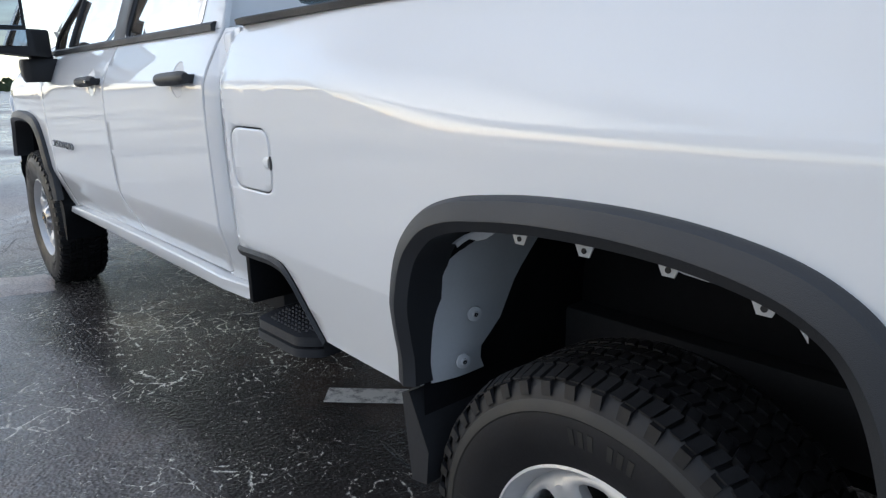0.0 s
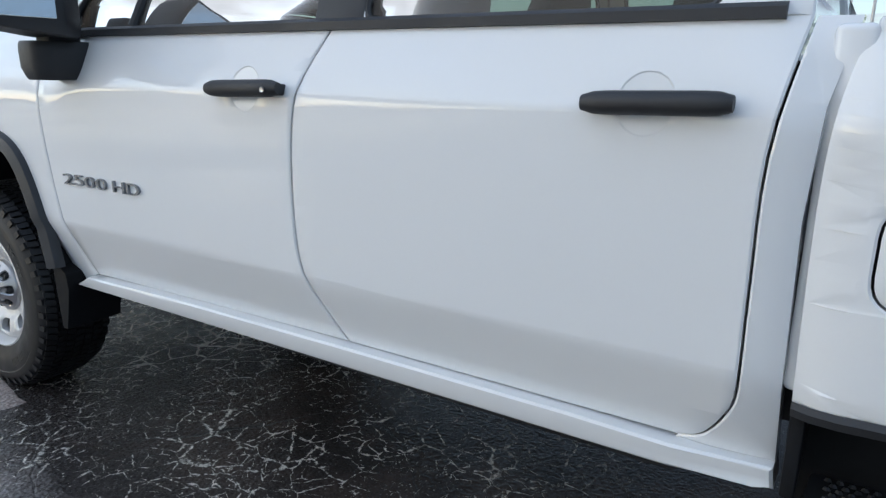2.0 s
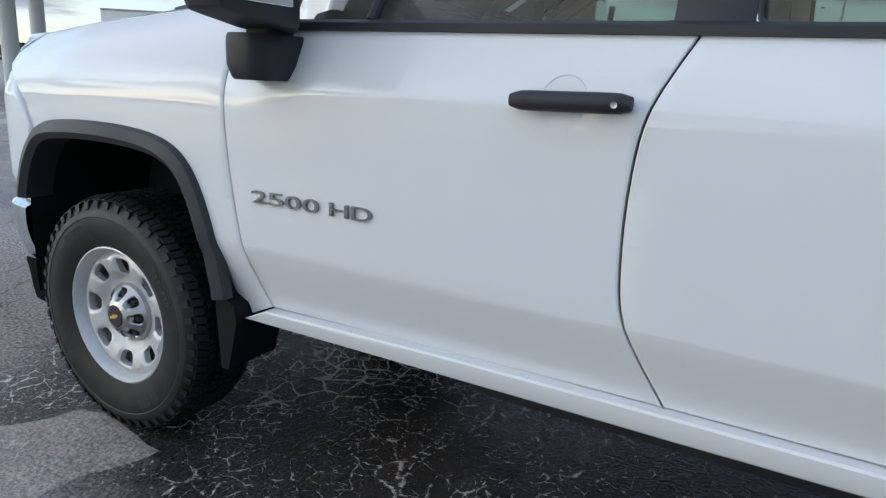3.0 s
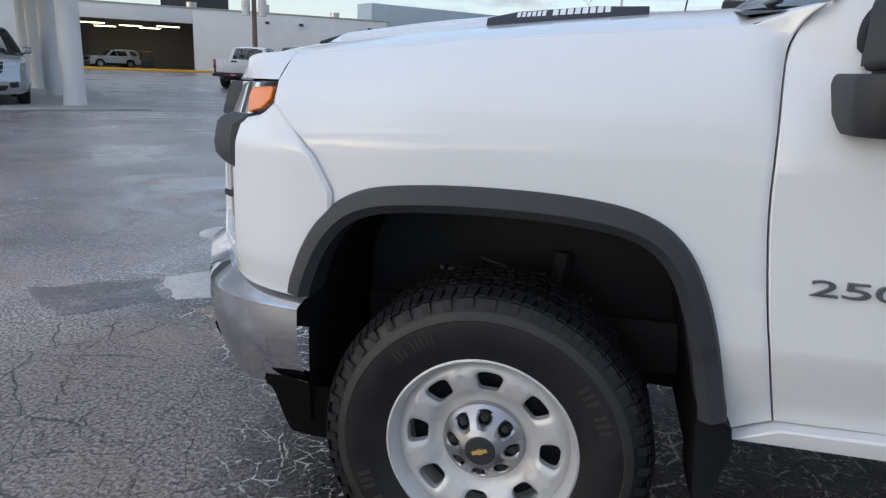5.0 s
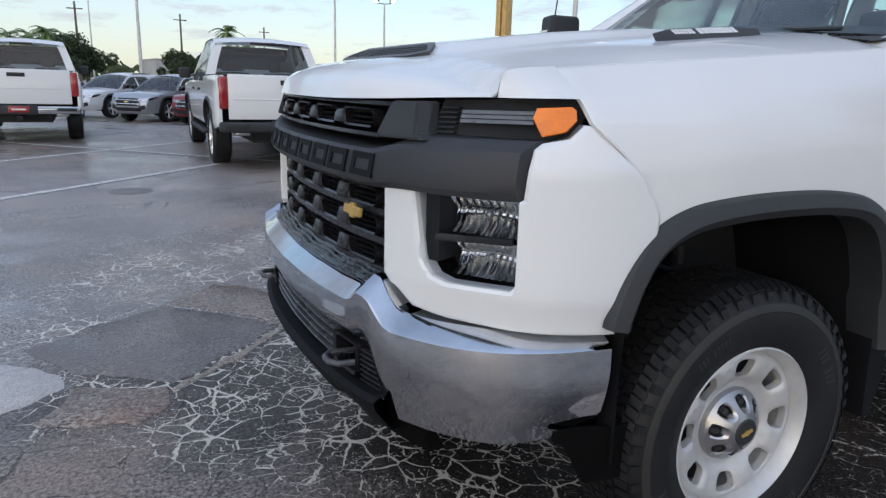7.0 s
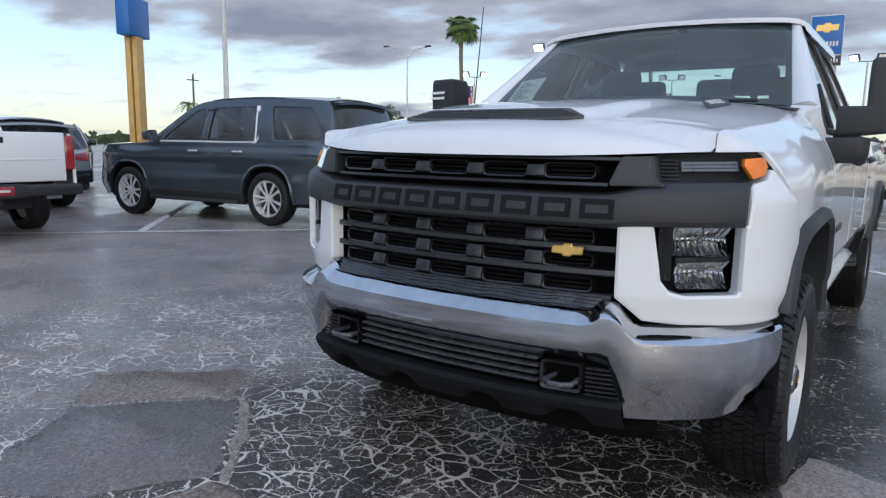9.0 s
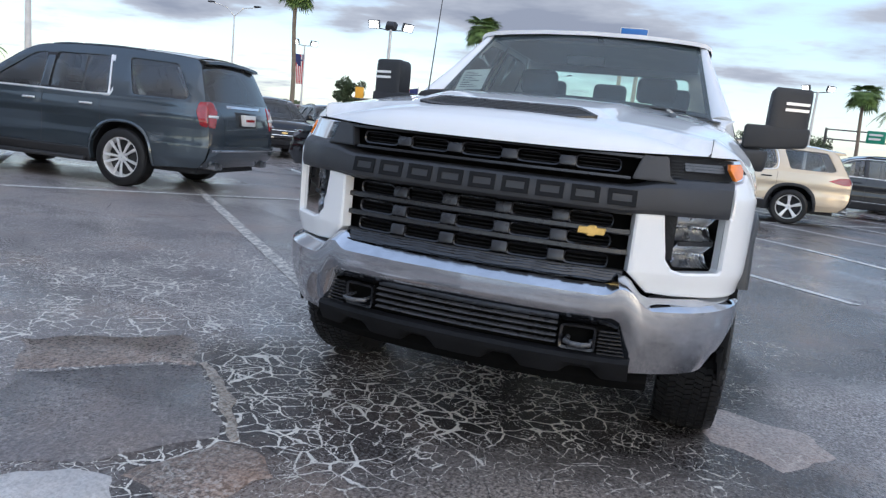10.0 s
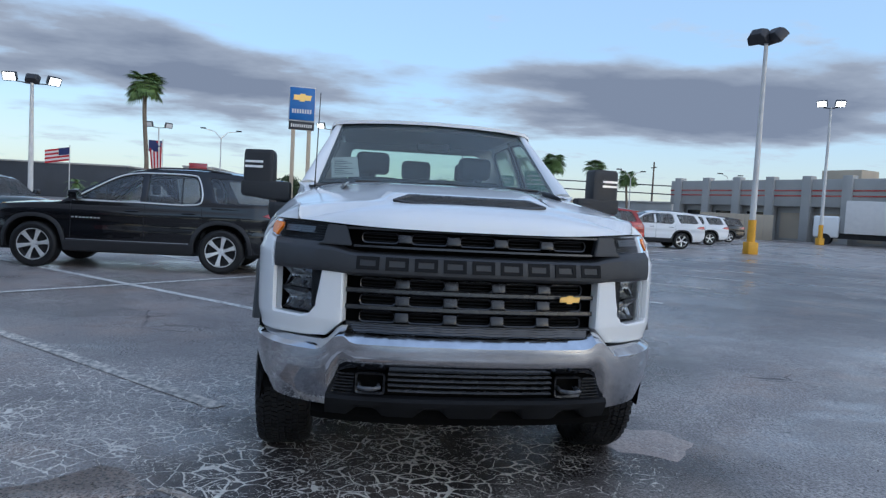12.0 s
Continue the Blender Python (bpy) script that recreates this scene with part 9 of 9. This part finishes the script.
def palm(x, y, h, r, fronds=26, leaf=16, fan=True, lean=0.0, label="tall fan palm with green crown and thin trunk"):
    T = thing("palm_tree", label, "palm tree", Matrix.Translation((x, y, 0)), "palm trees")
    rng = random.Random(int(x * 10 + y))
    bm = bmesh.new()
    pts = [(lean * (k / 8) ** 2, 0.15 * math.sin(k * 0.7), h * k / 8) for k in range(9)]
    tube(bm, pts, [0.27, 0.22, 0.20, 0.185, 0.18, 0.175, 0.17, 0.17, 0.19], 10)
    part("trunk", bm, M_TRUNK, T, "slender ringed palm trunk")
    top = Vector(pts[-1])
    cr, ct = [], []

    def quad(*p):
        b = len(cr)
        cr.extend(p)
        ct.append(tuple(range(b, b + len(p))))

    fronds = 64 if fan else fronds
    for i in range(fronds):
        az = 2 * math.pi * i / fronds * 2.4 + rng.uniform(-0.2, 0.2)
        el = rng.uniform(-0.9, 1.25)
        out = Vector((math.cos(az), math.sin(az), 0))
        ln = r * rng.uniform(0.75, 1.1)
        spine = []
        for k in range(8):
            t = k / 7
            spine.append(top + out * ln * t * math.cos(el * (1 - 0.3 * t)) + Vector((0, 0, ln * (math.sin(el) * t - (0.55 if fan else 0.75) * t * t))))
        side = out.cross(Vector((0, 0, 1)))
        if fan:
            # a stalk with a round fan of pointed leaflets at its end
            hub, d = spine[3], (spine[4] - spine[3]).normalized()
            for k in range(leaf):
                a = -1.75 + 3.5 * k / (leaf - 1)
                w = ln * 0.56 * (0.75 + 0.25 * math.cos(a)) * rng.uniform(0.85, 1.1)
                q = d * math.cos(a) + side * math.sin(a)
                e = (side * math.cos(a) - d * math.sin(a)) * w * 0.085
                quad(hub, hub + q * w * 0.55 + e, hub + q * w - Vector((0, 0, w * 0.22)), hub + q * w * 0.55 - e)
        else:
            for k in range(leaf):
                t = 0.12 + 0.88 * k / leaf
                j = min(6, int(t * 7))
                p = spine[j].lerp(spine[j + 1], t * 7 - j)
                d = (spine[j + 1] - spine[j]).normalized()
                for s in (1, -1):
                    w = ln * 0.26 * (1 - 0.55 * t) * rng.uniform(0.8, 1.15)
                    tip = p + (side * s * 0.75 + d * 0.8 + Vector((0, 0, -0.32))).normalized() * w
                    b = d * ln * 0.028
                    quad(p - b, p + b, tip + b * 0.3, tip - b * 0.3)
        for k in range(3 if fan else 7):
            b = side * 0.018
            quad(spine[k] - b, spine[k] + b, spine[k + 1] + b, spine[k + 1] - b)
    part("crown", (cr, [], ct), M_FROND, T, "crown of drooping green fronds", smooth=False)


def broad_tree(x, y, h, r, label="dark green leafy tree behind the lot", seed=0):
    T = thing("tree", label, "tree", Matrix.Translation((x, y, 0)), "far trees")
    rng = random.Random(seed)
    bm = bmesh.new()
    tube(bm, [(0, 0, 0), (0.1, 0, h * 0.3), (0.0, 0.1, h * 0.55)], [0.3, 0.22, 0.12], 8)
    for k in range(6):
        a = k * 1.05
        tube(bm, [(0, 0, h * (0.25 + 0.04 * k)), (r * 0.5 * math.cos(a), r * 0.5 * math.sin(a), h * 0.62)], [0.12, 0.03], 6)
    part("trunk", bm, M_WOOD, T, "brown trunk with limbs")
    vs, fs = [], []
    clumps = [(Vector((rng.gauss(0, r * 0.42), rng.gauss(0, r * 0.42), h * rng.uniform(0.35, 0.90))), r * rng.uniform(0.24, 0.42)) for _ in range(26)]
    for c, cr in clumps:
        for _ in range(240):
            d = Vector((rng.gauss(0, 1), rng.gauss(0, 1), rng.gauss(0, 1))).normalized()
            p = c + d * cr * rng.uniform(0.6, 1.05)
            a, b = Vector((rng.gauss(0, 1), rng.gauss(0, 1), rng.gauss(0, 1))).normalized() * 0.16, Vector((rng.gauss(0, 1), rng.gauss(0, 1), rng.gauss(0, 1))).normalized() * 0.16
            k = len(vs)
            vs.extend((p - a, p + b, p + a, p - b))
            fs.append((k, k + 1, k + 2, k + 3))
    part("crown", (vs, [], fs), M_FOLIAGE, T, "uneven crown of small leaves", smooth=False)


def polar(az, d, cx=3.4, cy=0.3):
    return cx + d * math.cos(radians(az)), cy + d * math.sin(radians(az))


def build_street():
    two = [(-1, 25, -35, True), (1, 25, 35, True)]
    x, y = polar(-155.2, 64)
    lot_lamp(x, y, 9.6, [(-1.45, 20, -25, True), (0.0, 30, 160, False), (1.45, 25, 30, True)], label="pale lot light pole with three lit floodlights", arm=1.0, r=0.16, size=1.35)
    for az, d, h in ((-148.4, 92, 10.0), (-163.9, 95, 9.8), (-177.0, 80, 9.8), (-108.5, 70, 10.5)):
        x, y = polar(az, d)
        lot_lamp(x, y, h, [(-1.1, 25, -30, az != -163.9), (1.1, 25, 30, az == -148.4)], size=1.25)
    lot_lamp(-25.0, 17.2, 9.4, [(-0.35, 40, 150, False), (0.35, 45, 130, False)], yellow=1.55, label="pale lot light pole with yellow base", r=0.11, size=1.15)
    lot_lamp(-46.5, 36.3, 10.9, [(-0.6, 25, -20, True), (0.6, 35, 15, True)], yellow=1.6, label="pale lot light pole with yellow base and lit floodlights", r=0.11)
    lot_lamp(-44.0, 41.0, 8.7, [(-0.6, 25, -20, True), (0.6, 35, 15, False)], yellow=1.6, label="pale lot light pole with yellow base", r=0.11)
    for az, d, h in ((-129.5, 38, 10.0), (-94.0, 60, 8.3), (-112.0, 90, 11.0), (172.0, 75, 8.5)):
        x, y = polar(az, d)
        lot_lamp(x, y, h, two, r=0.12)
    # curved street lights, thin
    for az, d, h in ((-143.0, 80, 11.0), (-168.5, 100, 9.5), (-89.9, 110, 11.5), (158.0, 100, 7.0), (150.5, 110, 7.5)):
        x, y = polar(az, d)
        S = thing("street_lamp", "thin grey street light with two arms", "street light", Matrix.Translation((x, y, 0)), "street lights")
        part("pole", tubed([(0, 0, 0), (0, 0, h)], [0.13, 0.07], 8), M_POLE, S)
        for s in (1, -1):
            part("arm", tubed([(0, 0, h - 0.1), (0.4 * s, -0.8 * s, h + 0.8), (1.2 * s, -2.2 * s, h + 1.1)], 0.05, 6), M_POLE, S)
            part("lamp_head", boxed((1.0 * s - 0.15, -2.2 * s - 0.35, h + 1.05), (1.0 * s + 0.25, -2.2 * s + 0.35, h + 1.2), 0.04), M_DARKMETAL, S)
    # palms
    for az, d, h, r, fan in ((-147.7, 62, 11.6, 1.9, True), (-162.7, 64, 10.6, 2.0, True), (169.0, 90, 10.0, 2.2, True), (167.0, 95, 8.8, 2.6, False), (164.2, 100, 9.0, 2.2, True), (160.8, 105, 8.8, 2.1, True), (158.2, 110, 7.8, 2.0, True)):
        x, y = polar(az, d)
        palm(x, y, h, r, fan=fan)
    for az, d, h, r in ((-83.7, 62, 3.9, 1.8), (-84.7, 64, 4.1, 1.8), (-85.9, 62, 4.2, 1.9), (-98.2, 66, 5.2, 1.9), (-99.6, 70, 4.6, 1.7), (-124.2, 120, 6.8, 2.4), (-125.8, 125, 6.4, 2.4), (-157.0, 98, 2.2, 1.7), (-158.6, 98, 2.0, 1.8), (-160.2, 99, 1.9, 1.6)):
        x, y = polar(az, d, 1.2, 2.1)
        palm(x, y, h, r, fan=False, label="short feather palm with arching fronds")
    for i, (az, d, h, r) in enumerate(((-88.0, 95, 5.6, 3.2), (-89.6, 100, 4.8, 2.8), (-95.9, 110, 5.0, 2.6), (-97.5, 115, 4.6, 2.6), (-137.5, 110, 7.5, 4.0), (-141.0, 130, 8.0, 3.0), (-152.0, 120, 8.5, 2.4), (172.5, 120, 6.0, 5.0), (176.0, 125, 6.0, 5.0), (-174.0, 140, 6.0, 5.0), (-170.0, 150, 6.0, 4.0))):
        x, y = polar(az, d)
        broad_tree(x, y, h, r, seed=i)
    # dealer sign on two posts
    x, y = polar(-175.0, 68, 3.8, -0.3)
    S = thing("dealer_sign", "blue dealer sign with gold emblem on tall posts", "sign", Matrix.Translation((x, y, 0)) @ Matrix.Rotation(radians(8), 4, "Z"))
    for yy in (-0.75, 0.75):
        part("post", boxed((-0.2, yy - 0.18, 0), (0.2, yy + 0.18, 8.6), 0.02), M_TAN, S, "tan sign post")
    part("board", boxed((-0.25, -1.25, 9.0), (0.25, 1.25, 12.3), 0.05), M_POLE, S, "sign box")
    part("face", boxed((0.25, -1.18, 9.1), (0.28, 1.18, 12.2), 0.01), M_BLUE, S, "blue sign face")
    part("lower_face", boxed((-0.2, -1.2, 8.2), (0.27, 1.2, 8.95), 0.02), M_DARKMETAL, S, "dark lower sign panel")
    bm = bmesh.new()
    emblem(bm, lambda u, v, d: Vector((0.32 - d, u, 11.25 + v)), 1.7, 0.75, 0.04)
    part("emblem", bm, M_GOLD, S, "gold emblem shape")
    for k in range(8):
        part("letter_bar", boxed((0.28, -0.95 + 0.24 * k, 9.75), (0.30, -0.80 + 0.24 * k, 10.15)), M_FLAGWHITE, S)
    for k in range(10):
        part("letter_bar", boxed((0.27, -1.0 + 0.205 * k, 8.42), (0.285, -0.88 + 0.205 * k, 8.72)), M_FLAGWHITE, S)
    # yellow pylon sign
    x, y = polar(-121.3, 62, 2.6, 1.2)
    S = thing("pylon_sign", "tall yellow pylon carrying a blue sign box", "sign", Matrix.Translation((x, y, 0)) @ Matrix.Rotation(radians(30), 4, "Z"))
    part("pylon", boxed((-0.55, -0.5, 0), (0.55, -0.05, 9.4), 0.04), M_PYLON, S, "tan yellow pylon leg")
    part("pylon", boxed((-0.55, 0.10, 0), (0.55, 0.5, 9.4), 0.04), M_PYLON, S, "tan yellow pylon leg")
    part("sign_box", boxed((-1.6, -0.55, 9.4), (1.6, 0.55, 12.4), 0.08), M_BLUE, S, "blue sign box")
    # billboard
    x, y = polar(-57.8, 100, 0, 2.4)
    S = thing("billboard", "dark back of a billboard on posts", "billboard", Matrix.Translation((x, y, 0)) @ Matrix.Rotation(radians(28), 4, "Z"))
    part("panel", boxed((-4.2, -0.2, 7.1), (4.2, 0.1, 11.4), 0.04), M_DARKWALL, S, "dark slatted billboard back")
    for k in range(9):
        part("rib", boxed((-4.1 + 1.0 * k, 0.1, 7.1), (-3.98 + 1.0 * k, 0.28, 11.4)), M_DARKMETAL, S)
    for xx in (2.3, 3.7):
        part("post", boxed((xx - 0.3, -0.1, 0), (xx + 0.3, 0.3, 7.2)), M_DARKMETAL, S)
    # utility pole with transformers
    x, y = polar(-62.15, 58, 0.0, 2.4)
    S = thing("utility_pole", "wooden utility pole with transformer cans", "utility pole", Matrix.Translation((x, y, 0)))
    part("pole", tubed([(0, 0, 0), (0, 0, 12.0)], [0.22, 0.15], 10), M_WOOD, S)
    for s in (1, -1):
        part("transformer", tubed([(0.55 * s, 0.3 * s, 4.7), (0.55 * s, 0.3 * s, 5.9)], 0.32, 14), M_POLE, S, "grey transformer can")
    part("crossarm", boxed((-1.3, -0.07, 9.6), (1.3, 0.07, 9.75)), M_WOOD, S)
    for az, d in ((-89.0, 110), (-96.0, 120), (-102.0, 140), (156.2, 120), (-126.0, 110)):
        x, y = polar(az, d)
        part_pole = thing("utility_pole", "distant thin wooden utility pole", "utility pole", Matrix.Translation((x, y, 0)), "far utility poles")
        part("pole", tubed([(0, 0, 0), (0, 0, 11.0)], [0.2, 0.13], 8), M_WOOD, part_pole)
        part("crossarm", boxed((-1.0, -0.07, 10.0), (1.0, 0.07, 10.15)), M_WOOD, part_pole)
    # flags
    for az, d, h, w, hang in ((-157.8, 80, 5.6, 2.2, False), (-148.5, 75, 7.4, 0.8, True), (-164.1, 80, 7.0, 1.3, True)):
        x, y = polar(az, d)
        F = thing("flag", "red white and blue striped flag on a pole", "flag", Matrix.Translation((x, y, 0)) @ Matrix.Rotation(radians(az + 90), 4, "Z"), "flags")
        part("pole", tubed([(0, 0, 0), (0, 0, h + 0.2)], 0.05, 8), M_POLE, F)
        for k in range(7):
            bm = bmesh.new()
            H = 1.35 if not hang else 3.0
            rows = []
            for i in range(9):
                t = i / 8
                if hang:
                    rows.append([Vector((0.1 + w * (k + q) / 7 * (1 - 0.25 * t), 0.10 * math.sin(t * 5 + k), h - H * t)) for q in (0, 1)])
                else:
                    rows.append([Vector((w * t, 0.15 * math.sin(t * 6), h - H * (k + q) / 7 - 0.45 * t)) for q in (0, 1)])
            loft(bm, rows, closed=False, cap=False)
            part("stripe", bm, M_RIBBED if k % 2 == 0 else M_FLAGWHITE, F)
        bm = bmesh.new()
        if hang:
            loft(bm, [[Vector((0.08, 0.13 * math.sin(t * 5), h + 0.02 - 1.2 * t)), Vector((0.1 + w * 1.0, 0.12 + 0.1 * math.sin(t * 5), h + 0.02 - 1.2 * t))] for t in (0, 0.5, 1.0)], closed=False, cap=False)
        else:
            for off in (0.012, -0.012):
                loft(bm, [[Vector((w * t, 0.15 * math.sin(t * 6) + off, h + 0.01 - 0.45 * t)), Vector((w * t, 0.15 * math.sin(t * 6) + off, h - 0.72 - 0.45 * t))] for t in (0, 0.125, 0.25, 0.375, 0.45)], closed=False, cap=False)
        part("canton", bm, M_FLAGBLUE, F)
    # green road signs on a gantry
    x, y = polar(165.3, 118)
    G = thing("road_gantry", "green highway signs on a steel gantry", "road sign", Matrix.Translation((x, y, 0)) @ Matrix.Rotation(radians(-14), 4, "Z"))
    part("sign", boxed((0.1, -2.6, 5.3), (0.2, 2.4, 8.6), 0.05), M_GREEN, G, "green road sign")
    part("sign", boxed((0.1, -6.7, 5.8), (0.2, -4.3, 7.6), 0.05), M_GREEN, G, "green road sign")
    part("exit_tab", boxed((0.1, -2.6, 4.6), (0.2, -0.4, 5.3), 0.02), M_YELLOW, G, "yellow sign tab")
    for z, y0, y1 in ((7.6, -2.2, 1.6), (6.9, -2.2, 0.8), (6.2, -2.0, 1.2), (6.9, -6.4, -4.7), (6.3, -6.4, -4.9)):
        part("writing_bar", boxed((0.2, y0, z), (0.22, y1, z + 0.3)), M_FLAGWHITE, G)
    for z in (6.0, 7.4):
        part("beam", tubed([(0, -12, z), (0, 32, z - 0.4)], 0.10, 6), M_DARKMETAL, G)
    for yy in (-12, 32):
        part("post", tubed([(0, yy, 0), (0, yy, 7.6)], 0.18, 8), M_DARKMETAL, G)
    # yellow letter sign
    x, y = polar(-153.0, 92)
    S = thing("small_sign", "small yellow roadside sign", "sign", Matrix.Translation((x, y, 0)) @ Matrix.Rotation(radians(27), 4, "Z"))
    part("panel", boxed((-0.1, -0.55, 4.2), (0.1, 0.55, 5.6), 0.03), M_YELLOW, S)
    part("post", boxed((-0.1, -0.1, 0), (0.1, 0.1, 4.2)), M_DARKMETAL, S)


def low_building(name, az0, az1, d0, d1, h, material, label, base=0.0, depth=18, cx=3.6, cy=0.0):
    (x0, y0), (x1, y1) = polar(az0, d0, cx, cy), polar(az1, d1, cx, cy)
    m, n = facade(x0, y0, x1, y1)
    B = thing(name, label, "building", m)
    away = -1 if (m @ Vector((n / 2, -1, 0)) - Vector((cx, cy, 0))).length > (m @ Vector((n / 2, 1, 0)) - Vector((cx, cy, 0))).length else 1
    lo, hi = sorted((0, away * depth))
    part("wall", boxed((0, lo, 0), (n, hi, h), 0.03), material, B)
    part("coping", boxed((-0.15, lo - 0.15, h), (n + 0.15, hi + 0.15, h + 0.25), 0.03), M_GREYWALL, B)
    return B, n, -away


def build_far():
    low_building("long_low_building", -152.0, -162.0, 130, 118, 5.2, M_DARKWALL, "long low dark building beyond the road")
    low_building("long_low_building", -162.2, -170.0, 128, 120, 4.4, M_GREYWALL, "long low grey building beyond the road")
    b, n, f = low_building("red_roof_shop", -166.0, -168.2, 112, 111, 5.6, M_GREYWALL, "low shop with a red roof panel")
    part("red_panel", boxed((n * 0.2, -0.3, 4.9), (n * 0.8, 0.3, 6.3), 0.05), M_RED, b)
    low_building("far_store", 168.0, 160.0, 150, 150, 4.5, M_TAN, "long tan store far across the lot")
    low_building("far_store", 159.0, 154.6, 120, 112, 4.0, M_GREYWALL, "low grey store far across the lot")
    low_building("far_store", -125.0, -138.0, 150, 150, 4.5, M_GREYWALL, "low grey building far beyond the road")
    low_building("far_store", -94.0, -106.0, 150, 160, 4.5, M_GREYWALL, "low grey building behind the trees")
    # strip mall with striped parapet and pilasters
    (x0, y0), (x1, y1) = polar(154.0, 84, 3.8, -0.5), polar(131.0, 66, 3.8, -0.5)
    m, n = facade(x0, y0, x1, y1)
    B = thing("strip_mall", "grey strip mall with red striped parapet", "building", m)
    part("wall", boxed((0, 0, 0), (n, 14, 4.0), 0.03), M_GREYWALL, B, "pale grey wall")
    part("parapet", boxed((-0.2, -0.9, 3.3), (n, 14, 5.9), 0.05), M_GREYWALL, B, "pale grey parapet")
    for z in (4.25, 4.75):
        part("stripe", boxed((-0.22, -0.93, z), (n, -0.9, z + 0.16)), M_RED, B, "dark red stripe")
    for k in range(9):
        x = 1.0 + k * n / 9
        part("pilaster", boxed((x - 0.45, -1.15, 0), (x + 0.45, -0.3, 6.2), 0.04), M_GREYWALL, B, "pale pilaster")
        w = part("shop_front", boxed((x + 0.7, -0.06, 0.2), (x + n / 9 - 0.7, 0.02, 2.7)), M_DARKGLASS if k < 3 else M_TAN, B, "shop front")
    part("roof_unit", boxed((14, 5, 5.9), (18, 8, 7.2), 0.05), M_TAN, B, "tan roof unit")
    # white box truck and tan fence
    x, y = polar(142.6, 66, 3.8, -0.5)
    V = thing("box_truck", "white box truck parked beside the strip mall", "truck", Matrix.Translation((x, y, 0)) @ Matrix.Rotation(radians(-132), 4, "Z"))
    part("box", boxed((-7.8, -1.25, 1.0), (-0.4, 1.25, 3.7), 0.05), M_FLAGWHITE, V, "white cargo box")
    part("cab", boxed((0.0, -1.05, 0.6), (1.9, 1.05, 2.4), 0.18, 3), M_WHITE, V, "white truck cab")
    part("windshield", boxed((1.5, -0.95, 1.5), (1.94, 0.95, 2.2), 0.08), M_DARKGLASS, V)
    part("chassis", boxed((-7.6, -0.5, 0.55), (1.6, 0.5, 1.0)), M_BLACK, V)
    for xx in (1.0, -5.6):
        for s in (1, -1):
            b = bmesh.new()
            lathe(b, [(0.02, 0.12), (0.25, 0.10), (0.30, 0.13), (0.46, 0.12), (0.48, 0.0), (0.46, -0.12)], 24)
            bmesh.ops.translate(b, verts=b.verts, vec=(xx, s * 0.95, 0.48))
            part("wheel", b, M_RUBBER, V, "truck wheel")
    x, y = polar(147.0, 68, 3.8, -0.5)
    F = thing("fence", "tan wooden fence beside the strip mall", "fence", Matrix.Translation((x, y, 0)) @ Matrix.Rotation(radians(-132), 4, "Z"))
    for k in range(8):
        part("board", boxed((0.8 * k, -0.04, 0), (0.8 * k + 0.78, 0.04, 2.3), 0.01), M_TAN, F)
    # rough planting along the far roads, all round
    vs, fs = [], []
    rng = random.Random(5)
    for k in range(5200):
        az = rng.uniform(0, 2 * math.pi)
        d = rng.uniform(165, 235)
        h = 2.0 + 3.2 * abs(noise.noise(Vector((math.cos(az) * 9, math.sin(az) * 9, 0.3)))) + rng.uniform(-0.5, 0.6)
        c = Vector((d * math.cos(az), d * math.sin(az), 0))
        t = Vector((-math.sin(az), math.cos(az), 0))
        for _ in range(3):
            p = c + t * rng.uniform(-2, 2) + Vector((0, 0, rng.uniform(0, h)))
            a = t * rng.uniform(0.5, 1.1) + Vector((0, 0, rng.uniform(-0.4, 0.4)))
            b = Vector((rng.uniform(-0.3, 0.3), rng.uniform(-0.3, 0.3), rng.uniform(0.5, 0.9)))
            i = len(vs)
            vs.extend((p - a, p - b, p + a, p + b))
            fs.append((i, i + 1, i + 2, i + 3))
    tagged(part("far_hedge", (vs, [], fs), M_FOLIAGE, smooth=False), "dark green trees along the far roads", "trees", kind="stuff")


build_service()
build_showroom()
build_canopy()
build_street()
build_far()
